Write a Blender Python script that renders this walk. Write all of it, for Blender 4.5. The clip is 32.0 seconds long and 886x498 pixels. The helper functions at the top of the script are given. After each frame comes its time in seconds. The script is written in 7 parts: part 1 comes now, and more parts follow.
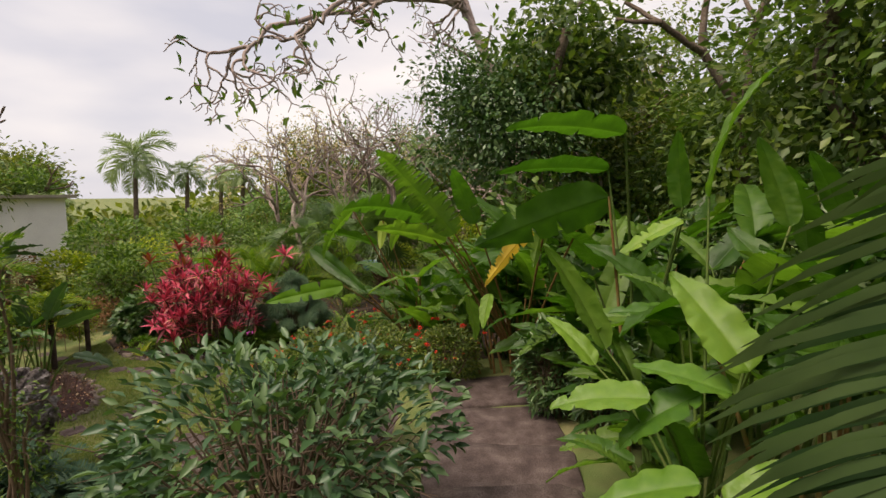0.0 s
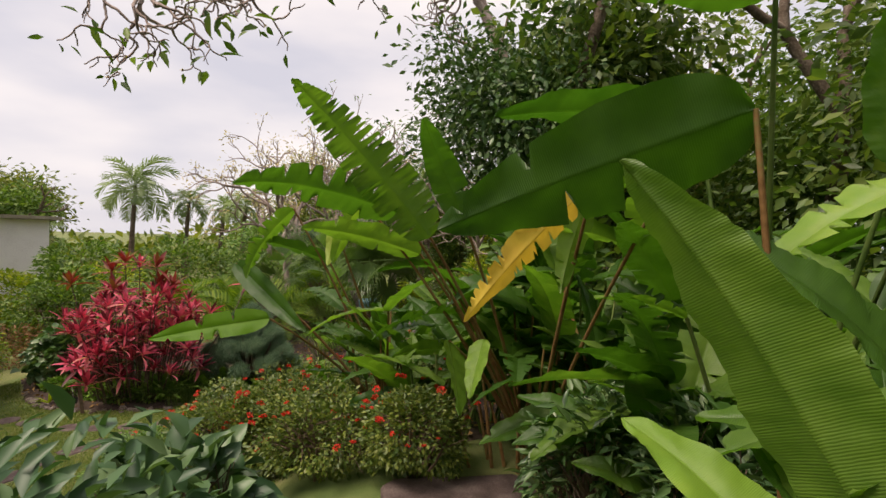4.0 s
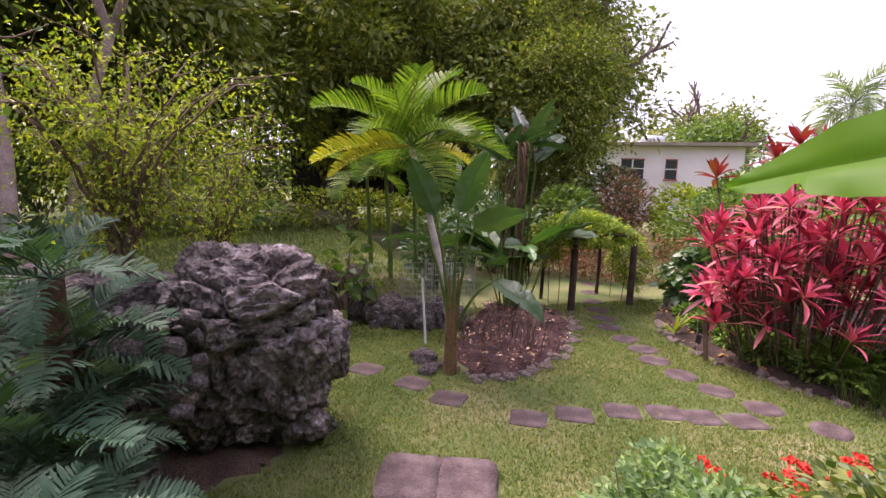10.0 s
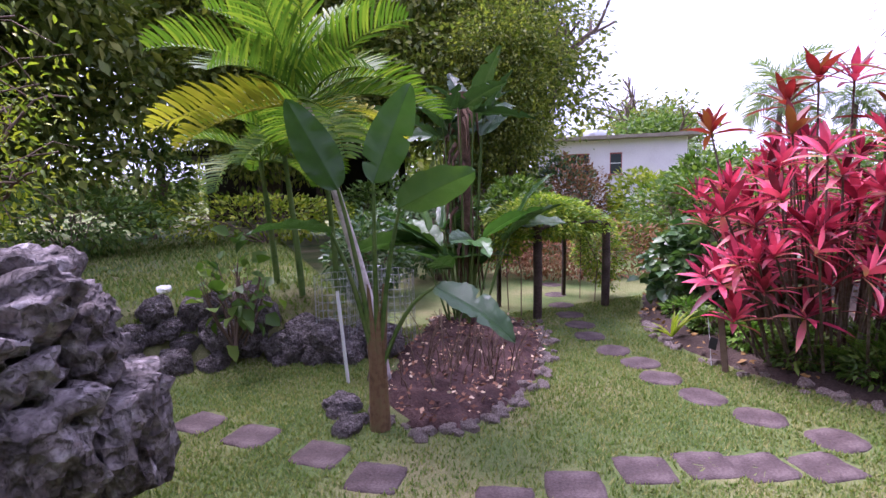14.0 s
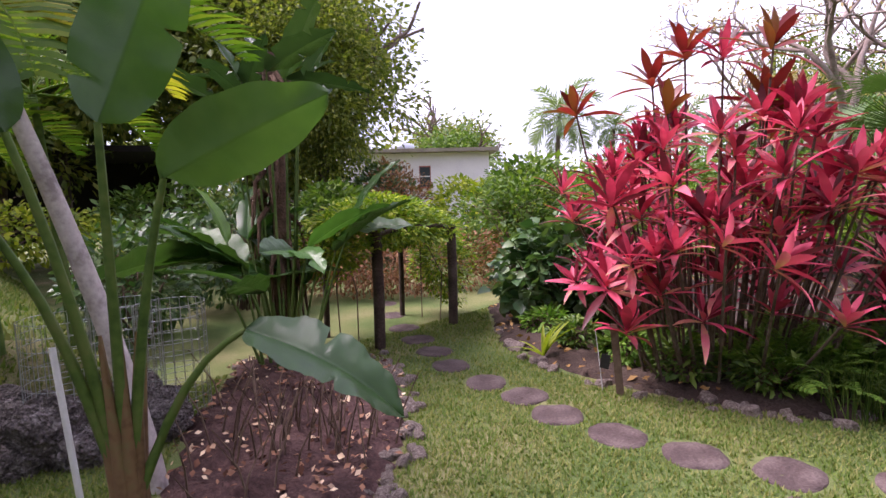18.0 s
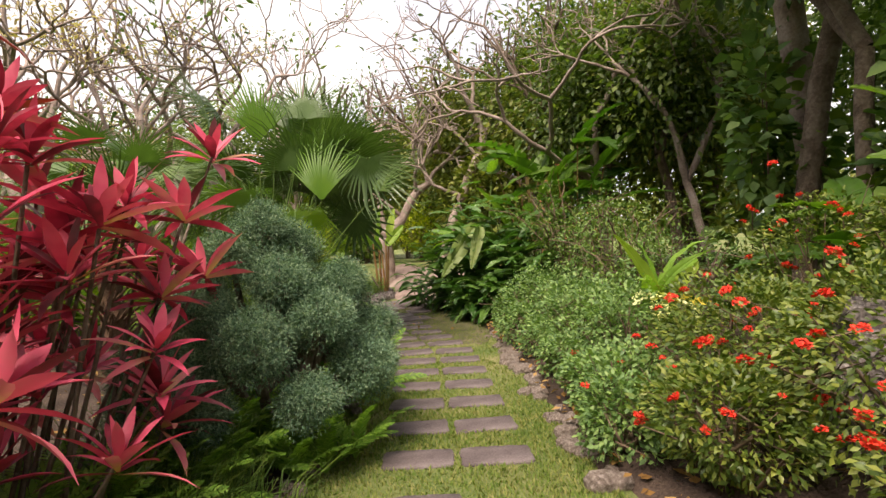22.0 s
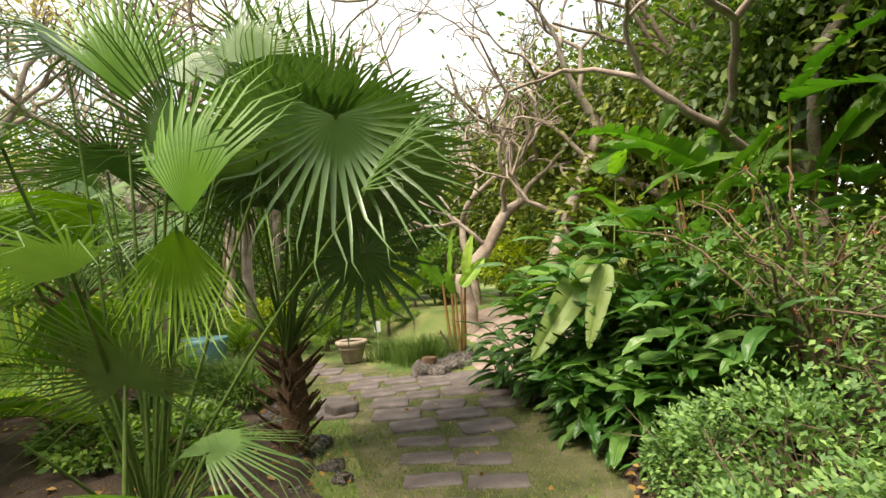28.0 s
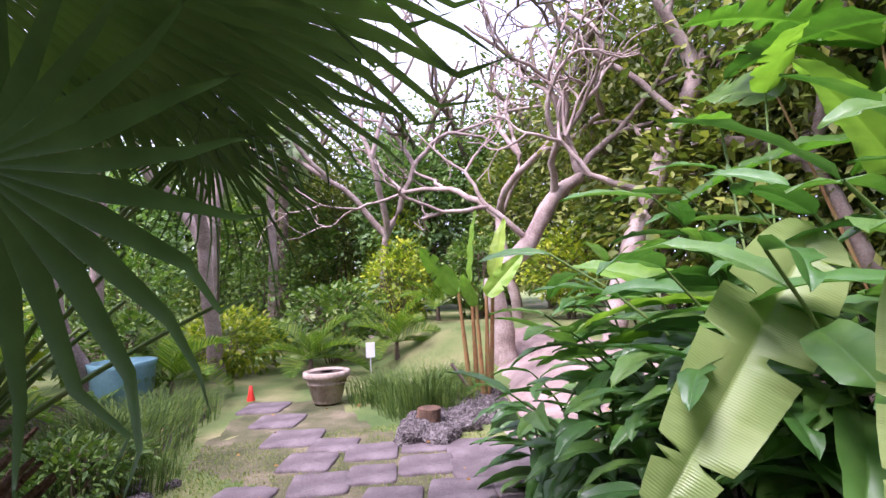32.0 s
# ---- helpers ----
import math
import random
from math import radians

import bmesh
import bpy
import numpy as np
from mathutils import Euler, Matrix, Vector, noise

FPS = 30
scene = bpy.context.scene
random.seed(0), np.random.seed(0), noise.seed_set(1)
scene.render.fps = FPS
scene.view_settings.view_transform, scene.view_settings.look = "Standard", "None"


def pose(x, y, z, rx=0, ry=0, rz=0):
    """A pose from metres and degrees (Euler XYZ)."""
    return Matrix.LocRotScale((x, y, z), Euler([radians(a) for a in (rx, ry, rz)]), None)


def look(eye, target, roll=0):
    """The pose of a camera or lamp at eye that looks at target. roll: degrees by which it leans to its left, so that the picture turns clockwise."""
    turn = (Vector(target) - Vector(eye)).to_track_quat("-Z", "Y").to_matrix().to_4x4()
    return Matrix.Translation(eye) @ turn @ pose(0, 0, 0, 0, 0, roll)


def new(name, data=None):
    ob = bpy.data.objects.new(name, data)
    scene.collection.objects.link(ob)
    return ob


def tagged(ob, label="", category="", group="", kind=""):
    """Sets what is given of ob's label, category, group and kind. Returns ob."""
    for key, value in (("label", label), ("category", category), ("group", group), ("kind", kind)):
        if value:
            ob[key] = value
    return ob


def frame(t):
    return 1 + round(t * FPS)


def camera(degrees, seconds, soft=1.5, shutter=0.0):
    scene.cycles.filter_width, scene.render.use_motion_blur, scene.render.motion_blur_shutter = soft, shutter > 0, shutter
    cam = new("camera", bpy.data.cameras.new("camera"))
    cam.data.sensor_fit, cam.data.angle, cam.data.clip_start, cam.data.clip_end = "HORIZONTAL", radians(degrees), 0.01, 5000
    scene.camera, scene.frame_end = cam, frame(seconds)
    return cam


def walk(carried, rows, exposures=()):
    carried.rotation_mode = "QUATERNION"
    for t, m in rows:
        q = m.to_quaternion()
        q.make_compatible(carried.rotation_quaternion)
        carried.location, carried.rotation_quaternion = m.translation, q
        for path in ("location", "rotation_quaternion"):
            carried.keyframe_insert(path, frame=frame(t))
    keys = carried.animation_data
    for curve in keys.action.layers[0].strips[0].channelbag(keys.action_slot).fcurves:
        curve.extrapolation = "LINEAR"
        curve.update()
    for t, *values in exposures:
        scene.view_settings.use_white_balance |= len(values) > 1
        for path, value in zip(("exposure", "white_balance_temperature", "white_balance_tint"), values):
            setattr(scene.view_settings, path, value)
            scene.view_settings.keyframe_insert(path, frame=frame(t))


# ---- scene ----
cam = camera(82.0, 32.0)
# seconds, eye, target, roll in degrees
PATH = [
    (0, (0.269, -1.303, 3.336), (0.203, 0.684, 3.119), -0.6),
    (0.5, (0.242, -0.992, 3.297), (0.244, 0.995, 3.062), -1.7),
    (1, (0.263, -0.595, 3.222), (0.259, 1.394, 3.017), -2.6),
    (1.5, (0.266, -0.263, 3.149), (0.211, 1.732, 3.015), -1.4),
    (2, (0.287, 0.069, 3.081), (0.312, 2.067, 2.982), -2.4),
    (2.5, (0.375, 0.342, 2.965), (0.426, 2.340, 2.909), -1.4),
    (4.5, (0.546, 1.286, 2.819), (0.330, 3.274, 2.783), 2.6),
    (5, (0.468, 1.723, 2.743), (0.177, 3.702, 2.705), 2.9),
    (5.5, (0.391, 2.063, 2.714), (0.018, 4.027, 2.640), 1.3),
    (6, (0.307, 2.396, 2.628), (-0.244, 4.318, 2.554), 2.2),
    (6.5, (0.148, 2.707, 2.534), (-0.555, 4.578, 2.458), 1.9),
    (7, (-0.036, 2.735, 2.551), (-0.861, 4.552, 2.420), 2.2),
    (7.5, (-0.288, 3.196, 2.505), (-1.401, 4.852, 2.365), 3.5),
    (8, (-0.577, 3.591, 2.399), (-1.932, 5.047, 2.19), 5.2),
    (8.5, (-0.785, 3.783, 2.32), (-2.29, 5.079, 2.086), 5.2),
    (9, (-0.929, 4.044, 2.207), (-2.626, 5.071, 1.954), 4.5),
    (9.5, (-1.082, 4.099, 2.096), (-2.908, 4.854, 1.784), 4.3),
    (10, (-1.327, 4.205, 1.956), (-3.218, 4.778, 1.650), 1.8),
    (10.5, (-1.546, 4.291, 1.810), (-3.483, 4.684, 1.508), 0.6),
    (11, (-1.726, 4.381, 1.727), (-3.692, 4.598, 1.430), 1.1),
    (11.5, (-1.908, 4.477, 1.689), (-3.859, 4.803, 1.391), 0.4),
    (12, (-2.118, 4.543, 1.678), (-4.041, 4.980, 1.342), -1.2),
    (12.5, (-2.255, 4.637, 1.652), (-4.182, 5.100, 1.381), -0.8),
    (13, (-2.415, 4.725, 1.611), (-4.329, 5.249, 1.365), -0.4),
    (13.5, (-2.581, 4.770, 1.605), (-4.447, 5.449, 1.367), -1.6),
    (14, (-2.746, 4.867, 1.572), (-4.577, 5.632, 1.321), -1.5),
    (14.5, (-2.905, 4.954, 1.540), (-4.700, 5.795, 1.274), -1.1),
    (16.5, (-3.586, 5.226, 1.365), (-5.246, 6.325, 1.170), -3.1),
    (17, (-3.739, 5.328, 1.339), (-5.356, 6.484, 1.116), -4.6),
    (17.5, (-3.860, 5.452, 1.339), (-5.442, 6.655, 1.113), -3.9),
    (18, (-3.978, 5.323, 1.360), (-5.397, 6.713, 1.160), -1.6),
    (18.5, (-4.051, 5.427, 1.402), (-5.047, 7.153, 1.226), -1.8),
    (19, (-4.056, 5.569, 1.451), (-4.674, 7.465, 1.291), -1.8),
    (19.5, (-4.024, 5.777, 1.449), (-4.492, 7.717, 1.321), -0.9),
    (20, (-4.048, 5.999, 1.401), (-4.301, 7.981, 1.329), -2.9),
    (20.5, (-4.153, 6.353, 1.38), (-4.15, 8.35, 1.272), -3.7),
    (21, (-4.054, 6.465, 1.374), (-3.838, 8.453, 1.319), -3.2),
    (21.5, (-4.219, 6.718, 1.324), (-3.542, 8.6, 1.286), -2.8),
    (22, (-4.315, 6.812, 1.32), (-3.283, 8.525, 1.276), -3.0),
    (22.5, (-4.304, 6.858, 1.336), (-3.169, 8.503, 1.284), -3.3),
    (23, (-4.151, 6.998, 1.344), (-3.04, 8.66, 1.282), -3.9),
    (23.5, (-3.945, 7.141, 1.34), (-2.916, 8.854, 1.27), -3.7),
    (24, (-3.781, 7.43, 1.27), (-2.791, 9.167, 1.233), -2.8),
    (24.5, (-3.67, 7.646, 1.243), (-2.669, 9.377, 1.2), -3.8),
    (25, (-3.462, 7.879, 1.28), (-2.572, 9.670, 1.307), -4.2),
    (25.5, (-3.351, 8.143, 1.267), (-2.461, 9.934, 1.263), -3.8),
    (27.5, (-2.578, 9.413, 1.497), (-1.731, 11.225, 1.45), -4.7),
    (28, (-2.339, 9.775, 1.48), (-1.677, 11.661, 1.569), -3.7),
    (28.5, (-2.123, 10.145, 1.456), (-1.546, 12.06, 1.496), -3.8),
    (29, (-1.948, 10.5, 1.437), (-1.419, 12.428, 1.494), -4.1),
    (29.5, (-1.707, 10.817, 1.412), (-1.305, 12.776, 1.479), -3.8),
    (30, (-1.501, 11.171, 1.392), (-1.205, 13.149, 1.432), -2.8),
    (30.5, (-1.376, 11.473, 1.399), (-1.096, 13.453, 1.466), -3.1),
    (31, (-1.181, 11.81, 1.405), (-0.889, 13.787, 1.47), -3.3),
    (31.5, (-1.052, 12.074, 1.429), (-0.72, 14.045, 1.49), -2.2),
    (32, (-1.031, 12.383, 1.408), (-0.557, 14.322, 1.532), -2.6),
]
walk(cam, [(t, look(eye, target, roll)) for t, eye, target, roll in PATH], [(0, 0.2, 7300, 16), (6, 0.25, 7200, 18), (8.5, 0.35, 6700, 24), (11, 1.65, 6000, 54), (12.5, 1.6, 5600, 57), (14, 1.3, 5400, 48), (17, 1.1, 5800, 42), (18, 1.1, 6000, 38), (19, 0.45, 6000, 36), (20, 0.0, 6900, 27), (21, 0.2, 7200, 22), (22, 0.85, 7400, 16), (24, 0.78, 5900, 32), (25.2, 0.85, 5900, 28), (27, 1.05, 7500, 0), (29, 1.4, 7300, 4), (30, 1.55, 6300, 26), (31, 1.8, 5600, 43), (32, 1.6, 5600, 38)])

# ---- world and sun: bright broken cloud, soft light ----
SKY = 0.86
world = bpy.data.worlds.new("sky")
scene.world = world
world.use_nodes = True
wn, wl = world.node_tree.nodes, world.node_tree.links
wn.clear()
w_out, w_bg = wn.new("ShaderNodeOutputWorld"), wn.new("ShaderNodeBackground")
w_sky = wn.new("ShaderNodeTexSky")
w_sky.sky_type = "NISHITA"
w_sky.sun_disc = False
w_sky.sun_elevation, w_sky.sun_rotation = radians(60), radians(239)
w_co, w_map, w_noise, w_ramp = wn.new("ShaderNodeTexCoord"), wn.new("ShaderNodeMapping"), wn.new("ShaderNodeTexNoise"), wn.new("ShaderNodeValToRGB")
w_map.inputs["Scale"].default_value = (1.6, 1.6, 5.0)
w_noise.inputs["Scale"].default_value = 1.3
w_noise.inputs["Detail"].default_value = 5.0
w_noise.inputs["Roughness"].default_value = 0.45
w_ramp.color_ramp.elements[0].position, w_ramp.color_ramp.elements[1].position = 0.35, 0.68
w_ramp.color_ramp.elements[0].color, w_ramp.color_ramp.elements[1].color = (0.66, 0.71, 0.84, 1), (1.06, 1.06, 1.08, 1)
w_dim = wn.new("ShaderNodeMixRGB")
w_dim.blend_type = "MULTIPLY"
w_dim.inputs["Fac"].default_value = 1.0
w_dim.inputs["Color2"].default_value = (0.12, 0.12, 0.12, 1)
w_mix = wn.new("ShaderNodeMixRGB")
w_mix.inputs["Fac"].default_value = 0.93
wl.new(w_co.outputs["Generated"], w_map.inputs["Vector"])
wl.new(w_map.outputs["Vector"], w_noise.inputs["Vector"])
wl.new(w_noise.outputs["Fac"], w_ramp.inputs["Fac"])
wl.new(w_sky.outputs["Color"], w_dim.inputs["Color1"])
wl.new(w_dim.outputs["Color"], w_mix.inputs["Color1"])
wl.new(w_ramp.outputs["Color"], w_mix.inputs["Color2"])
wl.new(w_mix.outputs["Color"], w_bg.inputs["Color"])
w_bg.inputs["Strength"].default_value = SKY
wl.new(w_bg.outputs["Background"], w_out.inputs["Surface"])
sun_data = bpy.data.lights.new("sun", "SUN")
sun_data.energy, sun_data.angle, sun_data.color = 3.7, radians(28), (1.0, 0.93, 0.82)
sun = new("sun", sun_data)
sun.matrix_basis = look((0, 0, 30), (15, 9, 0))

# ---- materials ----
def base_mat(name):
    m = bpy.data.materials.new(name)
    m.use_nodes = True
    n, l = m.node_tree.nodes, m.node_tree.links
    n.clear()
    return m, n, l, n.new("ShaderNodeOutputMaterial"), n.new("ShaderNodeBsdfPrincipled")


def two_scale(n, l, cols, scale, fine, obj_coords=True):
    """Colour from broad stains and fine grain."""
    co = n.new("ShaderNodeTexCoord")
    a, b = n.new("ShaderNodeTexNoise"), n.new("ShaderNodeTexNoise")
    a.inputs["Scale"].default_value, b.inputs["Scale"].default_value = scale, fine
    a.inputs["Detail"].default_value, b.inputs["Detail"].default_value = 4, 6
    src = co.outputs["Object"]
    l.new(src, a.inputs["Vector"])
    l.new(src, b.inputs["Vector"])
    mixf = n.new("ShaderNodeMath")
    mixf.operation = "MULTIPLY_ADD"
    l.new(a.outputs["Fac"], mixf.inputs[0])
    mixf.inputs[1].default_value = 0.6
    half = n.new("ShaderNodeMath")
    half.operation = "MULTIPLY"
    half.inputs[1].default_value = 0.4
    l.new(b.outputs["Fac"], half.inputs[0])
    l.new(half.outputs[0], mixf.inputs[2])
    ramp = n.new("ShaderNodeValToRGB")
    r = ramp.color_ramp
    r.elements[0].position, r.elements[0].color = 0.34, (*cols[0], 1)
    r.elements[1].position, r.elements[1].color = 0.66, (*cols[-1], 1)
    for i, c in enumerate(cols[1:-1]):
        r.elements.new(0.34 + 0.32 * (i + 1) / (len(cols) - 1)).color = (*c, 1)
    l.new(mixf.outputs[0], ramp.inputs["Fac"])
    return ramp, mixf, b


def solid(name, cols, rough=0.8, scale=2.0, fine=40.0, bump=0.3, metal=0.0, dist=0.01, spec=0.3):
    m, n, l, out, p = base_mat(name)
    ramp, f, b = two_scale(n, l, cols, scale, fine)
    l.new(ramp.outputs["Color"], p.inputs["Base Color"])
    p.inputs["Roughness"].default_value, p.inputs["Metallic"].default_value = rough, metal
    p.inputs["Specular IOR Level"].default_value = spec
    bp = n.new("ShaderNodeBump")
    bp.inputs["Strength"].default_value, bp.inputs["Distance"].default_value = bump, dist
    l.new(b.outputs["Fac"], bp.inputs["Height"])
    l.new(bp.outputs["Normal"], p.inputs["Normal"])
    l.new(p.outputs["BSDF"], out.inputs["Surface"])
    return m


def leafy(name, cols, rough=0.45, shine=0.4, through_light=0.35, per="island", veins=0.0, glow=(1.25, 1.5, 0.55), lift=(1.4, 1.32, 1.0)):
    """Leaf: colour differs leaf by leaf, light passes through the blade."""
    m, n, l, out, p = base_mat(name)
    cols = [(min(0.85, a * lift[0]), min(0.85, b * lift[1]), c * lift[2]) for a, b, c in cols]
    ramp = n.new("ShaderNodeValToRGB")
    r = ramp.color_ramp
    r.elements[0].position, r.elements[0].color = 0.1, (*cols[0], 1)
    r.elements[1].position, r.elements[1].color = 0.9, (*cols[-1], 1)
    for i, c in enumerate(cols[1:-1]):
        r.elements.new(0.1 + 0.8 * (i + 1) / (len(cols) - 1)).color = (*c, 1)
    co, a = n.new("ShaderNodeTexCoord"), n.new("ShaderNodeTexNoise")
    a.inputs["Scale"].default_value = 6.0
    a.inputs["Detail"].default_value = 4
    l.new(co.outputs["Object"], a.inputs["Vector"])
    add = n.new("ShaderNodeMath")
    add.operation = "MULTIPLY_ADD"
    add.inputs[1].default_value = 0.72
    if per == "island":
        rnd = n.new("ShaderNodeNewGeometry").outputs["Random Per Island"]
    else:
        rnd = n.new("ShaderNodeObjectInfo").outputs["Random"]
    l.new(rnd, add.inputs[0])
    sc = n.new("ShaderNodeMath")
    sc.operation = "MULTIPLY_ADD"
    sc.inputs[1].default_value, sc.inputs[2].default_value = 0.7, -0.2
    l.new(a.outputs["Fac"], sc.inputs[0])
    l.new(sc.outputs[0], add.inputs[2])
    l.new(add.outputs[0], ramp.inputs["Fac"])
    colour = ramp.outputs["Color"]
    l.new(colour, p.inputs["Base Color"])
    p.inputs["Roughness"].default_value = rough
    p.inputs["Specular IOR Level"].default_value = shine
    bp = n.new("ShaderNodeBump")
    bp.inputs["Strength"].default_value, bp.inputs["Distance"].default_value = (0.24, 0.006) if veins else (0.2, 0.006)
    if veins:
        wv = n.new("ShaderNodeTexWave")
        wv.bands_direction = "Y"
        wv.inputs["Scale"].default_value = veins * 5
        wv.inputs["Distortion"].default_value = 1.5
        l.new(co.outputs["Object"], wv.inputs["Vector"])
        l.new(wv.outputs["Fac"], bp.inputs["Height"])
    else:
        l.new(a.outputs["Fac"], bp.inputs["Height"])
    l.new(bp.outputs["Normal"], p.inputs["Normal"])
    tr, mx, tint = n.new("ShaderNodeBsdfTranslucent"), n.new("ShaderNodeMixShader"), n.new("ShaderNodeMixRGB")
    tint.blend_type = "MULTIPLY"
    tint.inputs["Fac"].default_value = 1.0
    tint.inputs["Color2"].default_value = (*glow, 1)
    l.new(colour, tint.inputs["Color1"])
    l.new(tint.outputs["Color"], tr.inputs["Color"])
    mx.inputs["Fac"].default_value = through_light
    l.new(p.outputs["BSDF"], mx.inputs[1])
    l.new(tr.outputs["BSDF"], mx.inputs[2])
    l.new(mx.outputs["Shader"], out.inputs["Surface"])
    return m


LAWN = solid("lawn_soil", [(0.05, 0.09, 0.02), (0.1, 0.145, 0.04), (0.18, 0.19, 0.07), (0.32, 0.27, 0.15)], 0.95, 1.1, 160, 1.0)
GRASS = leafy("grass_blade", [(0.085, 0.145, 0.03), (0.125, 0.185, 0.04), (0.19, 0.22, 0.065), (0.29, 0.27, 0.11)], 0.75, 0.1, 0.3, lift=(1, 1, 1))
SOIL = solid("bed_soil", [(0.022, 0.014, 0.011), (0.05, 0.033, 0.026), (0.1, 0.07, 0.055)], 0.95, 3, 60, 0.9, dist=0.02)
MULCH = solid("mulch", [(0.025, 0.012, 0.011), (0.06, 0.03, 0.027), (0.12, 0.068, 0.06)], 0.9, 5, 50, 1.0, dist=0.02)
DIRT = solid("pink_dirt", [(0.13, 0.09, 0.08), (0.24, 0.175, 0.155), (0.32, 0.25, 0.225)], 0.95, 3, 45, 0.6)
CORAL = solid("coral_rock", [(0.04, 0.033, 0.03), (0.12, 0.1, 0.095), (0.24, 0.205, 0.2), (0.42, 0.38, 0.37)], 0.95, 7, 34, 1.0, dist=0.04)


def pitted(m, scale, depth):
    """Round pits eaten into the stone, added to its grain."""
    n, l = m.node_tree.nodes, m.node_tree.links
    co, vo, bp = n.new("ShaderNodeTexCoord"), n.new("ShaderNodeTexVoronoi"), n.new("ShaderNodeBump")
    vo.inputs["Scale"].default_value = scale
    bp.inputs["Strength"].default_value, bp.inputs["Distance"].default_value = 1.0, depth
    old = next(q for q in n if q.type == "BUMP" and q != bp)
    p = next(q for q in n if q.type == "BSDF_PRINCIPLED")
    l.new(co.outputs["Object"], vo.inputs["Vector"])
    l.new(vo.outputs["Distance"], bp.inputs["Height"])
    l.new(old.outputs["Normal"], bp.inputs["Normal"])
    l.new(bp.outputs["Normal"], p.inputs["Normal"])


pitted(CORAL, 17.0, 0.05)
EDGESTONE = solid("edging_stone", [(0.09, 0.065, 0.055), (0.24, 0.19, 0.165), (0.45, 0.39, 0.36)], 0.9, 9, 50, 0.9, dist=0.02)
SLATE = solid("brown_slab", [(0.045, 0.03, 0.028), (0.085, 0.06, 0.056), (0.15, 0.115, 0.105)], 0.8, 7, 70, 0.8)
PAVER = solid("grey_paver", [(0.065, 0.05, 0.052), (0.12, 0.095, 0.097), (0.2, 0.165, 0.165)], 0.8, 4, 90, 0.6)
BARK = solid("bark", [(0.06, 0.042, 0.03), (0.13, 0.095, 0.07), (0.22, 0.175, 0.14)], 0.9, 5, 30, 0.9, dist=0.02)
PALEBARK = solid("pale_bark", [(0.16, 0.115, 0.1), (0.3, 0.23, 0.2), (0.42, 0.35, 0.32)], 0.85, 4, 40, 0.6)
TWIG = solid("twig", [(0.1, 0.065, 0.045), (0.2, 0.14, 0.1)], 0.9, 4, 40, 0.4)
PALMBARK = solid("palm_fibre", [(0.045, 0.027, 0.018), (0.12, 0.07, 0.045), (0.2, 0.12, 0.08)], 0.95, 8, 60, 1.0, dist=0.02)
WHITETRUNK = solid("ringed_trunk", [(0.3, 0.25, 0.24), (0.52, 0.46, 0.44), (0.66, 0.6, 0.57)], 0.8, 9, 40, 0.5)
WOOD = solid("weathered_wood", [(0.03, 0.021, 0.016), (0.07, 0.05, 0.04), (0.12, 0.09, 0.075)], 0.9, 4, 50, 0.6)
PLASTER = solid("white_plaster", [(0.62, 0.58, 0.6), (0.74, 0.71, 0.73), (0.8, 0.77, 0.78)], 0.85, 0.8, 20, 0.2)
ROOFEDGE = solid("roof_edge", [(0.2, 0.17, 0.13), (0.33, 0.29, 0.23)], 0.8, 2, 30, 0.3)
REDFRAME = solid("red_window_frame", [(0.3, 0.08, 0.07), (0.42, 0.14, 0.12)], 0.6, 3, 30, 0.2)
CURTAIN = solid("curtain", [(0.3, 0.09, 0.07), (0.5, 0.22, 0.18)], 0.9, 3, 30, 0.2)
# timber with the deep shade under the trees put into its colour
DARK = solid("shaded_timber", [(0.012, 0.01, 0.009), (0.03, 0.025, 0.022)], 0.9, 2, 20, 0.3)
STEEL = solid("galvanised_steel", [(0.4, 0.42, 0.44), (0.6, 0.62, 0.64)], 0.4, 3, 30, 0.1, metal=0.9)
TERRACOTTA = solid("weathered_pot", [(0.2, 0.15, 0.115), (0.34, 0.27, 0.22), (0.45, 0.38, 0.32)], 0.85, 6, 50, 0.5)
BLUEPOT = solid("blue_glaze", [(0.1, 0.22, 0.25), (0.18, 0.33, 0.36)], 0.35, 4, 30, 0.2)
WHITEPAINT = solid("white_paint", [(0.66, 0.66, 0.64), (0.8, 0.8, 0.78)], 0.5, 4, 40, 0.1)
PVC = solid("grey_pipe", [(0.45, 0.45, 0.45), (0.6, 0.6, 0.6)], 0.5, 4, 40, 0.1)
RED = solid("red_plastic", [(0.6, 0.03, 0.02), (0.75, 0.06, 0.03)], 0.5, 4, 40, 0.1)
BLACK = solid("black_plastic", [(0.01, 0.01, 0.01), (0.03, 0.03, 0.03)], 0.5, 4, 40, 0.1)

HELI = leafy("heliconia_leaf", [(0.022, 0.068, 0.01), (0.048, 0.12, 0.018), (0.12, 0.21, 0.042)], 0.4, 0.5, 0.46, "object", 9.0)
HELITHIN = leafy("thin_heliconia_leaf", [(0.03, 0.1, 0.008), (0.055, 0.15, 0.012), (0.09, 0.2, 0.02)], 0.55, 0.25, 0.5, "object")
HELILIGHT = leafy("light_heliconia_leaf", [(0.07, 0.16, 0.02), (0.14, 0.26, 0.04), (0.25, 0.34, 0.08)], 0.42, 0.45, 0.35, "object", 9.0)
HELIWIDE = leafy("wide_heliconia_leaf", [(0.035, 0.1, 0.012), (0.07, 0.165, 0.022), (0.14, 0.25, 0.045)], 0.38, 0.5, 0.35, "object", 9.0)
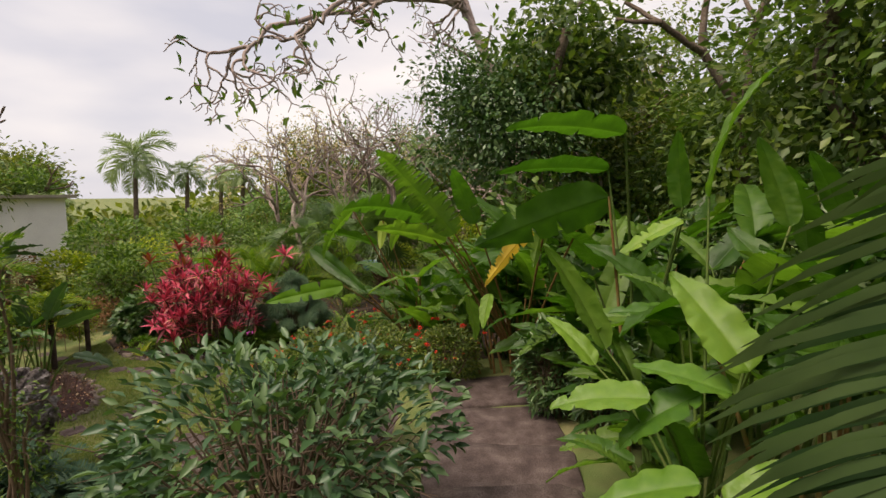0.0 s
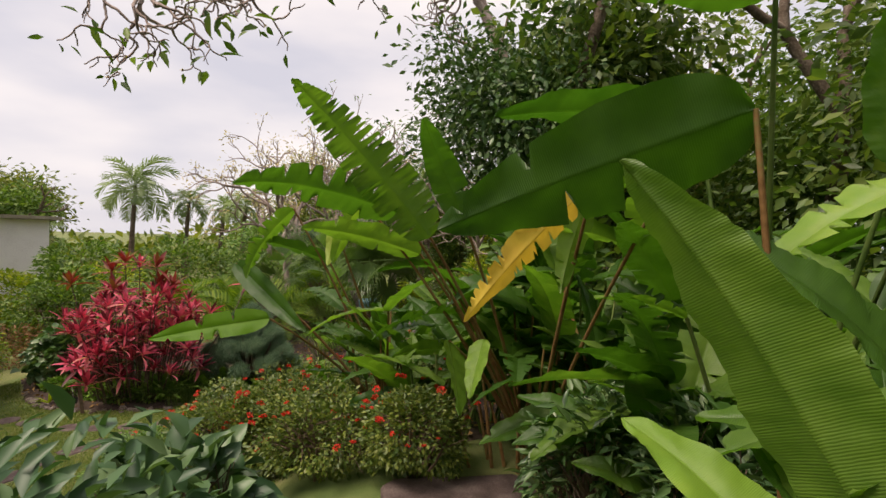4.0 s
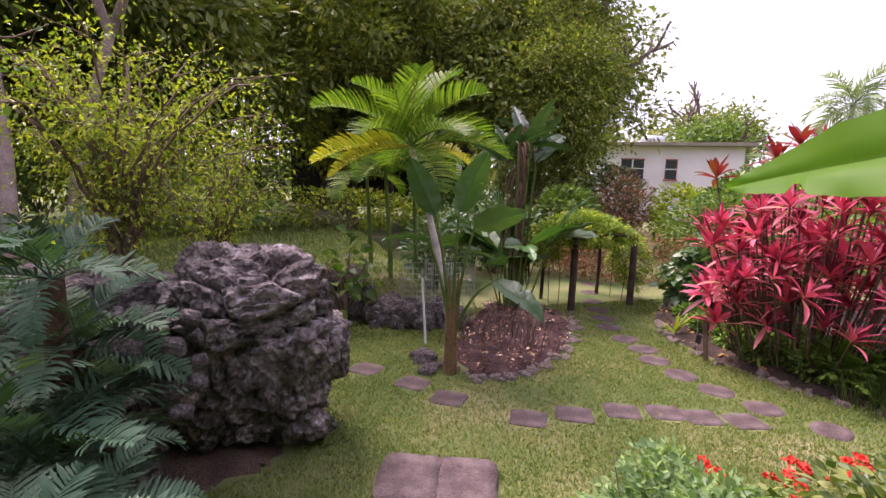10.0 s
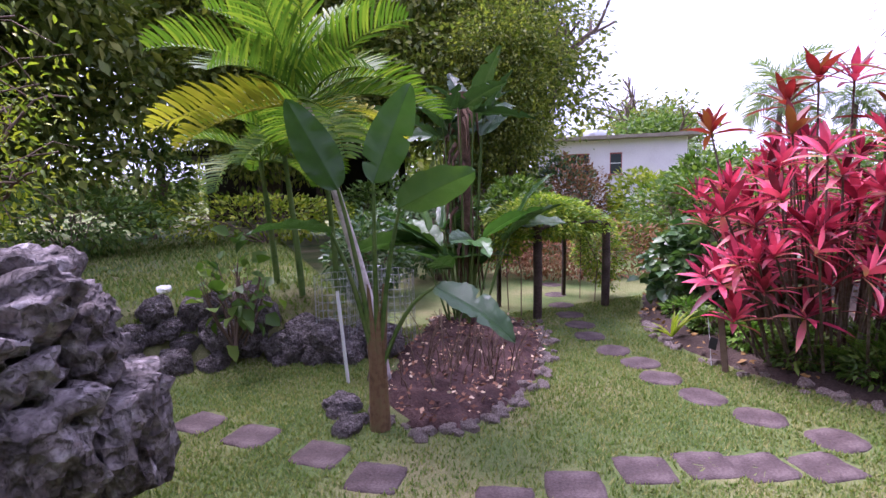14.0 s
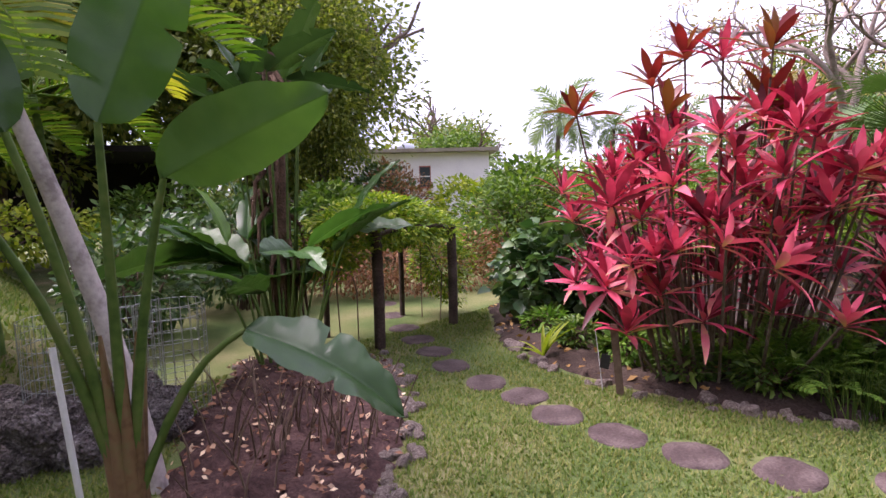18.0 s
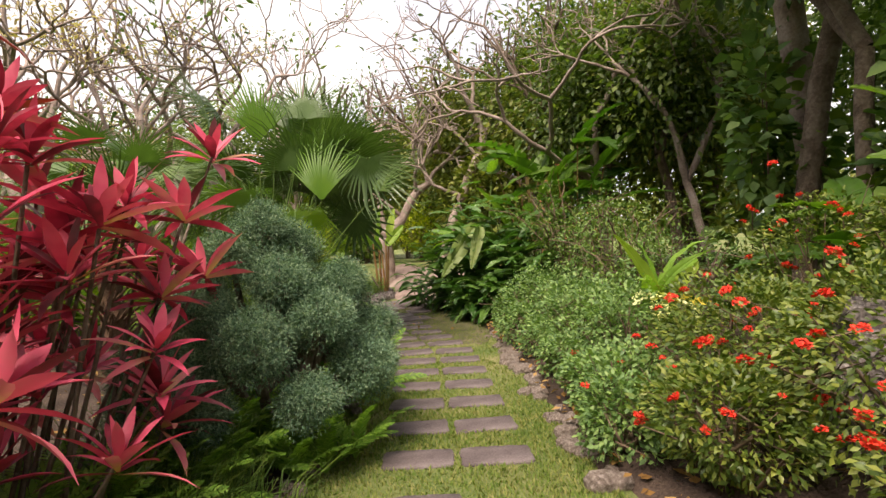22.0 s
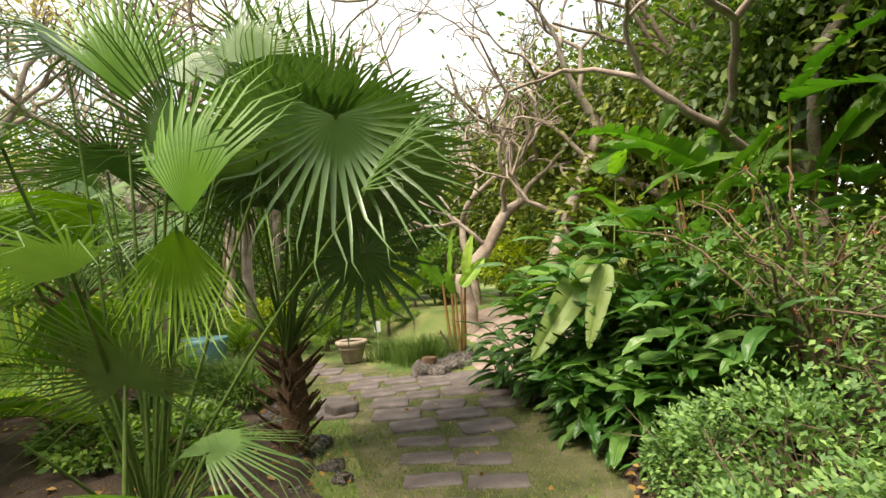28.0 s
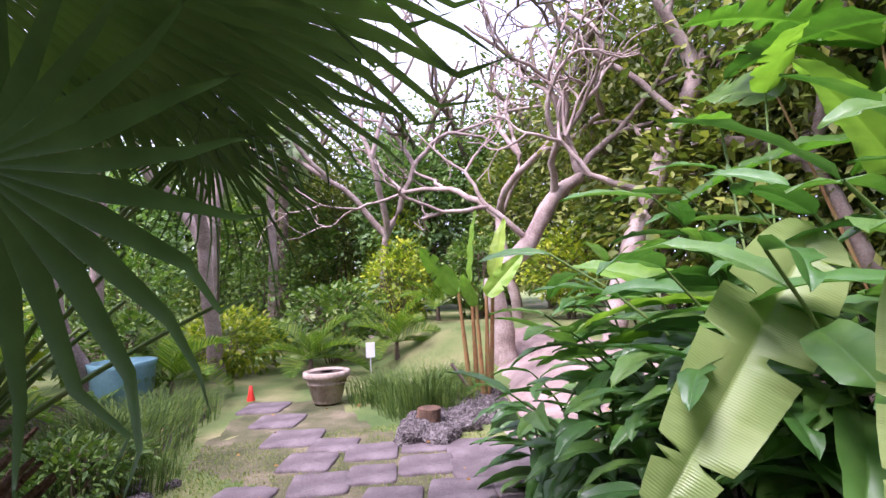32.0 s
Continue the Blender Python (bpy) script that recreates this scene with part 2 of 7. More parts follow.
HELIPALE = leafy("pale_heliconia_leaf", [(0.13, 0.22, 0.055), (0.18, 0.27, 0.075), (0.24, 0.3, 0.1)], 0.4, 0.45, 0.35, "object", 9.0, lift=(1, 1, 1))
HELIYELLOW = leafy("yellow_leaf", [(0.55, 0.46, 0.07), (0.66, 0.48, 0.09), (0.66, 0.42, 0.1)], 0.5, 0.3, 0.35, "object", 9.0, (1.2, 1.1, 0.6))
STREL = leafy("strelitzia_leaf", [(0.02, 0.055, 0.018), (0.035, 0.085, 0.03), (0.06, 0.12, 0.045)], 0.35, 0.5, 0.2, "object", 12.0)
STRELD = leafy("dark_strelitzia_leaf", [(0.014, 0.035, 0.018), (0.024, 0.055, 0.028), (0.04, 0.08, 0.04)], 0.45, 0.4, 0.15, "object", 12.0)
GINGER = leafy("ginger_leaf", [(0.022, 0.07, 0.017), (0.045, 0.12, 0.03), (0.1, 0.19, 0.055)], 0.3, 0.6, 0.28, "object", 14.0)
STEMRED = solid("reddish_stem", [(0.13, 0.06, 0.02), (0.24, 0.13, 0.05), (0.16, 0.17, 0.05)], 0.6, 5, 30, 0.2)
STEMGREEN = solid("green_stem", [(0.04, 0.085, 0.015), (0.09, 0.15, 0.03), (0.14, 0.17, 0.05)], 0.6, 5, 30, 0.2)
FAN = leafy("fan_palm_leaf", [(0.022, 0.055, 0.014), (0.045, 0.095, 0.028), (0.1, 0.165, 0.065)], 0.38, 0.5, 0.12, "object")
FANLONG = leafy("long_fan_leaf", [(0.032, 0.07, 0.024), (0.06, 0.112, 0.042), (0.11, 0.172, 0.072)], 0.48, 0.35, 0.22, "object")
# glossier fan leaf, its colour lightened to grey-green for the sky's sheen
FANSHEEN = leafy("sheen_fan_leaf", [(0.06, 0.11, 0.05), (0.1, 0.165, 0.085), (0.16, 0.235, 0.13)], 0.3, 0.6, 0.2, "object")
FANBRIGHT = leafy("young_fan_leaf", [(0.04, 0.105, 0.008), (0.072, 0.155, 0.012), (0.11, 0.19, 0.02)], 0.45, 0.3, 0.28, "object")
FROND = leafy("palm_frond", [(0.03, 0.075, 0.01), (0.07, 0.135, 0.016), (0.17, 0.22, 0.03)], 0.55, 0.22, 0.35, "island")
FRONDY = leafy("yellow_frond", [(0.3, 0.3, 0.02), (0.42, 0.38, 0.03), (0.5, 0.42, 0.05)], 0.5, 0.3, 0.35, "island", lift=(1, 1, 1))
FRONDDARK = leafy("dark_frond", [(0.012, 0.035, 0.012), (0.03, 0.06, 0.025), (0.06, 0.1, 0.045)], 0.4, 0.5, 0.2, "object")
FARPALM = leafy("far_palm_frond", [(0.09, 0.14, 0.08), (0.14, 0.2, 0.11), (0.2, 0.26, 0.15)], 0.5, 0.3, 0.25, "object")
CORDY = leafy("cordyline_leaf", [(0.04, 0.012, 0.012), (0.1, 0.014, 0.02), (0.24, 0.02, 0.04), (0.45, 0.04, 0.085), (0.55, 0.08, 0.13), (0.46, 0.12, 0.13), (0.44, 0.3, 0.1)], 0.5, 0.35, 0.22, "island", 0, (1.2, 0.85, 0.85), (1.3, 1.5, 1.5))
CORDYTOP = leafy("cordyline_dark_leaf", [(0.1, 0.02, 0.015), (0.25, 0.03, 0.03), (0.2, 0.1, 0.02), (0.13, 0.12, 0.03)], 0.42, 0.45, 0.3, "island", 0, (1.2, 0.8, 0.6), (1, 1, 1))
JUNI = leafy("juniper_spray", [(0.022, 0.052, 0.042), (0.075, 0.145, 0.12), (0.21, 0.3, 0.25)], 0.6, 0.2, 0.2)
SHRUBD = leafy("dark_shrub_leaf", [(0.02, 0.058, 0.023), (0.046, 0.1, 0.04), (0.11, 0.17, 0.09)], 0.4, 0.5, 0.2)
SHRUBM = leafy("shrub_leaf", [(0.03, 0.07, 0.016), (0.065, 0.125, 0.028), (0.14, 0.21, 0.05)], 0.5, 0.35, 0.28)
SHRUBY = leafy("yellow_green_leaf", [(0.06, 0.11, 0.012), (0.16, 0.22, 0.02), (0.34, 0.36, 0.03)], 0.5, 0.35, 0.35)
SHRUBB = leafy("blue_green_leaf", [(0.05, 0.105, 0.045), (0.1, 0.185, 0.08), (0.19, 0.29, 0.12)], 0.5, 0.35, 0.3)
IXLEAF = leafy("ixora_leaf", [(0.03, 0.06, 0.014), (0.07, 0.115, 0.025), (0.17, 0.2, 0.05)], 0.45, 0.4, 0.25)
TRAIL = leafy("trailing_leaf", [(0.02, 0.055, 0.032), (0.042, 0.095, 0.05), (0.09, 0.155, 0.08)], 0.42, 0.4, 0.2)
SHADELEAF = leafy("shade_tree_leaf", [(0.045, 0.072, 0.018), (0.11, 0.145, 0.035), (0.24, 0.25, 0.06)], 0.5, 0.4, 0.5)
TREED = leafy("dark_tree_leaf", [(0.026, 0.055, 0.017), (0.058, 0.1, 0.03), (0.125, 0.17, 0.05)], 0.45, 0.4, 0.4)
TREEM = leafy("tree_leaf", [(0.045, 0.075, 0.018), (0.1, 0.135, 0.032), (0.19, 0.205, 0.055)], 0.5, 0.35, 0.28)
TREEP = leafy("pinkish_blossom", [(0.2, 0.16, 0.09), (0.36, 0.3, 0.22), (0.5, 0.42, 0.36)], 0.7, 0.2, 0.3)
DRYLEAF = leafy("dry_leaf", [(0.1, 0.055, 0.025), (0.2, 0.12, 0.055), (0.3, 0.2, 0.11)], 0.8, 0.1, 0.15)
HEDGE = leafy("copper_hedge_leaf", [(0.1, 0.045, 0.03), (0.2, 0.1, 0.07), (0.3, 0.17, 0.12)], 0.6, 0.3, 0.2)
FERN = leafy("fern_leaf", [(0.041, 0.108, 0.016), (0.088, 0.189, 0.03), (0.162, 0.27, 0.061)], 0.5, 0.3, 0.3)
CYCAD = leafy("blue_cycad_leaf", [(0.02, 0.054, 0.04), (0.042, 0.088, 0.066), (0.085, 0.14, 0.11)], 0.6, 0.15, 0.2, "object")
IXORA = solid("ixora_petal", [(0.6, 0.02, 0.012), (0.78, 0.07, 0.035)], 0.6, 20, 90, 0.2)
PINK = solid("pink_petal", [(0.5, 0.06, 0.35), (0.65, 0.15, 0.5)], 0.6, 20, 90, 0.2)
YELLOWP = solid("yellow_petal", [(0.7, 0.5, 0.03), (0.8, 0.62, 0.08)], 0.6, 20, 90, 0.2)
WHITEP = solid("white_petal", [(0.75, 0.72, 0.66), (0.82, 0.8, 0.76)], 0.6, 20, 90, 0.2)
ORANGE = solid("orange_bract", [(0.6, 0.18, 0.08), (0.7, 0.3, 0.16)], 0.6, 20, 90, 0.2)

m_, n_, l_, o_, p_ = base_mat("window_glass")
p_.inputs["Base Color"].default_value = (0.05, 0.06, 0.07, 1)
p_.inputs["Roughness"].default_value = 0.05
l_.new(p_.outputs["BSDF"], o_.inputs["Surface"])
GLASS = m_

# ---- mesh tools ----
rng = np.random.default_rng(7)


def smooth(v):
    v = np.clip(v, 0, 1)
    return v * v * (3 - 2 * v)


def G(x, y):
    """Height of the ground: flat lawn, a bank up to the first steps, a raised lawn to the west, rising beds."""
    x, y = np.asarray(x, float), np.asarray(y, float)
    bank = 1.0 * smooth((x + 3.2) / 3.4) * (1 - smooth((y - 5.5) / 3.5))
    bank = bank + 0.8 * smooth((x + 4.5) / 3) * smooth((3.5 - y) / 4.5)
    west = 0.55 * smooth((-7.6 - x) / 0.5) * (1 - smooth((y - 5.6) / 0.8))
    east = 0.5 * smooth((x - 0.5) / 2.5) * smooth((y - 7) / 2)
    far = 0.6 * smooth((y - 18.3) / 2.5) * smooth((x + 0.2) / 1.4)
    return bank + west + np.maximum(east, far)


def mesh_from(name, V, F, mat=None, flat=False):
    V, F = np.asarray(V, np.float32), np.asarray(F, np.int32)
    me = bpy.data.meshes.new(name)
    me.vertices.add(len(V))
    me.vertices.foreach_set("co", V.ravel())
    me.loops.add(F.size)
    me.loops.foreach_set("vertex_index", F.ravel())
    me.polygons.add(len(F))
    me.polygons.foreach_set("loop_start", np.arange(len(F), dtype=np.int32) * F.shape[1])
    me.update(calc_edges=True)
    if not flat:
        me.polygons.foreach_set("use_smooth", np.ones(len(F), bool))
    if mat:
        me.materials.append(mat)
    return me


def bm_mesh(name, bm, mat, flat=True):
    me = bpy.data.meshes.new(name)
    bm.to_mesh(me)
    bm.free()
    if not flat:
        for p in me.polygons:
            p.use_smooth = True
    me.materials.append(mat)
    return me


def thing(name, x, y, z, label, category, group="", kind="", rz=0.0, s=1.0):
    ob = new(name)
    ob.empty_display_size = 0.1
    ob.matrix_basis = pose(x, y, z, 0, 0, rz) @ Matrix.Scale(s, 4)
    return tagged(ob, label, category, group, kind)


def part(name, me, parent, m=None, label=""):
    ob = new(name, me)
    ob.parent = parent
    if m is not None:
        ob.matrix_basis = m
    if label:
        ob["label"] = label
    return ob


def solo(name, me, label, category, m=None, group="", kind=""):
    ob = new(name, me)
    if m is not None:
        ob.matrix_basis = m
    return tagged(ob, label, category, group, kind)


class Soup:
    """Collects the triangles of many small pieces."""

    def __init__(self):
        self.v, self.f, self.n = [], [], 0

    def add(self, V, F):
        V, F = np.asarray(V, float), np.asarray(F, int)
        self.v.append(V)
        self.f.append(F + self.n)
        self.n += len(V)

    def mesh(self, name, mat, flat=False):
        return mesh_from(name, np.concatenate(self.v), np.concatenate(self.f), mat, flat)


def turns(yaw, pitch, roll):
    """Rotation matrices that send +y to the way (yaw, pitch), rolled about it."""
    cy, sy, cp, sp, cr, sr = np.cos(yaw), np.sin(yaw), np.cos(pitch), np.sin(pitch), np.cos(roll), np.sin(roll)
    z = np.zeros_like(cy)
    o = z + 1
    A = np.stack([cy, -sy, z, sy, cy, z, z, z, o], -1).reshape(-1, 3, 3)
    B = np.stack([o, z, z, z, cp, -sp, z, sp, cp], -1).reshape(-1, 3, 3)
    C = np.stack([cr, z, sr, z, o, z, -sr, z, cr], -1).reshape(-1, 3, 3)
    return A @ B @ C


def scatter(soup, T, P, R, S):
    """Many copies of the template T = (V, F) at P, turned by R, scaled by S."""
    V, F = T
    W = np.einsum("nij,kj->nki", R, V) * np.asarray(S).reshape(-1, 1, 1) + P[:, None, :]
    N, K = len(P), len(V)
    soup.add(W.reshape(-1, 3), (F[None] + (np.arange(N) * K)[:, None, None]).reshape(-1, F.shape[1]))


def tube(soup, pts, rad, sides=6):
    pts = np.asarray(pts, float)
    rad = np.broadcast_to(rad, len(pts))
    d = np.gradient(pts, axis=0)
    d /= np.linalg.norm(d, axis=1)[:, None] + 1e-9
    ref = np.where(np.abs(d[:, 2:3]) > 0.9, [[1.0, 0, 0]], [[0, 0, 1.0]])
    a = np.cross(d, ref)
    a /= np.linalg.norm(a, axis=1)[:, None] + 1e-9
    b = np.cross(d, a)
    th = np.linspace(0, 2 * math.pi, sides, endpoint=False)
    ring = pts[:, None] + rad[:, None, None] * (np.cos(th)[None, :, None] * a[:, None] + np.sin(th)[None, :, None] * b[:, None])
    V = ring.reshape(-1, 3)
    n = len(pts)
    i, j = np.meshgrid(np.arange(n - 1), np.arange(sides), indexing="ij")
    F = np.stack([i * sides + j, i * sides + (j + 1) % sides, (i + 1) * sides + (j + 1) % sides, (i + 1) * sides + j], -1).reshape(-1, 4)
    soup.add(V, halves(F))


def small_leaf(w=0.4, fold=0.12):
    """A folded pointed leaf of length 1."""
    V = np.array([[0, 0, 0], [-w * 0.8, 0.35, fold], [0, 0.4, 0], [w * 0.8, 0.35, fold], [-w * 0.55, 0.7, fold * 0.6], [0, 0.72, -0.02], [w * 0.55, 0.7, fold * 0.6], [0, 1, -0.08]], float)
    V[:, 0] *= 0.62
    return V, np.array([[0, 2, 1], [0, 3, 2], [1, 2, 5], [1, 5, 4], [2, 3, 6], [2, 6, 5], [4, 5, 7], [5, 6, 7]])


def cheap_leaf(w=0.4):
    V = np.array([[0, 0, 0], [-w * 0.5, 0.5, 0.06], [0, 1, -0.05], [w * 0.5, 0.5, 0.06]], float)
    return V, np.array([[0, 3, 2], [0, 2, 1]])


def halves(F):
    F = np.asarray(F)
    return np.concatenate([F[:, [0, 1, 2]], F[:, [0, 2, 3]]])


def grid_faces(n, m):
    i, j = np.meshgrid(np.arange(n - 1), np.arange(m - 1), indexing="ij")
    return halves(np.stack([i * m + j, i * m + j + 1, (i + 1) * m + j + 1, (i + 1) * m + j], -1).reshape(-1, 4))


# ---- plant pieces ----
def paddle_leaf(name, mat, L=1.0, W=0.28, droop=0.5, fold=0.25, tears=0, seed=0, n=34, tip=0.6):
    """A long banana-like blade from the origin along +y, arching down, with a midrib groove, wavy edges and torn slits."""
    r = np.random.default_rng(seed)
    t = np.linspace(0, 1, n)
    w = W * 0.5 * np.sin(np.pi * np.clip(t, 0.0, 1) ** tip) ** 0.62
    w[0], w[-1] = 0.012, 0.004
    ang = -droop * t ** 1.4
    y = np.concatenate([[0], np.cumsum(np.cos(ang[:-1]))]) * L / (n - 1)
    z = np.concatenate([[0], np.cumsum(np.sin(ang[:-1]))]) * L / (n - 1)
    slit = np.ones(n)
    slit2 = np.ones(n)
    for _ in range(tears):
        slit[r.integers(5, n - 3)] = r.uniform(0.12, 0.6)
        slit2[r.integers(5, n - 3)] = r.uniform(0.12, 0.6)
    cols = [-1, -0.55, -0.06, 0.0, 0.06, 0.55, 1]
    V = np.zeros((n, 7, 3))
    for k, c in enumerate(cols):
        s = slit if c < 0 else slit2
        a = abs(c)
        ww = w * (np.minimum(a, s) if a > 0.3 else a)
        wave = 0.035 * W * np.sin(t * 23 + r.uniform(0, 6)) * a + r.normal(0, 0.012 * W, n) * a
        up = fold * ww + wave - 0.35 * fold * ww ** 2 / (W * 0.5) - (0.006 if c == 0 else 0)
        V[:, k, 0] = np.sign(c) * ww
        V[:, k, 1] = y - np.sin(ang) * up
        V[:, k, 2] = z + np.cos(ang) * up
    return mesh_from(name, V.reshape(-1, 3), grid_faces(n, 7)[:, ::-1], mat)


def fan_leaf(name, mat, R=0.8, n=34, join=0.45, droop=0.5, spread=2.7, seed=0, cup=0.25):
    """A palmate blade: folded segments joined near the hub and free, narrow and hanging at the tips."""
    r = np.random.default_rng(seed)
    s = Soup()
    for i in range(n):
        a = (i / (n - 1) - 0.5) * 2 * spread
        half = spread / (n - 1)
        l = R * (1 - 0.28 * abs(i / (n - 1) - 0.5) * 2) * r.uniform(0.92, 1.05)
        dr = droop * r.uniform(0.6, 1.5)
        rows = []
        for k, t in enumerate((0.02, 0.22, join, 0.7, 0.88, 1.0)):
            rad = l * t
            wid = math.sin(half) * rad if t <= join else math.sin(half) * l * join * (1 - ((t - join) / (1 - join)) ** 1.6) * 0.74
            drop = -dr * l * max(0, t - join * 0.8) ** 2 * 1.6 + cup * rad * 0.5 * (1 - t)
            tw = r.normal(0, 0.05) if k > 3 else 0
            ca, sa = math.cos(a + tw), math.sin(a + tw)
            shrink = 1 - 0.25 * dr * max(0, t - join) ** 2
            for e, lift in ((-1, 0.0), (0, 0.32), (1, 0.0)):
                rows.append((sa * rad * shrink + ca * wid * e, ca * rad * shrink - sa * wid * e, drop + lift * wid))
        s.add(rows, grid_faces(6, 3)[:, ::-1])
    return s.mesh(name, mat)


def frond(name, mat, L=1.5, pairs=28, leaf=0.4, droop=1.0, vee=0.5, width=0.035, seed=0, start=0.12, hang=0.4, ruffle=0.0):
    """A feather palm leaf: arching rachis with leaflets on both sides."""
    r = np.random.default_rng(seed)
    s = Soup()
    n = 14
    t = np.linspace(0, 1, n)
    ang = -droop * t ** 1.3
    y = np.concatenate([[0], np.cumsum(np.cos(ang[:-1]))]) * L / (n - 1)
    z = np.concatenate([[0], np.cumsum(np.sin(ang[:-1]))]) * L / (n - 1)
    tube(s, np.stack([0 * t, y, z], 1), 0.011 * L * (1.1 - t), 4)
    for i in range(pairs):
        u = start + (1 - start) * (i + 0.5) / pairs
        c = np.array([0, np.interp(u, t, y), np.interp(u, t, z)])
        an = np.interp(u, t, ang)
        ahead = np.array([0, math.cos(an), math.sin(an)])
        up = np.array([0, -math.sin(an), math.cos(an)])
        ll = leaf * (math.sin(math.pi * min(1, 0.18 + 0.82 * u)) ** 0.55 + 0.12) * r.uniform(0.9, 1.08)
        for sx in (-1, 1):
            side = np.array([sx, 0, 0])
            lean = 0.75 - 0.2 * u + r.normal(0, 0.05)
            d = side * math.cos(lean) + ahead * math.sin(lean) + up * (vee + r.normal(0, 0.08 + ruffle))
            d /= np.linalg.norm(d)
            w = ahead * width * 0.5
            dn = np.array([0, 0, -1.0])
            m1, m2, tp = c + d * ll * 0.4 - dn * 0, c + d * ll * 0.75 + dn * hang * ll * 0.14, c + d * ll + dn * hang * ll * 0.35
            lift = up * width * 0.2
            V = [c - w * 0.5, c + w * 0.5, m1 - w + lift, m1 + w + lift, m2 - w * 0.8 + lift, m2 + w * 0.8 + lift, tp]
            s.add(V, [[0, 1, 3], [0, 3, 2], [2, 3, 5], [2, 5, 4], [4, 5, 6]])
    return s.mesh(name, mat)


def strap_rosette(name, mat, L=0.4, n=16, w=0.075, seed=0, rise=0.5):
    """A head of strap leaves, the inner ones steep, the outer ones arching over."""
    r = np.random.default_rng(seed)
    s = Soup()
    for i in range(n):
        f = i / n
        yaw = i * 2.4 + r.normal(0, 0.15)
        el = 1.25 - 1.35 * f + r.normal(0, 0.1)
        l = L * r.uniform(0.75, 1.1) * (0.75 + 0.4 * f)
        k = 6
        t = np.linspace(0, 1, k)
        a = el - (0.25 + 0.8 * f) * rise * 1.6 * t ** 1.5
        h = np.concatenate([[0], np.cumsum(np.cos(a[:-1]))]) * l / (k - 1)
        z = np.concatenate([[0], np.cumsum(np.sin(a[:-1]))]) * l / (k - 1) - 0.06 * f
        ww = 0.5 * w * np.array([0.3, 0.7, 1.0, 0.95, 0.6, 0.03]) * r.uniform(0.8, 1.15)
        d, q = np.array([math.cos(yaw), math.sin(yaw), 0]), np.array([-math.sin(yaw), math.cos(yaw), 0])
        V = np.zeros((k, 3, 3))
        for j, e in enumerate((-1, 0, 1)):
            V[:, j] = h[:, None] * d + z[:, None] * [0, 0, 1] + (e * ww)[:, None] * q + (abs(e) * ww * 0.35)[:, None] * [0, 0, 1]
        s.add(V.reshape(-1, 3), grid_faces(k, 3))
    return s.mesh(name, mat)


def cloud(name, mat, N, size, radii, T=None, seed=0, shell=0.5, lumps=5, up=0.35, floor=None, center=(0, 0, 0)):
    """Foliage: N leaves in an uneven, lumpy ellipsoid with gaps, turned outwards."""
    r = np.random.default_rng(seed)
    T = T or small_leaf()
    d = r.normal(size=(N, 3))
    d /= np.linalg.norm(d, axis=1)[:, None]
    k = r.normal(size=(lumps, 3))
    k /= np.linalg.norm(k, axis=1)[:, None]
    bump = np.exp(6 * (d @ k.T - 1)).max(1)
    rad = (0.72 + 0.34 * bump) * (shell + (1 - shell) * r.random(N) ** 0.6)
    P = d * rad[:, None] * np.array(radii) + np.array(center)
    g = np.sin(P[:, 0] * 5.1 / max(radii) + seed) * np.sin(P[:, 1] * 5.7 / max(radii) + 2 * seed) * np.sin(P[:, 2] * 6.3 / max(radii) + 1.3)
    keep = g > -0.32
    if floor is not None:
        keep &= P[:, 2] > floor
    P, d = P[keep], d[keep]
    o = d + r.normal(0, 0.55, d.shape) + [0, 0, up]
    yaw = np.arctan2(-o[:, 0], o[:, 1])
    pit = np.arctan2(o[:, 2], np.hypot(o[:, 0], o[:, 1])) - 0.35
    s = Soup()
    scatter(s, T, P, turns(yaw, pit, r.uniform(-1.0, 1.0, len(P))), size * r.uniform(0.55, 1.2, len(P)))
    return s.mesh(name, mat)


def clumps(name, mat, centers, per, spread, size, T=None, seed=0, flat=0.7):
    """Leaves gathered into clumps round given centres, as in a tree's crown."""
    r = np.random.default_rng(seed)
    T = T or cheap_leaf(0.5)
    C = np.repeat(np.asarray(centers, float), per, 0)
    d = r.normal(size=C.shape)
    P = C + d * np.array([spread, spread, spread * flat]) * 0.55
    o = d + r.normal(0, 0.5, d.shape) + [0, 0, 0.1]
    yaw = np.arctan2(-o[:, 0], o[:, 1])
    pit = np.arctan2(o[:, 2], np.hypot(o[:, 0], o[:, 1])) - 0.3
    s = Soup()
    scatter(s, T, P, turns(yaw, pit, r.uniform(-1.2, 1.2, len(P))), size * r.uniform(0.6, 1.3, len(P)))
    return s.mesh(name, mat)


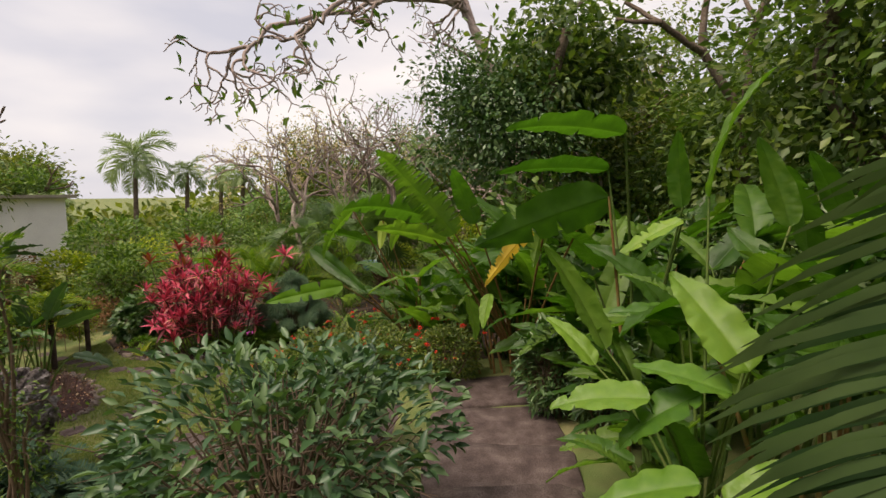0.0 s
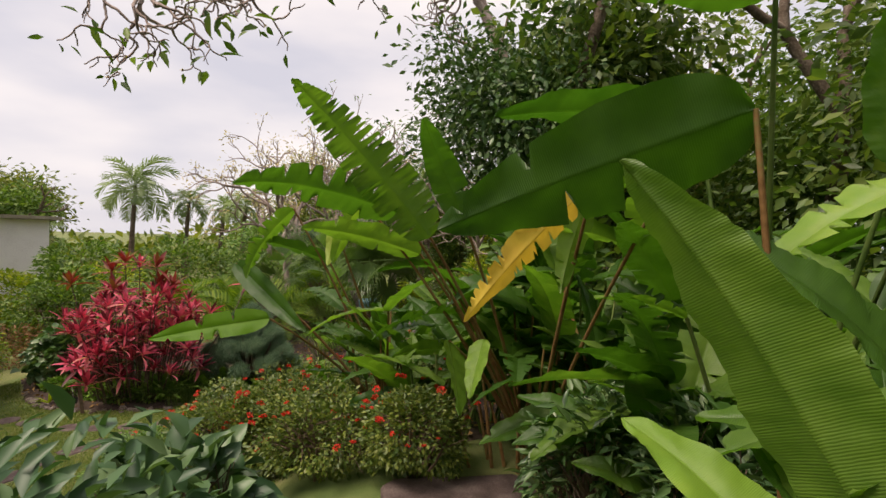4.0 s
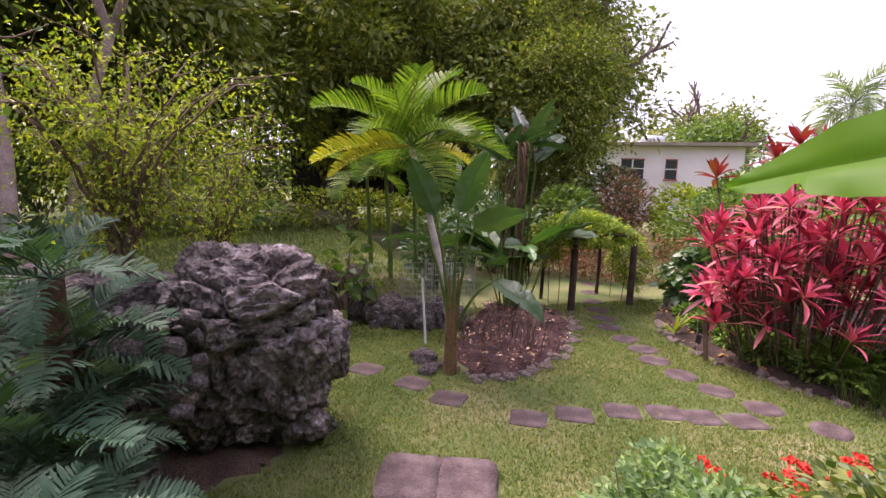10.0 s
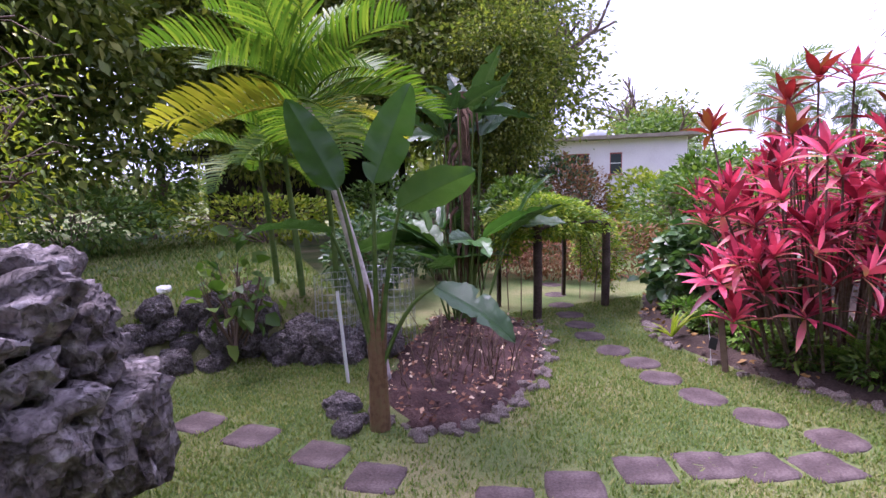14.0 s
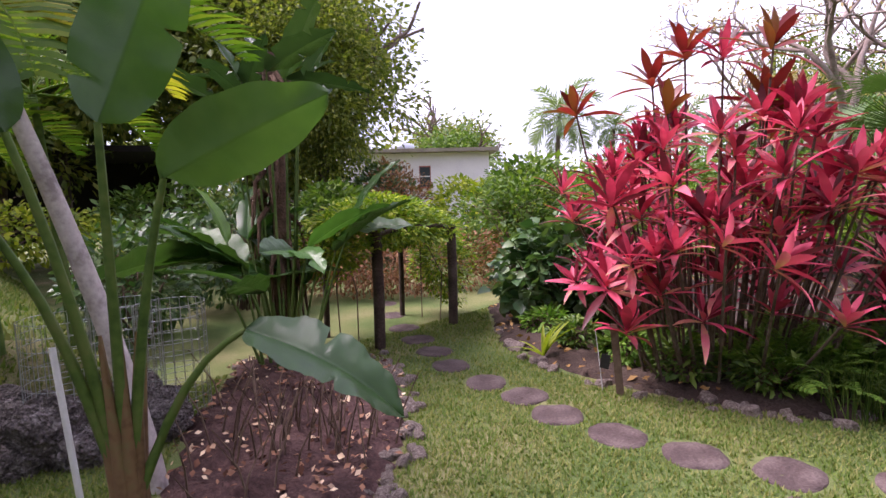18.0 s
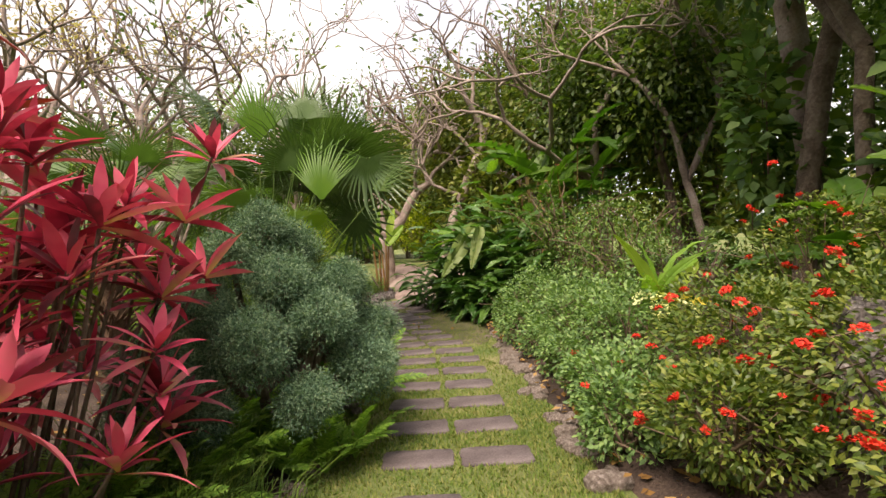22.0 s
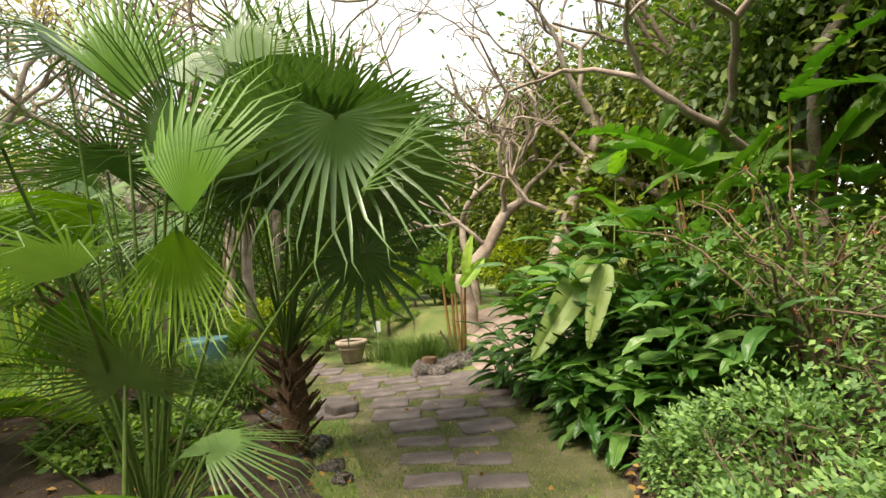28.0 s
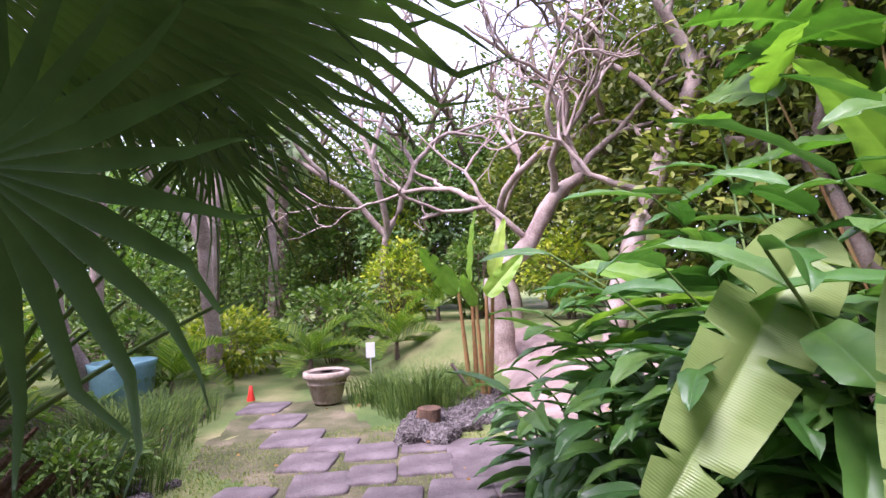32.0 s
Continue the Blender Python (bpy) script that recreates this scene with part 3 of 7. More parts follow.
def grow(soup, p, d, length, rad, depth, r, bend=0.35, fork=2, ratio=0.72, spread=0.7, up=0.15, ends=None, sides=6, seg=5):
    """A forking limb; collects the tips in ends."""
    pts, dd = [np.array(p, float)], np.array(d, float)
    for i in range(seg):
        dd = dd + r.normal(0, bend / seg ** 0.5, 3) * 0.6 + [0, 0, up / seg]
        dd /= np.linalg.norm(dd)
        pts.append(pts[-1] + dd * length / seg)
    tube(soup, pts, np.linspace(rad, rad * 0.74, len(pts)), max(4, sides))
    if depth == 0:
        if ends is not None:
            ends.append(pts[-1])
        return
    for k in range(fork):
        a = r.normal(size=3)
        a -= a @ dd * dd
        a /= np.linalg.norm(a)
        nd = dd * math.cos(spread) + a * math.sin(spread) * r.uniform(0.7, 1.2)
        grow(soup, pts[-1], nd / np.linalg.norm(nd), length * ratio * r.uniform(0.8, 1.2), rad * 0.72, depth - 1, r, bend, fork, ratio, spread, up, ends, sides - 1, seg)


def rock_mesh(name, mat, seed, sub=4, crag=0.3, size=(1, 1, 1), pits=7.0):
    """A weathered block: a rounded box broken by crags, cracks and pits."""
    bm = bmesh.new()
    bmesh.ops.create_icosphere(bm, subdivisions=sub, radius=1)
    off = Vector((seed * 3.7, seed * 1.3, seed * 2.1))
    for v in bm.verts:
        p = v.co.copy()
        q = Vector([math.copysign(abs(c) ** 0.62, c) for c in p])
        k = noise.noise(q * 1.2 + off) * 0.5
        big = noise.voronoi(Vector((q.x * 1.5, q.y * 1.5, q.z * 2.6)) + off)[0]
        small = noise.voronoi(q * pits * 0.5 + off)[0]
        k += 1.15 * min(0.3, big[1] - big[0]) - 0.2
        k += 0.5 * min(0.3, small[1] - small[0]) - 0.1
        pit = noise.voronoi(q * pits * 1.25 + off)[0][0]
        fine = -0.34 * max(0.0, 0.34 - pit) + noise.noise(q * pits * 2.2 + off) * 0.09
        q *= 1 + crag * (k + fine)
        v.co = Vector((q.x * size[0], q.y * size[1], q.z * size[2])) * 0.5
    return bm_mesh(name, bm, mat, sub < 4)


def outcrop(name, mat, w, d, h, seed, sub, hang):
    """A coral outcrop: blocks parted by deep crooked joints, pitted all over, undercut at its foot."""
    bm = bmesh.new()
    bmesh.ops.create_icosphere(bm, subdivisions=sub, radius=1)
    off = Vector((seed * 3.7, seed * 1.3, seed * 2.1))
    for v in bm.verts:
        q = Vector([math.copysign(abs(c) ** 0.55, c) for c in v.co])
        p = Vector((q.x * w / 2, q.y * d / 2, q.z * h / 2))
        wob = Vector((noise.noise(p * 1.7 + off), noise.noise(p * 1.7 - off), noise.noise(p * 2.1 + off * 2)))
        u = p + wob * 0.12
        dist, pts = noise.voronoi(Vector((u.x * 2.3, u.y * 2.3, u.z * 3.9)) + off)
        gap = max(0.0, 1 - (dist[1] - dist[0]) / 0.2)
        k = 0.07 * math.sin(pts[0].dot(Vector((12.9, 78.2, 37.7)))) - 0.14 * gap * gap + 0.08 * wob.x
        pit = noise.voronoi(p * 13 + off)[0][0]
        pit2 = noise.voronoi(p * 27 + off)[0][0]
        k += 0.045 - 0.26 * max(0.0, 0.42 - pit) - 0.14 * max(0.0, 0.42 - pit2) + 0.035 * noise.noise(p * 9 + off) + 0.03 * noise.noise(p * 22 + off)
        k += 0.05 * noise.noise(p * 3.2 - off)
        foot = 1 - hang * max(0.0, (-0.2 - q.z) / 0.8) ** 0.8
        n = Vector((q.x, q.y, q.z * 0.8)).normalized()
        v.co = Vector((p.x * foot, p.y * foot, p.z)) + n * k
    return bm_mesh(name, bm, mat, False)


def slab_mesh(name, mat, w, d, h, seed=0, round_=False, n=32):
    """A flagstone with an uneven outline, a chipped rim and a slightly hollow top."""
    r = np.random.default_rng(seed)
    th = np.linspace(0, 2 * math.pi, n, endpoint=False)
    e = 2.4 if round_ else 16.0
    rad = 1 / (np.abs(np.cos(th)) ** e + np.abs(np.sin(th)) ** e) ** (1 / e)
    rad = rad * (1 + np.convolve(np.tile(r.normal(0, 0.035, n), 3), [0.3, 0.4, 0.3], "same")[n : 2 * n])
    x, y = np.cos(th) * rad * w / 2, np.sin(th) * rad * d / 2
    rings = [(1.0, 0.0), (1.0, h * 0.75), (0.965, h), (0.6, h - 0.003), (0.25, h - 0.004)]
    V = [(a * s, b * s, z + (r.normal(0, 0.002) if z > 0 else 0)) for s, z in rings for a, b in zip(x, y)]
    V.append((0, 0, h - 0.004))
    F = []
    for k in range(4):
        for i in range(n):
            j = (i + 1) % n
            F += [(k * n + i, k * n + j, (k + 1) * n + j), (k * n + i, (k + 1) * n + j, (k + 1) * n + i)]
    for i in range(n):
        F.append((4 * n + i, 4 * n + (i + 1) % n, 5 * n))
    return mesh_from(name, V, F, mat, True)


def box_bm(bm, x0, x1, y0, y1, z0, z1):
    v = [bm.verts.new(c) for c in ((x0, y0, z0), (x1, y0, z0), (x1, y1, z0), (x0, y1, z0), (x0, y0, z1), (x1, y0, z1), (x1, y1, z1), (x0, y1, z1))]
    for f in ((3, 2, 1, 0), (4, 5, 6, 7), (0, 1, 5, 4), (1, 2, 6, 5), (2, 3, 7, 6), (3, 0, 4, 7)):
        bm.faces.new([v[i] for i in f])


def box_mesh(name, mat, x0, x1, y0, y1, z0, z1, bevel=0.01):
    bm = bmesh.new()
    box_bm(bm, x0, x1, y0, y1, z0, z1)
    if bevel:
        bmesh.ops.bevel(bm, geom=bm.edges[:], offset=bevel, segments=2, affect="EDGES")
    return bm_mesh(name, bm, mat, True)


def lathe(name, mat, prof, n=28):
    V = [(r * math.cos(a), r * math.sin(a), z) for r, z in prof for a in np.linspace(0, 2 * math.pi, n, endpoint=False)]
    F = []
    for k in range(len(prof) - 1):
        for i in range(n):
            j = (i + 1) % n
            F += [(k * n + i, k * n + j, (k + 1) * n + j), (k * n + i, (k + 1) * n + j, (k + 1) * n + i)]
    return mesh_from(name, V, F, mat)


# ---- ground ----
def axis(lo, hi, step, far):
    mid = np.arange(lo, hi + step / 2, step)
    out = np.geomspace(step, far, 26)
    return np.concatenate([(lo - np.cumsum(out))[::-1], mid, hi + np.cumsum(out)])


gx, gy = axis(-11, 5, 0.14, 260.0), axis(-4, 22, 0.14, 260.0)
XX, YY = np.meshgrid(gx, gy, indexing="ij")
ZZ = G(XX, YY) + 0.004 * np.sin(XX * 2.3) * np.sin(YY * 1.9)
tagged(new("ground", mesh_from("ground", np.stack([XX, YY, ZZ], -1).reshape(-1, 3), grid_faces(len(gx), len(gy)), LAWN)), "short worn lawn of green and straw-coloured turf", "lawn", kind="structure")


def patch(name, mat, outline, lift, label, bumpy=0.02, step=0.09, seed=0, base=0.016):
    """A bed inside an outline, as a sheet a little above the ground, feathered into it at its rim."""
    o = np.array(outline, float)
    x0, y0, x1, y1 = *o.min(0), *o.max(0)
    xs, ys = np.arange(x0, x1 + step, step), np.arange(y0, y1 + step, step)
    X, Y = np.meshgrid(xs, ys, indexing="ij")
    inside = np.zeros(X.shape, bool)
    near = np.full(X.shape, 9.0)
    for (ax, ay), (bx, by) in zip(o, np.roll(o, -1, 0)):
        cond = ((ay > Y) != (by > Y)) & (X < (bx - ax) * (Y - ay) / (by - ay + 1e-12) + ax)
        inside ^= cond
        t = np.clip(((X - ax) * (bx - ax) + (Y - ay) * (by - ay)) / ((bx - ax) ** 2 + (by - ay) ** 2), 0, 1)
        near = np.minimum(near, np.hypot(X - ax - t * (bx - ax), Y - ay - t * (by - ay)))
    r = np.random.default_rng(seed)
    Z = G(X, Y) + np.where(inside, base + lift * smooth(near / 0.25), -0.05 + 0 * near) + r.normal(0, bumpy * 0.4, X.shape) * inside
    F = grid_faces(len(xs), len(ys))
    keep = (inside | (near < step * 0.8)).ravel()
    F = F[keep[F].all(1)]
    return tagged(new(name, mesh_from(name, np.stack([X, Y, Z], -1).reshape(-1, 3), F, mat)), label, "garden bed", kind="structure")


MULCHBED = [(-6.27, 5.82), (-5.95, 5.78), (-5.66, 5.88), (-5.54, 6.1), (-5.62, 6.36), (-5.8, 6.68), (-6.05, 7.02), (-6.4, 7.34), (-6.82, 7.66), (-7.25, 7.85), (-7.75, 7.78), (-8.2, 6.98), (-7.2, 6.25), (-6.7, 5.98)]
REDBED = [(-7.3, 9.25), (-6.9, 8.95), (-6.1, 8.58), (-5.4, 8.6), (-4.5, 8.86), (-3.75, 9.5), (-3.1, 10.4), (-2.55, 11.6), (-2.2, 13.0), (-2.6, 14.0), (-6, 14), (-8.5, 12), (-8, 10)]
IXBED = [(-2.45, 8.2), (-2.2, 8.8), (-1.75, 9.6), (-1.35, 10.4), (-0.95, 11.1), (-0.3, 12.4), (0.25, 13.4), (0.6, 15.0), (1.2, 16.6), (4, 17), (4.5, 8), (2, 6.2), (0.2, 5.6), (-1.2, 5.6), (-2.2, 6.6)]
LEFTBED = [(-2.3, -3), (-2.2, 1.2), (-2.9, 3.0), (-3.9, 3.3), (-4.35, 3.6), (-4.5, 4.0), (-4.7, 4.25), (-5.1, 4.3), (-5.4, 3.6), (-6.4, 2.6), (-6.4, -3)]
EARTH = solid("bare_earth", [(0.035, 0.022, 0.016), (0.085, 0.055, 0.04), (0.17, 0.12, 0.09)], 0.95, 3, 60, 0.9, dist=0.02)
patch("mulch_bed", MULCH, MULCHBED, 0.05, "reddish brown bark mulch in a pointed bed", 0.05)
patch("red_shrub_bed", SOIL, REDBED, 0.06, "dark garden soil under the red shrubs", 0.04, 0.14)
patch("flower_bed", SOIL, IXBED, 0.06, "dark soil of the flower border", 0.04, 0.14)
patch("dirt_bank", DIRT, [(0.75, 15.9), (0.5, 16.7), (0.65, 17.5), (1.2, 18.4), (1.5, 20.2), (2.8, 20.6), (2.6, 16.5)], 0.05, "pinkish bare earth bank strewn with litter", 0.03, 0.12)
patch("left_bed", EARTH, LEFTBED, 0.03, "dark leaf-strewn soil under the ferns", 0.04, 0.14)
patch("palm_bed", SOIL, [(-3.0, 12.4), (-2.1, 12.9), (-1.95, 14.6), (-2.2, 15.4), (-2.6, 16.8), (-2.3, 17.6), (-2.3, 19.2), (-3.4, 20.4), (-7, 20), (-6.5, 14.1), (-2.8, 14.1)], 0.05, "dark leaf-strewn soil under the fan palms", 0.04, 0.14)
patch("moss_patch", solid("moss", [(0.035, 0.04, 0.016), (0.075, 0.08, 0.032), (0.12, 0.105, 0.06), (0.22, 0.18, 0.12)], 0.95, 3, 110, 1.0), [(-1.9, 12.6), (-1.7, 14.6), (-1.5, 16.2), (-2.2, 17.0), (-1.9, 19.2), (-0.9, 19.0), (-0.5, 17.4), (0.0, 17.0), (0.6, 15.6), (0.4, 13.6), (-0.2, 12.4), (-0.7, 11.8)], 0.001, "mossy ground between the paving slabs", 0.006, 0.1, base=0.006)

# ---- backdrop of far woods ----
r0 = np.random.default_rng(5)
n_w = 2600
wa = r0.uniform(0, 2 * math.pi, n_w)
wr = r0.uniform(36, 48, n_w)
wh = r0.uniform(0, 1, n_w) * (3.6 + 2.2 * np.sin(wa * 5) + 1.2 * np.sin(wa * 13))
wc = np.stack([np.cos(wa) * wr - 2, np.sin(wa) * wr + 8, np.maximum(0.3, wh)], 1)
tagged(new("far_woods", clumps("far_woods", TREEM, wc, 20, 1.9, 0.8, seed=3)), "distant green wooded skyline", "woods", kind="stuff")


# ---- house ----
def house(cx, cy, ang):
    h = thing("house", cx, cy, 0, "white plastered flat-roofed house with red-framed windows", "house", rz=ang)
    W, H = 6.1, 3.3
    def wall(x0, x1, z0, z1):
        part("wall", box_mesh("wall", PLASTER, x0, x1, 0, 0.2, z0, z1, 0.008), h)
    wins = [(1.15, 2.2, 1.85, 2.75, 3), (3.05, 3.55, 1.85, 2.75, 2)]
    x = 0.0
    for a, b, z0, z1, k in wins:
        wall(x, a, 0, H)
        wall(a, b, 0, z0)
        wall(a, b, z1, H)
        x = b
        w = part("window", box_mesh("window_sill", REDFRAME, a - 0.05, b + 0.05, -0.08, 0.02, z0 - 0.07, z0 - 0.005, 0.006), h)
        for px in np.linspace(a, b, k):
            part("window_frame", box_mesh("window_frame", WHITEPAINT if k == 3 else REDFRAME, px - 0.03, px + 0.03, 0.05, 0.11, z0, z1, 0.004), w)
        part("window_frame", box_mesh("window_frame", REDFRAME, a, b, 0.045, 0.115, z1 - 0.05, z1, 0.004), w)
        part("pane", box_mesh("pane", GLASS, a, b, 0.075, 0.085, z0, z1, 0), w)
        part("curtain", box_mesh("curtain", CURTAIN, a + 0.05, a + (b - a) * 0.35, 0.16, 0.18, z0, z1, 0), w)
        part("window_frame", box_mesh("window_frame", WHITEPAINT, a, b, 0.052, 0.108, (z0 + z1) / 2 - 0.02, (z0 + z1) / 2 + 0.02, 0.004), w)
    wall(x, W, 0, H)
    part("side_wall", box_mesh("side_wall", PLASTER, 0, 0.2, 0.203, 8, 0, H, 0.008), h)
    part("side_wall", box_mesh("side_wall", PLASTER, W - 0.2, W, 0.203, 8, 0, H, 0.008), h)
    part("back_wall", box_mesh("back_wall", PLASTER, 0.203, W - 0.203, 7.8, 8, 0, H, 0.008), h)
    roof = part("roof", box_mesh("roof", ROOFEDGE, -0.4, W + 0.4, -0.45, 8.4, H + 0.003, H + 0.16, 0.02), h, label="thin flat roof with a brown edge")
    part("water_tank", lathe("water_tank", STEEL, [(0.0, H + 0.161), (0.5, H + 0.161), (0.52, H + 0.3), (0.52, H + 0.48), (0.4, H + 0.55), (0, H + 0.58)]), roof, pose(2.4, 1.5, 0), "galvanised water tank")
    return h


house(-22.5, 17.9, 50)

# ---- open shelter, its roof and back wall near-black for the trees' shade ----
sh = thing("garden_shelter", -17.5, 6.2, 0.5, "open timber shelter coloured near-black for the shade of the trees", "shelter", rz=68)
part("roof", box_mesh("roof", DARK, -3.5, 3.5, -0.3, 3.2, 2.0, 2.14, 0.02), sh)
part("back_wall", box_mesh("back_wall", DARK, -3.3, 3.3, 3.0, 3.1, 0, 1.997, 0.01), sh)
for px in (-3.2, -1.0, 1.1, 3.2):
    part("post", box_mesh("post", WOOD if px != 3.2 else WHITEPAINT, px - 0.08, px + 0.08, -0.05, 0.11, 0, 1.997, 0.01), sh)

# ---- arch with climbing vine ----
VINE = leafy("vine_leaf", [(0.045, 0.1, 0.012), (0.12, 0.2, 0.02), (0.3, 0.34, 0.04)], 0.5, 0.35, 0.35)
arch = thing("garden_arch", -8.0, 8.58, 0, "timber garden arch overgrown with a yellow-green vine", "arch", rz=97)
arch.scale = (1, 1, 0.76)
for ax in (-0.55, 0.55):
    for ay, pr in ((-0.3, 0.05), (0.45, 0.03)):
        s = Soup()
        tube(s, [(ax, ay, -0.02), (ax + 0.01, ay, 0.7), (ax, ay, 1.42)], pr, 8)
        part("post", s.mesh("post", WOOD), arch)
for ay in (-0.3, 0.45):
    s = Soup()
    th = np.linspace(0, math.pi, 13)
    tube(s, np.stack([-0.6 * np.cos(th), 0 * th + ay, 1.3 + 0.14 * np.sin(th)], 1), 0.03, 6)
    part("hoop", s.mesh("hoop", WOOD), arch)
s = Soup()
for k in range(7):
    tube(s, [(-0.55 + k * 0.183, -0.34, 1.4), (-0.55 + k * 0.183, 0.5, 1.4)], 0.016, 5)
part("slat_top", s.mesh("slat_top", WOOD), arch)
part("vine", cloud("vine", VINE, 6500, 0.075, (0.95, 0.7, 0.34), seed=4, shell=0.2, lumps=14, center=(0, 0.05, 1.45)), arch, label="yellow-green climbing leaves")
part("vine", cloud("vine_crown", VINE, 2600, 0.07, (0.62, 0.5, 0.24), seed=24, shell=0.2, lumps=12, center=(-0.05, 0.05, 1.66)), arch)
part("vine", cloud("vine_tip", VINE, 700, 0.07, (0.34, 0.3, 0.2), seed=25, shell=0.2, lumps=6, center=(-0.85, -0.2, 1.55)), arch)
part("vine", cloud("vine_left", VINE, 1500, 0.07, (0.3, 0.5, 0.4), seed=14, shell=0.2, lumps=9, center=(-0.78, 0.05, 1.2)), arch)
part("vine", cloud("vine_right", VINE, 2600, 0.07, (0.26, 0.5, 0.75), seed=15, shell=0.2, lumps=9, center=(0.8, 0.1, 0.85)), arch)
for k in range(2):
    a = rng.uniform(-0.5, 0.5, 3)
    for sx in (-1, 1):
        s = Soup()
        tube(s, [(sx * 0.6 + a[0] * 0.1, a[1] * 0.5, 0), (sx * 0.62 + a[1] * 0.1, a[1] * 0.6, 0.7), (sx * 0.55, a[2] * 0.5, 1.4)], 0.008, 4)
        part("vine_stem", s.mesh("vine_stem", TWIG), arch)
tagged(new("copper_hedge", cloud("copper_hedge", HEDGE, 8000, 0.075, (2.0, 0.7, 0.5), seed=6, shell=0.3, lumps=30, floor=-0.48)), "clipped copper-coloured hedge behind the arch", "hedge").matrix_basis = pose(-9.6, 9.95, 0.47, 0, 0, 50)

# ---- coral boulder and low rock walls ----
boulder = solo("boulder", outcrop("boulder", CORAL, 1.02, 1.06, 1.34, 3, 6, 0.2), "big pitted grey coral rock of stacked blocks overhanging the lawn", "rock", pose(-5.03, 3.93, 0.67, 0, 0, 8))
solo("boulder", outcrop("boulder_b", CORAL, 1.0, 1.3, 1.15, 7, 5, 0.2), "pitted grey coral rock with grass on top", "rock", pose(-5.5, 2.85, 0.56, 0, 0, -15))
solo("boulder", outcrop("boulder_c", CORAL, 0.7, 0.75, 0.62, 9, 5, 0.1), "lower pitted grey coral rock", "rock", pose(-4.75, 3.05, 0.27, 0, 0, 35))
rocks = [rock_mesh("rock_%d" % i, CORAL, 20 + i, 3, 0.3, (1, 0.8, 0.7), 5) for i in range(5)]
paler = [rock_mesh("edging_%d" % i, EDGESTONE, 40 + i, 2, 0.3, (1, 0.75, 0.6), 4) for i in range(5)]
for i, (x, y, z, k) in enumerate([(-4.35, 3.57, 0.93, 0.16), (-4.27, 3.56, 0.73, 0.15), (-4.32, 3.69, 0.73, 0.12), (-4.41, 3.68, 0.98, 0.09), (-4.37, 3.7, 0.84, 0.09), (-4.36, 3.47, 1.11, 0.11), (-4.27, 3.37, 0.97, 0.15), (-4.32, 3.51, 0.91, 0.1), (-4.43, 3.65, 1.07, 0.14), (-4.24, 3.62, 0.6, 0.12)]):
    solo("stacked_stone", rocks[i % 5], "rough coral stone stacked against the big rock", "stone", pose(x, y, z, 25 * i, 15 * (i % 3), 70 * i) @ Matrix.Scale(k, 4), group="stones stacked by the big rock")
wallr = thing("rock_wall", -7.5, 5, 0, "low dry wall of dark weathered rocks below the raised lawn", "rock wall", kind="structure")
r1 = np.random.default_rng(11)
for i in range(130):
    u = r1.random()
    x, y = -7.25 - 0.55 * r1.random() + 0.25 * math.sin(u * 7), 1.6 + u * 4.6
    zz = float(G(x, y)) * 0.7 + r1.uniform(0.0, 0.18)
    part("rock", rocks[i % 5], wallr, pose(x + 7.5, y - 5, zz, *r1.uniform(-40, 40, 3)) @ Matrix.Scale(r1.uniform(0.16, 0.42), 4))


def edging(pts, n, seed, group, smin=0.09, smax=0.22, mats=paler, jitter=0.05):
    r = np.random.default_rng(seed)
    o = np.array(pts, float)
    L = np.concatenate([[0], np.cumsum(np.linalg.norm(np.diff(o, axis=0), axis=1))])
    for u in np.sort(r.random(n)) * L[-1]:
        x, y = np.interp(u, L, o[:, 0]) + r.normal(0, jitter), np.interp(u, L, o[:, 1]) + r.normal(0, jitter)
        k = r.uniform(smin, smax)
        solo("edging_stone", mats[r.integers(5)], "pale weathered edging stone along the bed", "stone", pose(x, y, float(G(x, y)) + k * 0.06, *r.uniform(-25, 25, 2), r.uniform(0, 360)) @ Matrix.Scale(k, 4), group)


edging(MULCHBED[:-2], 150, 1, "stones round the mulch bed", 0.04, 0.12)
edging(REDBED[:8], 70, 2, "stones along the red shrub bed", 0.05, 0.16)
edging(IXBED[:6], 46, 3, "stones along the flower bed", 0.08, 0.2)
edging([(-6.3, 5.55), (-5.98, 5.5), (-5.85, 5.52)], 9, 5, "dark stones by the mulch bed", 0.1, 0.26, rocks)
edging([(-0.35, 17.0), (0.1, 17.25), (0.5, 17.7), (0.9, 18.2)], 34, 6, "dark stones round the cane bed", 0.12, 0.36, rocks, 0.14)
edging([(-2.0, 13.6), (-2.0, 14.6), (-2.3, 15.6), (-2.4, 16.6)], 30, 7, "dark stones along the patio", 0.1, 0.3, rocks, 0.14)
edging([(0.2, 12.6), (0.3, 13.4), (0.2, 12.0)], 12, 8, "pale stones by the ginger", 0.14, 0.3)

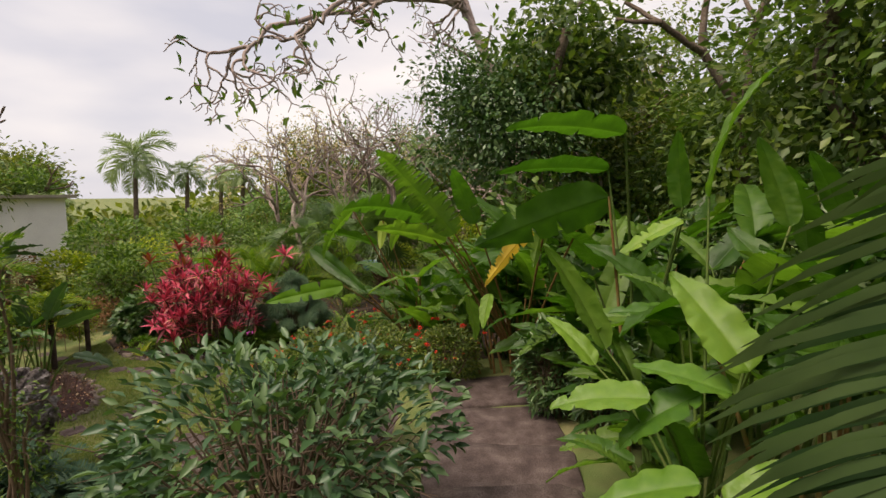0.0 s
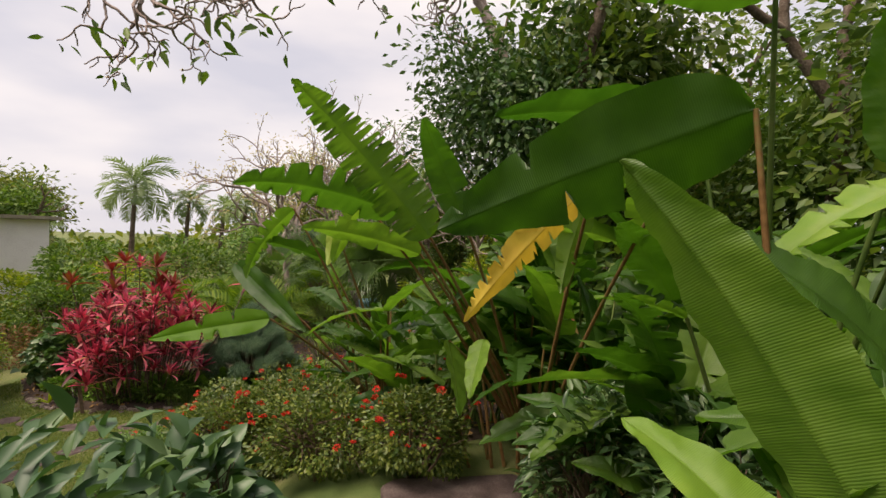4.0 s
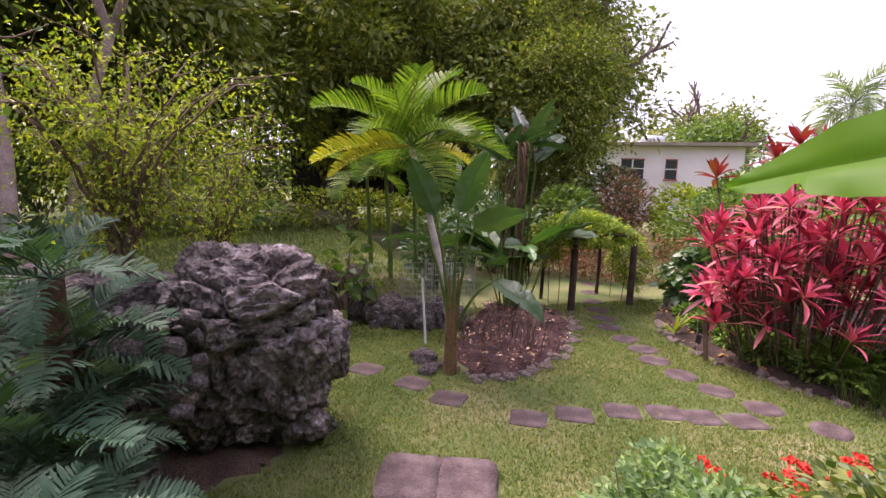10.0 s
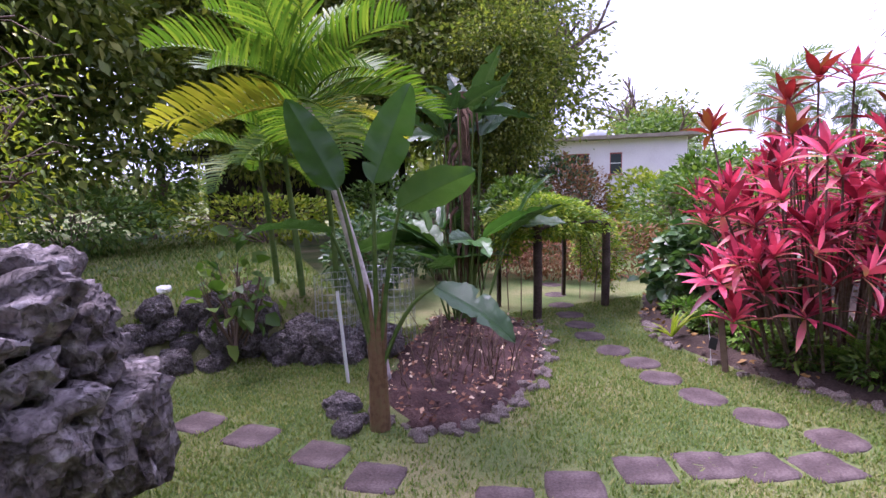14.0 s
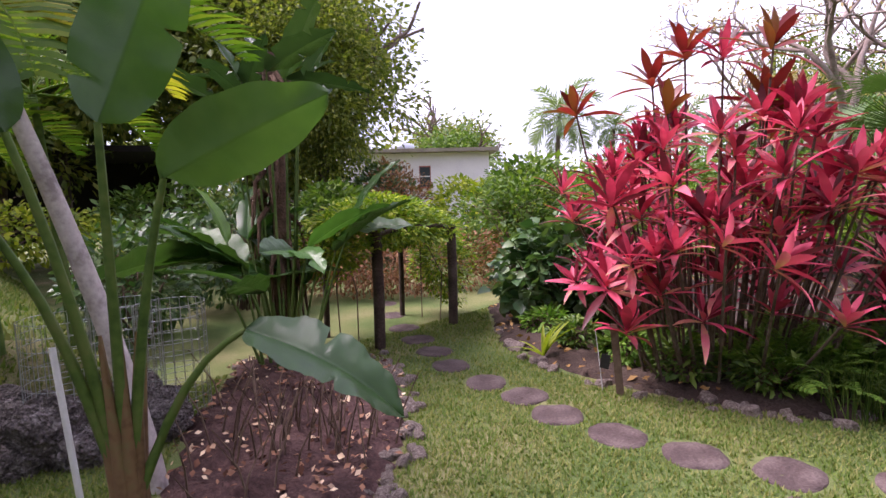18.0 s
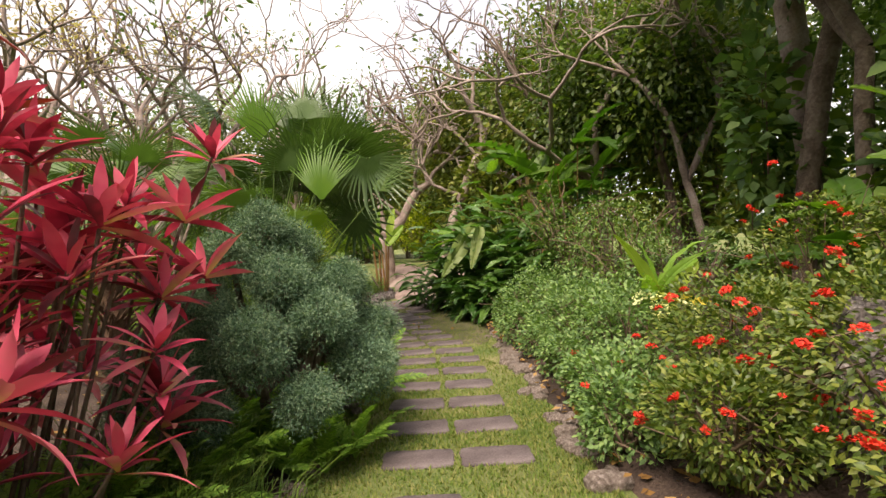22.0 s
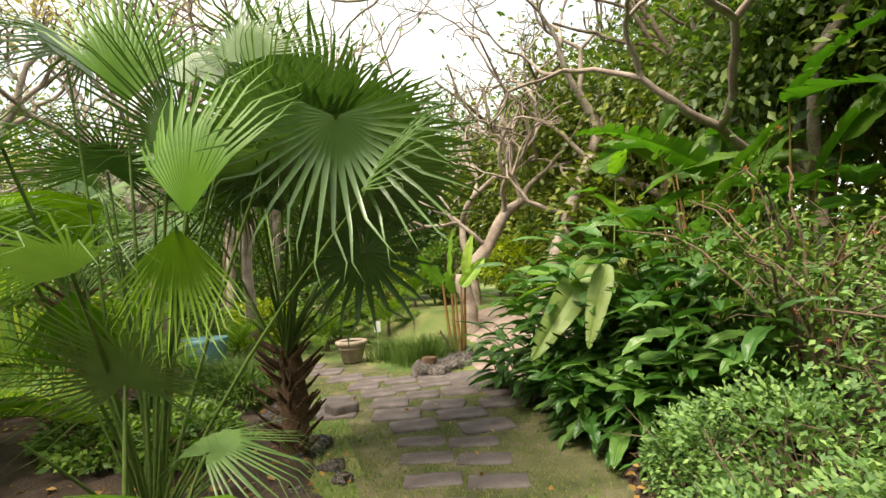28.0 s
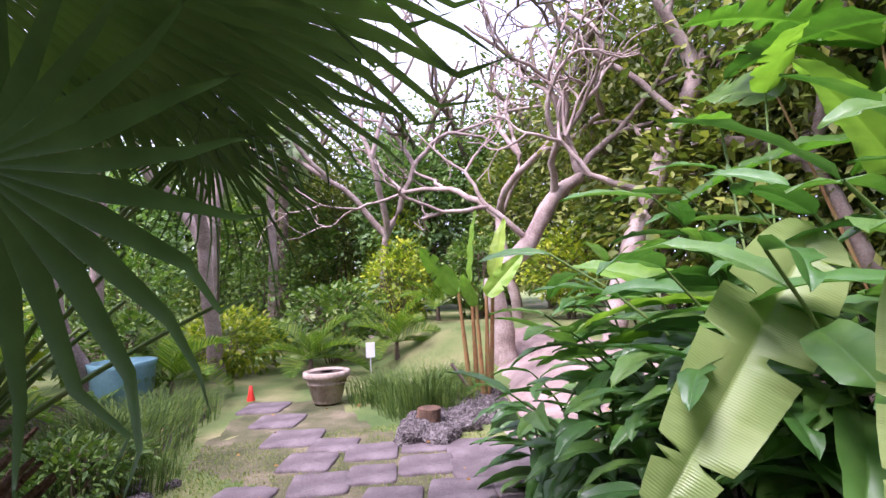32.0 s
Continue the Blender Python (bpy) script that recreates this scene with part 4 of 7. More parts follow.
# ---- mulch chips and litter ----
def litter(name, mat, outline, n, size, seed, label):
    r = np.random.default_rng(seed)
    o = np.array(outline)
    X, Y = r.uniform(*zip(o.min(0), o.max(0)), (n, 2)).T
    ins = np.zeros(n, bool)
    for (ax, ay), (bx, by) in zip(o, np.roll(o, -1, 0)):
        ins ^= ((ay > Y) != (by > Y)) & (X < (bx - ax) * (Y - ay) / (by - ay + 1e-12) + ax)
    X, Y = X[ins], Y[ins]
    P = np.stack([X, Y, G(X, Y) + r.uniform(0.06, 0.1, len(X))], 1)
    s = Soup()
    scatter(s, cheap_leaf(0.6), P, turns(r.uniform(0, 7, len(X)), r.normal(0, 0.35, len(X)), r.normal(0, 0.5, len(X))), size * r.uniform(0.4, 1.3, len(X)))
    return tagged(new(name, s.mesh(name, mat)), label, "litter", kind="stuff")


litter("leaf_litter", MULCH, [(-2.95, 2.9), (-3.9, 3.25), (-4.35, 3.55), (-4.55, 4.0), (-4.75, 4.2), (-5.1, 4.2), (-5.0, 2.4), (-3.4, 2.4)], 1500, 0.035, 77, "dead brown leaves and chips on the bare earth")
litter("mulch_chips", leafy("mulch_chip", [(0.04, 0.018, 0.016), (0.12, 0.06, 0.05), (0.26, 0.15, 0.125), (0.6, 0.5, 0.45)], 0.9, 0.1, 0.05), MULCHBED, 42000, 0.05, 3, "loose reddish bark chips and dry leaves")
litter("bed_litter", DRYLEAF, REDBED, 14000, 0.065, 4, "dry fallen leaves under the shrubs")
litter("palm_litter", DRYLEAF, [(-3.0, 11.6), (-1.9, 12.4), (-1.7, 13.6), (-1.9, 15.4), (-2.3, 17.6), (-2.3, 19.2), (-3.4, 20.4), (-7, 20), (-6.5, 14.1)], 12000, 0.07, 6, "dry fallen leaves under the fan palms")
litter("path_litter", DRYLEAF, [(-1.7, 12.0), (0.2, 12.2), (0.6, 15.6), (0.2, 17.0), (-0.8, 18.8), (-1.9, 18.8)], 700, 0.05, 7, "scattered dry leaves on the paving")
litter("flower_bed_litter", DRYLEAF, IXBED, 13000, 0.065, 5, "dry fallen leaves in the border")

# ---- stepping stones and pavers ----
steps = thing("stepping_stones", -5, 7, 0, "round and square stepping stones set in the lawn", "stepping stones", kind="structure")
SQ = [(-6.8, 4.2, 35), (-6.45, 4.58, 40), (-6.09, 4.9, 45), (-5.67, 5.27, 48), (-5.29, 5.5, 55), (-4.8, 6.02, 60), (-4.77, 6.42, 62), (-4.73, 6.85, 65), (-4.62, 7.19, 70), (-4.48, 7.44, 75), (-4.34, 7.74, 78)]
RD = [(-5.27, 7.92), (-5.67, 7.93), (-6.0, 8.04), (-6.36, 8.06), (-6.82, 8.16), (-7.2, 8.34), (-7.6, 8.5), (-8.05, 8.7), (-8.6, 9.0), (-9.2, 9.35), (-4.88, 7.98), (-4.49, 8.1), (-4.05, 8.3)]
for i, (x, y, a) in enumerate(SQ):
    part("stepping_stone", slab_mesh("stepping_stone", SLATE, 0.3, 0.27, 0.045, i), steps, pose(x + 5, y - 7, float(G(x, y)) - 0.036, 0, 0, a))
for i, (x, y) in enumerate(RD):
    part("stepping_stone", slab_mesh("round_stone", SLATE, 0.32, 0.29, 0.045, 30 + i, True), steps, pose(x + 5, y - 7, float(G(x, y)) - 0.036, 0, 0, i * 40))
pav = thing("paved_path", -2, 11, 0, "grey rectangular pavers set in grass in two rows", "path", kind="structure")
pv = [slab_mesh("paver_%d" % i, PAVER, 0.43, 0.24, 0.05, 60 + i) for i in range(4)]
LEFTP = np.array([(-3.2, 9.0), (-2.94, 9.5), (-2.7, 9.95), (-2.47, 10.4), (-2.24, 10.83), (-2.01, 11.25), (-1.8, 11.66), (-1.62, 12.06), (-1.48, 12.48), (-1.37, 12.9), (-1.28, 13.32), (-1.2, 13.75), (-1.12, 14.15)])
RIGHTP = LEFTP[1:] + [0.4, -0.24]
for i, (x, y) in enumerate(np.concatenate([LEFTP, RIGHTP])):
    part("paver", pv[i % 4], pav, pose(x + 2, y - 11, float(G(x, y)) - 0.034, 0, 0, -31 + r1.normal(0, 2) + (8 if y > 12 else 0)))
patio = thing("patio", -1, 16, 0, "uneven grey flagstones of the patio with moss in the joints", "paving", kind="structure")
FL = [(-1.16, 16.68, 0.42, 0.4), (-1.07, 16.18, 0.42, 0.4), (-1.05, 15.63, 0.44, 0.44), (-0.7, 16.24, 0.36, 0.36), (-0.62, 15.77, 0.4, 0.36), (-0.28, 16.3, 0.42, 0.4), (-0.16, 15.72, 0.44, 0.44), (-0.55, 15.2, 0.5, 0.4), (-1.1, 15.1, 0.52, 0.42), (-0.5, 14.75, 0.5, 0.36), (-1.05, 14.62, 0.46, 0.36), (-1.62, 16.05, 0.42, 0.5), (-2.05, 15.8, 0.6, 0.5), (-1.66, 15.5, 0.4, 0.4), (-1.3, 17.4, 0.5, 0.5), (-1.5, 18.1, 0.5, 0.5), (-1.7, 18.8, 0.5, 0.5), (0.25, 16.3, 0.7, 0.9), (0.35, 15.5, 0.6, 0.6), (-0.45, 14.25, 0.5, 0.36), (0.0, 14.95, 0.4, 0.4), (-0.65, 16.75, 0.44, 0.4), (-0.2, 16.75, 0.4, 0.34), (-0.95, 17.05, 0.4, 0.34)]
for i, (x, y, w, d) in enumerate(FL):
    part("flagstone", slab_mesh("flagstone", PAVER, w, d, 0.045, 90 + i), patio, pose(x + 1, y - 16, float(G(x, y)) - 0.016, 0, 0, r1.normal(-12, 6)))
stair = thing("stone_steps", 0, 4, 0, "brown cracked stone slabs stepping down the bank", "steps", kind="structure")
ST = [(0.4, -0.6, 1.2, 0.9, 0), (0.45, 0.45, 1.2, 0.9, 3), (0.5, 1.5, 1.2, 0.9, 4), (0.6, 2.5, 1.25, 0.95, -4), (0.6, 3.5, 1.3, 0.95, 5), (0.5, 4.45, 1.15, 0.8, 12), (-0.6, 3.85, 0.9, 0.75, 40), (-1.3, 4.2, 0.8, 0.75, 60), (-2.0, 4.45, 0.8, 0.7, 70), (-2.75, 4.75, 0.8, 0.65, 70), (-3.45, 5.0, 0.7, 0.5, 68), (-4.08, 5.24, 0.4, 0.5, 68), (-4.21, 4.9, 0.4, 0.5, 68)]
for i, (x, y, w, d, a) in enumerate(ST):
    part("slab", slab_mesh("step_slab", SLATE, w, d, 0.12, 130 + i, n=28), stair, pose(x, y - 4, float(G(x, y)) - 0.07, 0, 0, a))

# ---- turf blades ----
def turf(name, n, x0, x1, y0, y1, h, seed, label):
    r = np.random.default_rng(seed)
    X, Y = r.uniform(x0, x1, n), r.uniform(y0, y1, n)
    keep = np.ones(n, bool)
    for o in (np.array(MULCHBED), np.array(REDBED), np.array(IXBED), np.array(LEFTBED)):
        ins = np.zeros(n, bool)
        for (ax, ay), (bx, by) in zip(o, np.roll(o, -1, 0)):
            ins ^= ((ay > Y) != (by > Y)) & (X < (bx - ax) * (Y - ay) / (by - ay + 1e-12) + ax)
        keep &= ~ins
    for x, y in [(a[0], a[1]) for a in SQ] + RD:
        keep &= np.hypot(X - x, Y - y) > 0.17
    for x, y in np.concatenate([LEFTP, RIGHTP]):
        c, s_ = math.cos(radians(-33)), math.sin(radians(-33))
        keep &= ~((np.abs((X - x) * c + (Y - y) * s_) < 0.21) & (np.abs(-(X - x) * s_ + (Y - y) * c) < 0.115))
    for x, y, w, d in FL:
        keep &= ~((np.abs(X - x) < w * 0.5) & (np.abs(Y - y) < d * 0.5))
    for x, y, w, d, a in ST:
        keep &= np.hypot(X - x, Y - y) > 0.5 * (w + d) / 2
    worn = np.sin(X * 1.7 + 1) * np.sin(Y * 1.3) + r.normal(0, 0.5, n)
    keep &= worn > -0.75
    X, Y = X[keep], Y[keep]
    P = np.stack([X, Y, G(X, Y) + 0.001], 1)
    V = np.array([[-0.2, 0, 0], [0.2, 0, 0], [0, 1, 0.3]])
    s = Soup()
    scatter(s, (V, np.array([[0, 1, 2]])), P, turns(r.uniform(0, 7, len(X)), r.uniform(0.25, 1.0, len(X)), 0 * X), h * r.uniform(0.5, 1.3, len(X)))
    return tagged(new(name, s.mesh(name, GRASS)), label, "grass", kind="stuff")


turf("lawn_grass", 420000, -8, -1.2, 3.6, 11.5, 0.026, 3, "short mown grass blades of the lawn")
turf("path_grass", 70000, -3.2, 0.4, 11, 17.5, 0.024, 4, "short grass between the pavers")
turf("upper_lawn_grass", 40000, -15, -7.8, 0, 6.2, 0.06, 5, "grass of the raised lawn")


# ---- planting tools ----
def aim(base, tip, roll=0.0, stretch=1.0):
    """The pose of a unit leaf from its base to its tip."""
    b, t = Vector(base), Vector(tip)
    d = t - b
    yaw = math.atan2(-d.x, d.y)
    pit = math.atan2(d.z, math.hypot(d.x, d.y))
    k = d.length * stretch
    return Matrix.LocRotScale(b, (Matrix.Rotation(yaw, 3, "Z") @ Matrix.Rotation(pit, 3, "X") @ Matrix.Rotation(roll, 3, "Y")).to_quaternion(), (k, k, k))


HL = [paddle_leaf("blade", HELI, 1, 0.31, 0.35 + 0.12 * i, 0.3, (0, 2, 6, 1, 9)[i], i, n=54) for i in range(5)]
HLL = [paddle_leaf("light_blade", HELILIGHT, 1, 0.33, 0.4 + 0.15 * i, 0.3, (1, 4, 0)[i], 10 + i) for i in range(3)]
HLY = paddle_leaf("yellow_blade", HELIYELLOW, 1, 0.21, 0.3, 0.3, 12, 21, n=90)
SL = [paddle_leaf("strelitzia_blade", STREL, 1, 0.42, 0.25 + 0.15 * i, 0.35, i % 2, 30 + i, tip=0.75) for i in range(4)]
GL = [paddle_leaf("ginger_blade", GINGER, 1, 0.3, 0.5 + 0.15 * i, 0.35, i % 3, 40 + i, n=12, tip=0.7) for i in range(5)]
SLD = [paddle_leaf("dark_blade", STRELD, 1, 0.3, 0.3 + 0.2 * i, 0.35, 2 + i, 130 + i, tip=0.75) for i in range(3)]
HLW = [paddle_leaf("wide_blade", HELIWIDE, 1, 0.46, 0.3 + 0.2 * i, 0.3, i, 14 + i) for i in range(3)]
HLLN = [paddle_leaf("slim_blade", HELILIGHT, 1, 0.2, 0.5 + 0.3 * i, 0.3, i, 37 + i) for i in range(3)]
HLN = paddle_leaf("narrow_blade", HELITHIN, 1, 0.24, 0.3, 0.25, 4, 33, n=48)
HLP = paddle_leaf("low_blade", HELILIGHT, 1, 0.42, 0.2, 0.25, 0, 58)
HLN2 = paddle_leaf("stiff_blade", HELI, 1, 0.2, 0.08, 0.3, 0, 34)
CUT = paddle_leaf("cut_blade", HELI, 1, 0.3, 0.6, 0.2, 26, 55, n=120)


def stem_mesh(a, b, r0, r1, mat, sag=0.1, sides=6):
    a, b = np.array(a, float), np.array(b, float)
    t = np.linspace(0, 1, 7)[:, None]
    p = a + (b - a) * t
    p[:, 2] += sag * np.sin(math.pi * t[:, 0])
    s = Soup()
    tube(s, p, np.linspace(r0, r1, 7), sides)
    return s.mesh("stem", mat)


def paddle_plant(name, x, y, label, category, n, height, reach, leaves, L, seed, mat=STEMRED, r0=0.018, lean=0.25, explicit=(), low=0.35, lush=False, foot=(0.1, 0.1, 0)):
    """A clump of upright stems, each with long blades at its top."""
    r = np.random.default_rng(seed)
    z = float(G(x, y))
    p = thing(name, x, y, z, label, category)
    for i in range(n):
        a = r.uniform(0, 2 * math.pi)
        q = r.uniform(0.02, reach * 0.5)
        h = height * r.uniform(low, 1.0)
        base = (q * math.cos(a), q * math.sin(a), 0)
        out = lean * r.uniform(0.4, 1.4) * h
        top = (base[0] + out * math.cos(a), base[1] + out * math.sin(a), h)
        st = part("stem", stem_mesh(base, top, r0, r0 * 0.5, mat, 0.05), p)
        for k in range(r.integers(2, 4) if lush else r.integers(1, 3)):
            l = L * r.uniform(0.7, 1.15)
            b = a + r.normal(0, 0.9)
            e = r.uniform(-0.1, 1.1)
            tip = (top[0] + l * math.cos(b) * math.cos(e), top[1] + l * math.sin(b) * math.cos(e), top[2] + l * math.sin(e))
            part("leaf", leaves[r.integers(len(leaves))], p, aim(top, tip, r.normal(0, 0.5)))
    for me, b, t, roll in explicit:
        part("leaf", me, p, aim(Vector(b) - Vector((x, y, z)), Vector(t) - Vector((x, y, z)), roll))
        part("stem", stem_mesh(foot, Vector(b) - Vector((x, y, z)), r0, r0 * 0.5, mat, 0.12), p)
    return p


def fan_palm(name, x, y, label, heads, trunk=None, leaves=None, seed=0, stems=10, z0=None):
    """A fan palm: fibrous trunk, long bare stalks, each with a pleated fan. heads: hub, the way it faces, radius, roll, bright."""
    r = np.random.default_rng(seed)
    z = float(G(x, y)) if z0 is None else z0
    p = thing(name, x, y, z, label, "palm")
    top = (0, 0, 0.05)
    if trunk:
        h, rad = trunk
        s = Soup()
        t = np.linspace(0, 1, 14)
        tube(s, np.stack([0.05 * np.sin(t * 3), 0.03 * t, h * t], 1), rad * (1.15 - 0.35 * t + 0.06 * np.sin(t * 60)), 12)
        part("trunk", s.mesh("trunk", PALMBARK), p, label="shaggy brown fibrous trunk")
        s = Soup()
        for i in range(70):
            a, u = r.uniform(0, 6.3), r.uniform(0.05, 1)
            b = np.array([math.cos(a) * rad, math.sin(a) * rad, h * u])
            o = np.array([math.cos(a), math.sin(a), 0.9])
            tube(s, [b * [0.8, 0.8, 1], b + o * rad * 0.7, b + o * rad * r.uniform(1.1, 1.9)], [0.022, 0.016, 0.008], 4)
        part("fibre_sheath", s.mesh("fibre_sheath", PALMBARK), p)
        top = (0, 0, h * 0.9)
    for hub, way, R, roll, bright in heads:
        b = Vector(hub) - Vector((x, y, z))
        part("stalk", stem_mesh((top[0] + r.normal(0, 0.04), top[1] + r.normal(0, 0.04), top[2]), b, 0.013, 0.008, STEMGREEN, 0.12, 5), p)
        m = aim(b, b + Vector(way).normalized() * R, roll)
        part("fan", (FBR, FOV, FSP, FSHN, FLG)[(1, 2, 3, 4, 5).index(bright)][r.integers(2)] if bright else FDK[r.integers(3)], p, m)
    for i in range(stems):
        a, e = r.uniform(0, 6.3), r.uniform(0.5, 1.3)
        l = r.uniform(0.4, 1.0)
        part("stalk", stem_mesh(top, (top[0] + l * math.cos(a) * math.cos(e), top[1] + l * math.sin(a) * math.cos(e), top[2] + l * math.sin(e)), 0.012, 0.007, STEMGREEN, 0.03, 4), p)
    return p


FDK = [fan_leaf("fan", FAN, 1.0, 42, 0.27, 0.35 + 0.2 * i, 2.1, i) for i in range(3)]
FBR = [fan_leaf("bright_fan", FANBRIGHT, 1.0, 24, 0.42, 0.3 + 0.25 * i, 0.75, 5 + i, 0.45) for i in range(3)]
FOV = [fan_leaf("dense_fan", FAN, 1.0, 46, 0.62, 0.12 + 0.12 * i, 1.7, 15 + i, 0.1) for i in range(2)]
FSHN = [fan_leaf("sheen_fan", FANSHEEN, 1.0, 26, 0.32, 0.8 + 0.2 * i, 1.9, 24 + i) for i in range(2)]
FLG = [fan_leaf("long_fan", FANLONG, 1.0, 38, 0.28, 0.22 + 0.15 * i, 1.45, 28 + i, 0.35) for i in range(2)]
FSP = [fan_leaf("split_fan", FAN, 1.0, 24, 0.36, 0.3 + 0.2 * i, 2.85, 18 + i) for i in range(2)]
FRG = [frond("frond", FROND, 1, 30, 0.3, 0.9 + 0.2 * i, 0.5, 0.028, i) for i in range(3)]
FRY = frond("yellow_frond", FRONDY, 1, 24, 0.26, 0.7, 0.5, 0.034, 5)
FRD = [frond("dark_frond", FRONDDARK, 1, 36, 0.34, 0.8 + 0.3 * i, 0.25, 0.022, 6 + i) for i in range(3)]
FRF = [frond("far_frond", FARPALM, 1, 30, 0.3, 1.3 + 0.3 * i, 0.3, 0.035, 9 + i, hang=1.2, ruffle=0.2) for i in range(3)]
FRC = [frond("cycad_frond", CYCAD, 1, 24, 0.25, 0.9 + 0.25 * i, 0.35, 0.036, 12 + i, ruffle=0.1) for i in range(3)]
FERNF = frond("fern_frond", FERN, 1, 26, 0.13, 0.8, 0.1, 0.032, 16)


def feather_palm(name, x, y, label, h, n, L, meshes, seed, rad=0.06, mat=BARK, lean=(0, 0), e0=1.2, e1=-0.3, z=None):
    r = np.random.default_rng(seed)
    z = float(G(x, y)) if z is None else z
    p = thing(name, x, y, z, label, "palm")
    top = Vector((lean[0], lean[1], h))
    if h > 0.2:
        s = Soup()
        t = np.linspace(0, 1, 24)
        tube(s, np.stack([lean[0] * t ** 1.3, lean[1] * t ** 1.3, h * t], 1), rad * (1.2 - 0.4 * t + 0.05 * np.sin(t * 150)), 10)
        part("trunk", s.mesh("trunk", mat), p)
    for i in range(n):
        a = i * 2.4 + r.normal(0, 0.2)
        e = e0 + (e1 - e0) * (i / max(1, n - 1)) + r.normal(0, 0.08)
        l = L * r.uniform(0.85, 1.1)
        d = Vector((math.cos(a) * math.cos(e), math.sin(a) * math.cos(e), math.sin(e)))
        part("frond", meshes[r.integers(len(meshes))], p, aim(top, top + d * l, r.normal(0, 0.25)))
    return p


def shrub(name, x, y, label, mat, radii, N, size, seed, z=None, twig=TWIG, T=None, flowers=(), shell=0.45, stems=14, base=0.0, lumps=7):
    """A bush: twiggy stems, leaves, and flower heads on the outside."""
    r = np.random.default_rng(seed)
    z = float(G(x, y)) if z is None else z
    p = thing(name, x, y, z, label, "shrub")
    c = (0, 0, radii[2] * 0.95 + base)
    s = Soup()
    for i in range(stems):
        d = r.normal(size=3)
        d[2] = abs(d[2]) * 0.8 + 0.3
        d /= np.linalg.norm(d)
        e = np.array(c) * [1, 1, 0.8] + d * np.array(radii) * 0.8
        m = e * [0.45, 0.45, 0.5] + r.normal(0, 0.05, 3)
        tube(s, [(r.normal(0, 0.06), r.normal(0, 0.06), -0.02), m, e], [0.014, 0.01, 0.004], 4)
        for k in range(3):
            q = m + (e - m) * r.uniform(0.1, 0.8)
            tube(s, [q, q + r.normal(0, 0.25, 3) * np.array(radii) + [0, 0, 0.05]], [0.006, 0.002], 3)
    part("twig_frame", s.mesh("twig_frame", twig), p)
    part("foliage", cloud("foliage", mat, N, size, radii, T, seed, shell, lumps, center=c, floor=0.02), p)
    for me, count in flowers:
        for i in range(count):
            d = r.normal(size=3)
            d[2] = abs(d[2]) * 0.9 - 0.1
            d /= np.linalg.norm(d)
            q = np.array(c) + d * np.array(radii) * r.uniform(0.86, 1.05)
            part("flower", me, p, pose(*q, r.uniform(-30, 30), r.uniform(-30, 30), r.uniform(0, 360)) @ Matrix.Scale(r.uniform(0.4, 0.95), 4))
    return p


def flower_head(name, mat, R, n, seed):
    """A rounded head of small four-petalled flowers."""
    r = np.random.default_rng(seed)
    s = Soup()
    d = r.normal(size=(n, 3))
    d[:, 2] = np.abs(d[:, 2])
    d /= np.linalg.norm(d, axis=1)[:, None]
    for q in range(4):
        scatter(s, cheap_leaf(0.7), d * R * 0.75, turns(r.uniform(0, 6.3, n), r.uniform(-0.2, 1.0, n), r.uniform(-1, 1, n)), R * 0.45 * r.uniform(0.7, 1.2, n))
    return s.mesh(name, mat)


IX = [flower_head("ixora_head", IXORA, 0.042, 26, i) for i in range(3)]
PK = flower_head("pink_flower", PINK, 0.03, 7, 5)
YF = flower_head("yellow_flower", YELLOWP, 0.03, 7, 6)
OF = flower_head("orange_bract", ORANGE, 0.03, 9, 8)

# ---- the heliconia thicket by the steps ----
paddle_plant("heliconia", 0.95, 5.15, "tall heliconia clump with torn green blades and one yellow leaf", "heliconia", 12, 1.5, 0.9, HL, 0.9, 1, explicit=[
    (HLY, (1.12, 3.56, 3.18), (0.42, 3.31, 2.52), 1.3),
    (HLL[1], (1.5, 3.5, 3.25), (1.12, 3.5, 3.16), 0.6),
    (HLP, (0.36, 4.5, 2.16), (0.48, 4.66, 1.6), 0.3),
    (HL[3], (0.45, 4.31, 3.0), (0.15, 4.15, 3.66), 1.2),
    (CUT, (0.22, 4.41, 2.88), (-0.6, 4.17, 3.9), 1.2),
    (HL[4], (0.0, 4.56, 3.04), (-1.05, 4.22, 3.43), 0.9),
    (HL[1], (0.1, 4.9, 2.75), (-0.75, 4.7, 3.05), 0.8),
    (HL[2], (1.17, 3.9, 3.13), (0.98, 3.97, 2.58), 1.0),
    (HL[0], (0.9, 4.3, 2.0), (0.5, 4.1, 1.9), 0.3),
    (HLP, (0.6, 4.4, 2.2), (0.5, 4.2, 1.86), 0.2),
    (HLL[0], (-0.35, 4.82, 3.17), (-0.62, 4.85, 2.68), 0.7),
    (HL[1], (0.25, 4.92, 2.66), (-0.25, 5.02, 2.68), 0.5),
])
paddle_plant("heliconia", -0.35, 6.15, "heliconia with long arching green blades over the flowers", "heliconia", 8, 1.4, 0.6, HL, 0.8, 2, explicit=[
    (HLN2, (-1.84, 5.86, 2.58), (-0.98, 5.4, 2.02), 1.0),
    (HLN, (-1.3, 5.4, 2.12), (-2.25, 5.06, 1.99), -1.1),
    (HL[4], (-1.2, 5.68, 3.12), (-1.8, 5.66, 2.58), 0.5),
    (HL[1], (-0.9, 5.86, 2.62), (-1.63, 5.79, 2.94), 0.6),
    (HLL[2], (-0.76, 5.5, 2.98), (-0.8, 5.56, 2.6), 0.6),
])
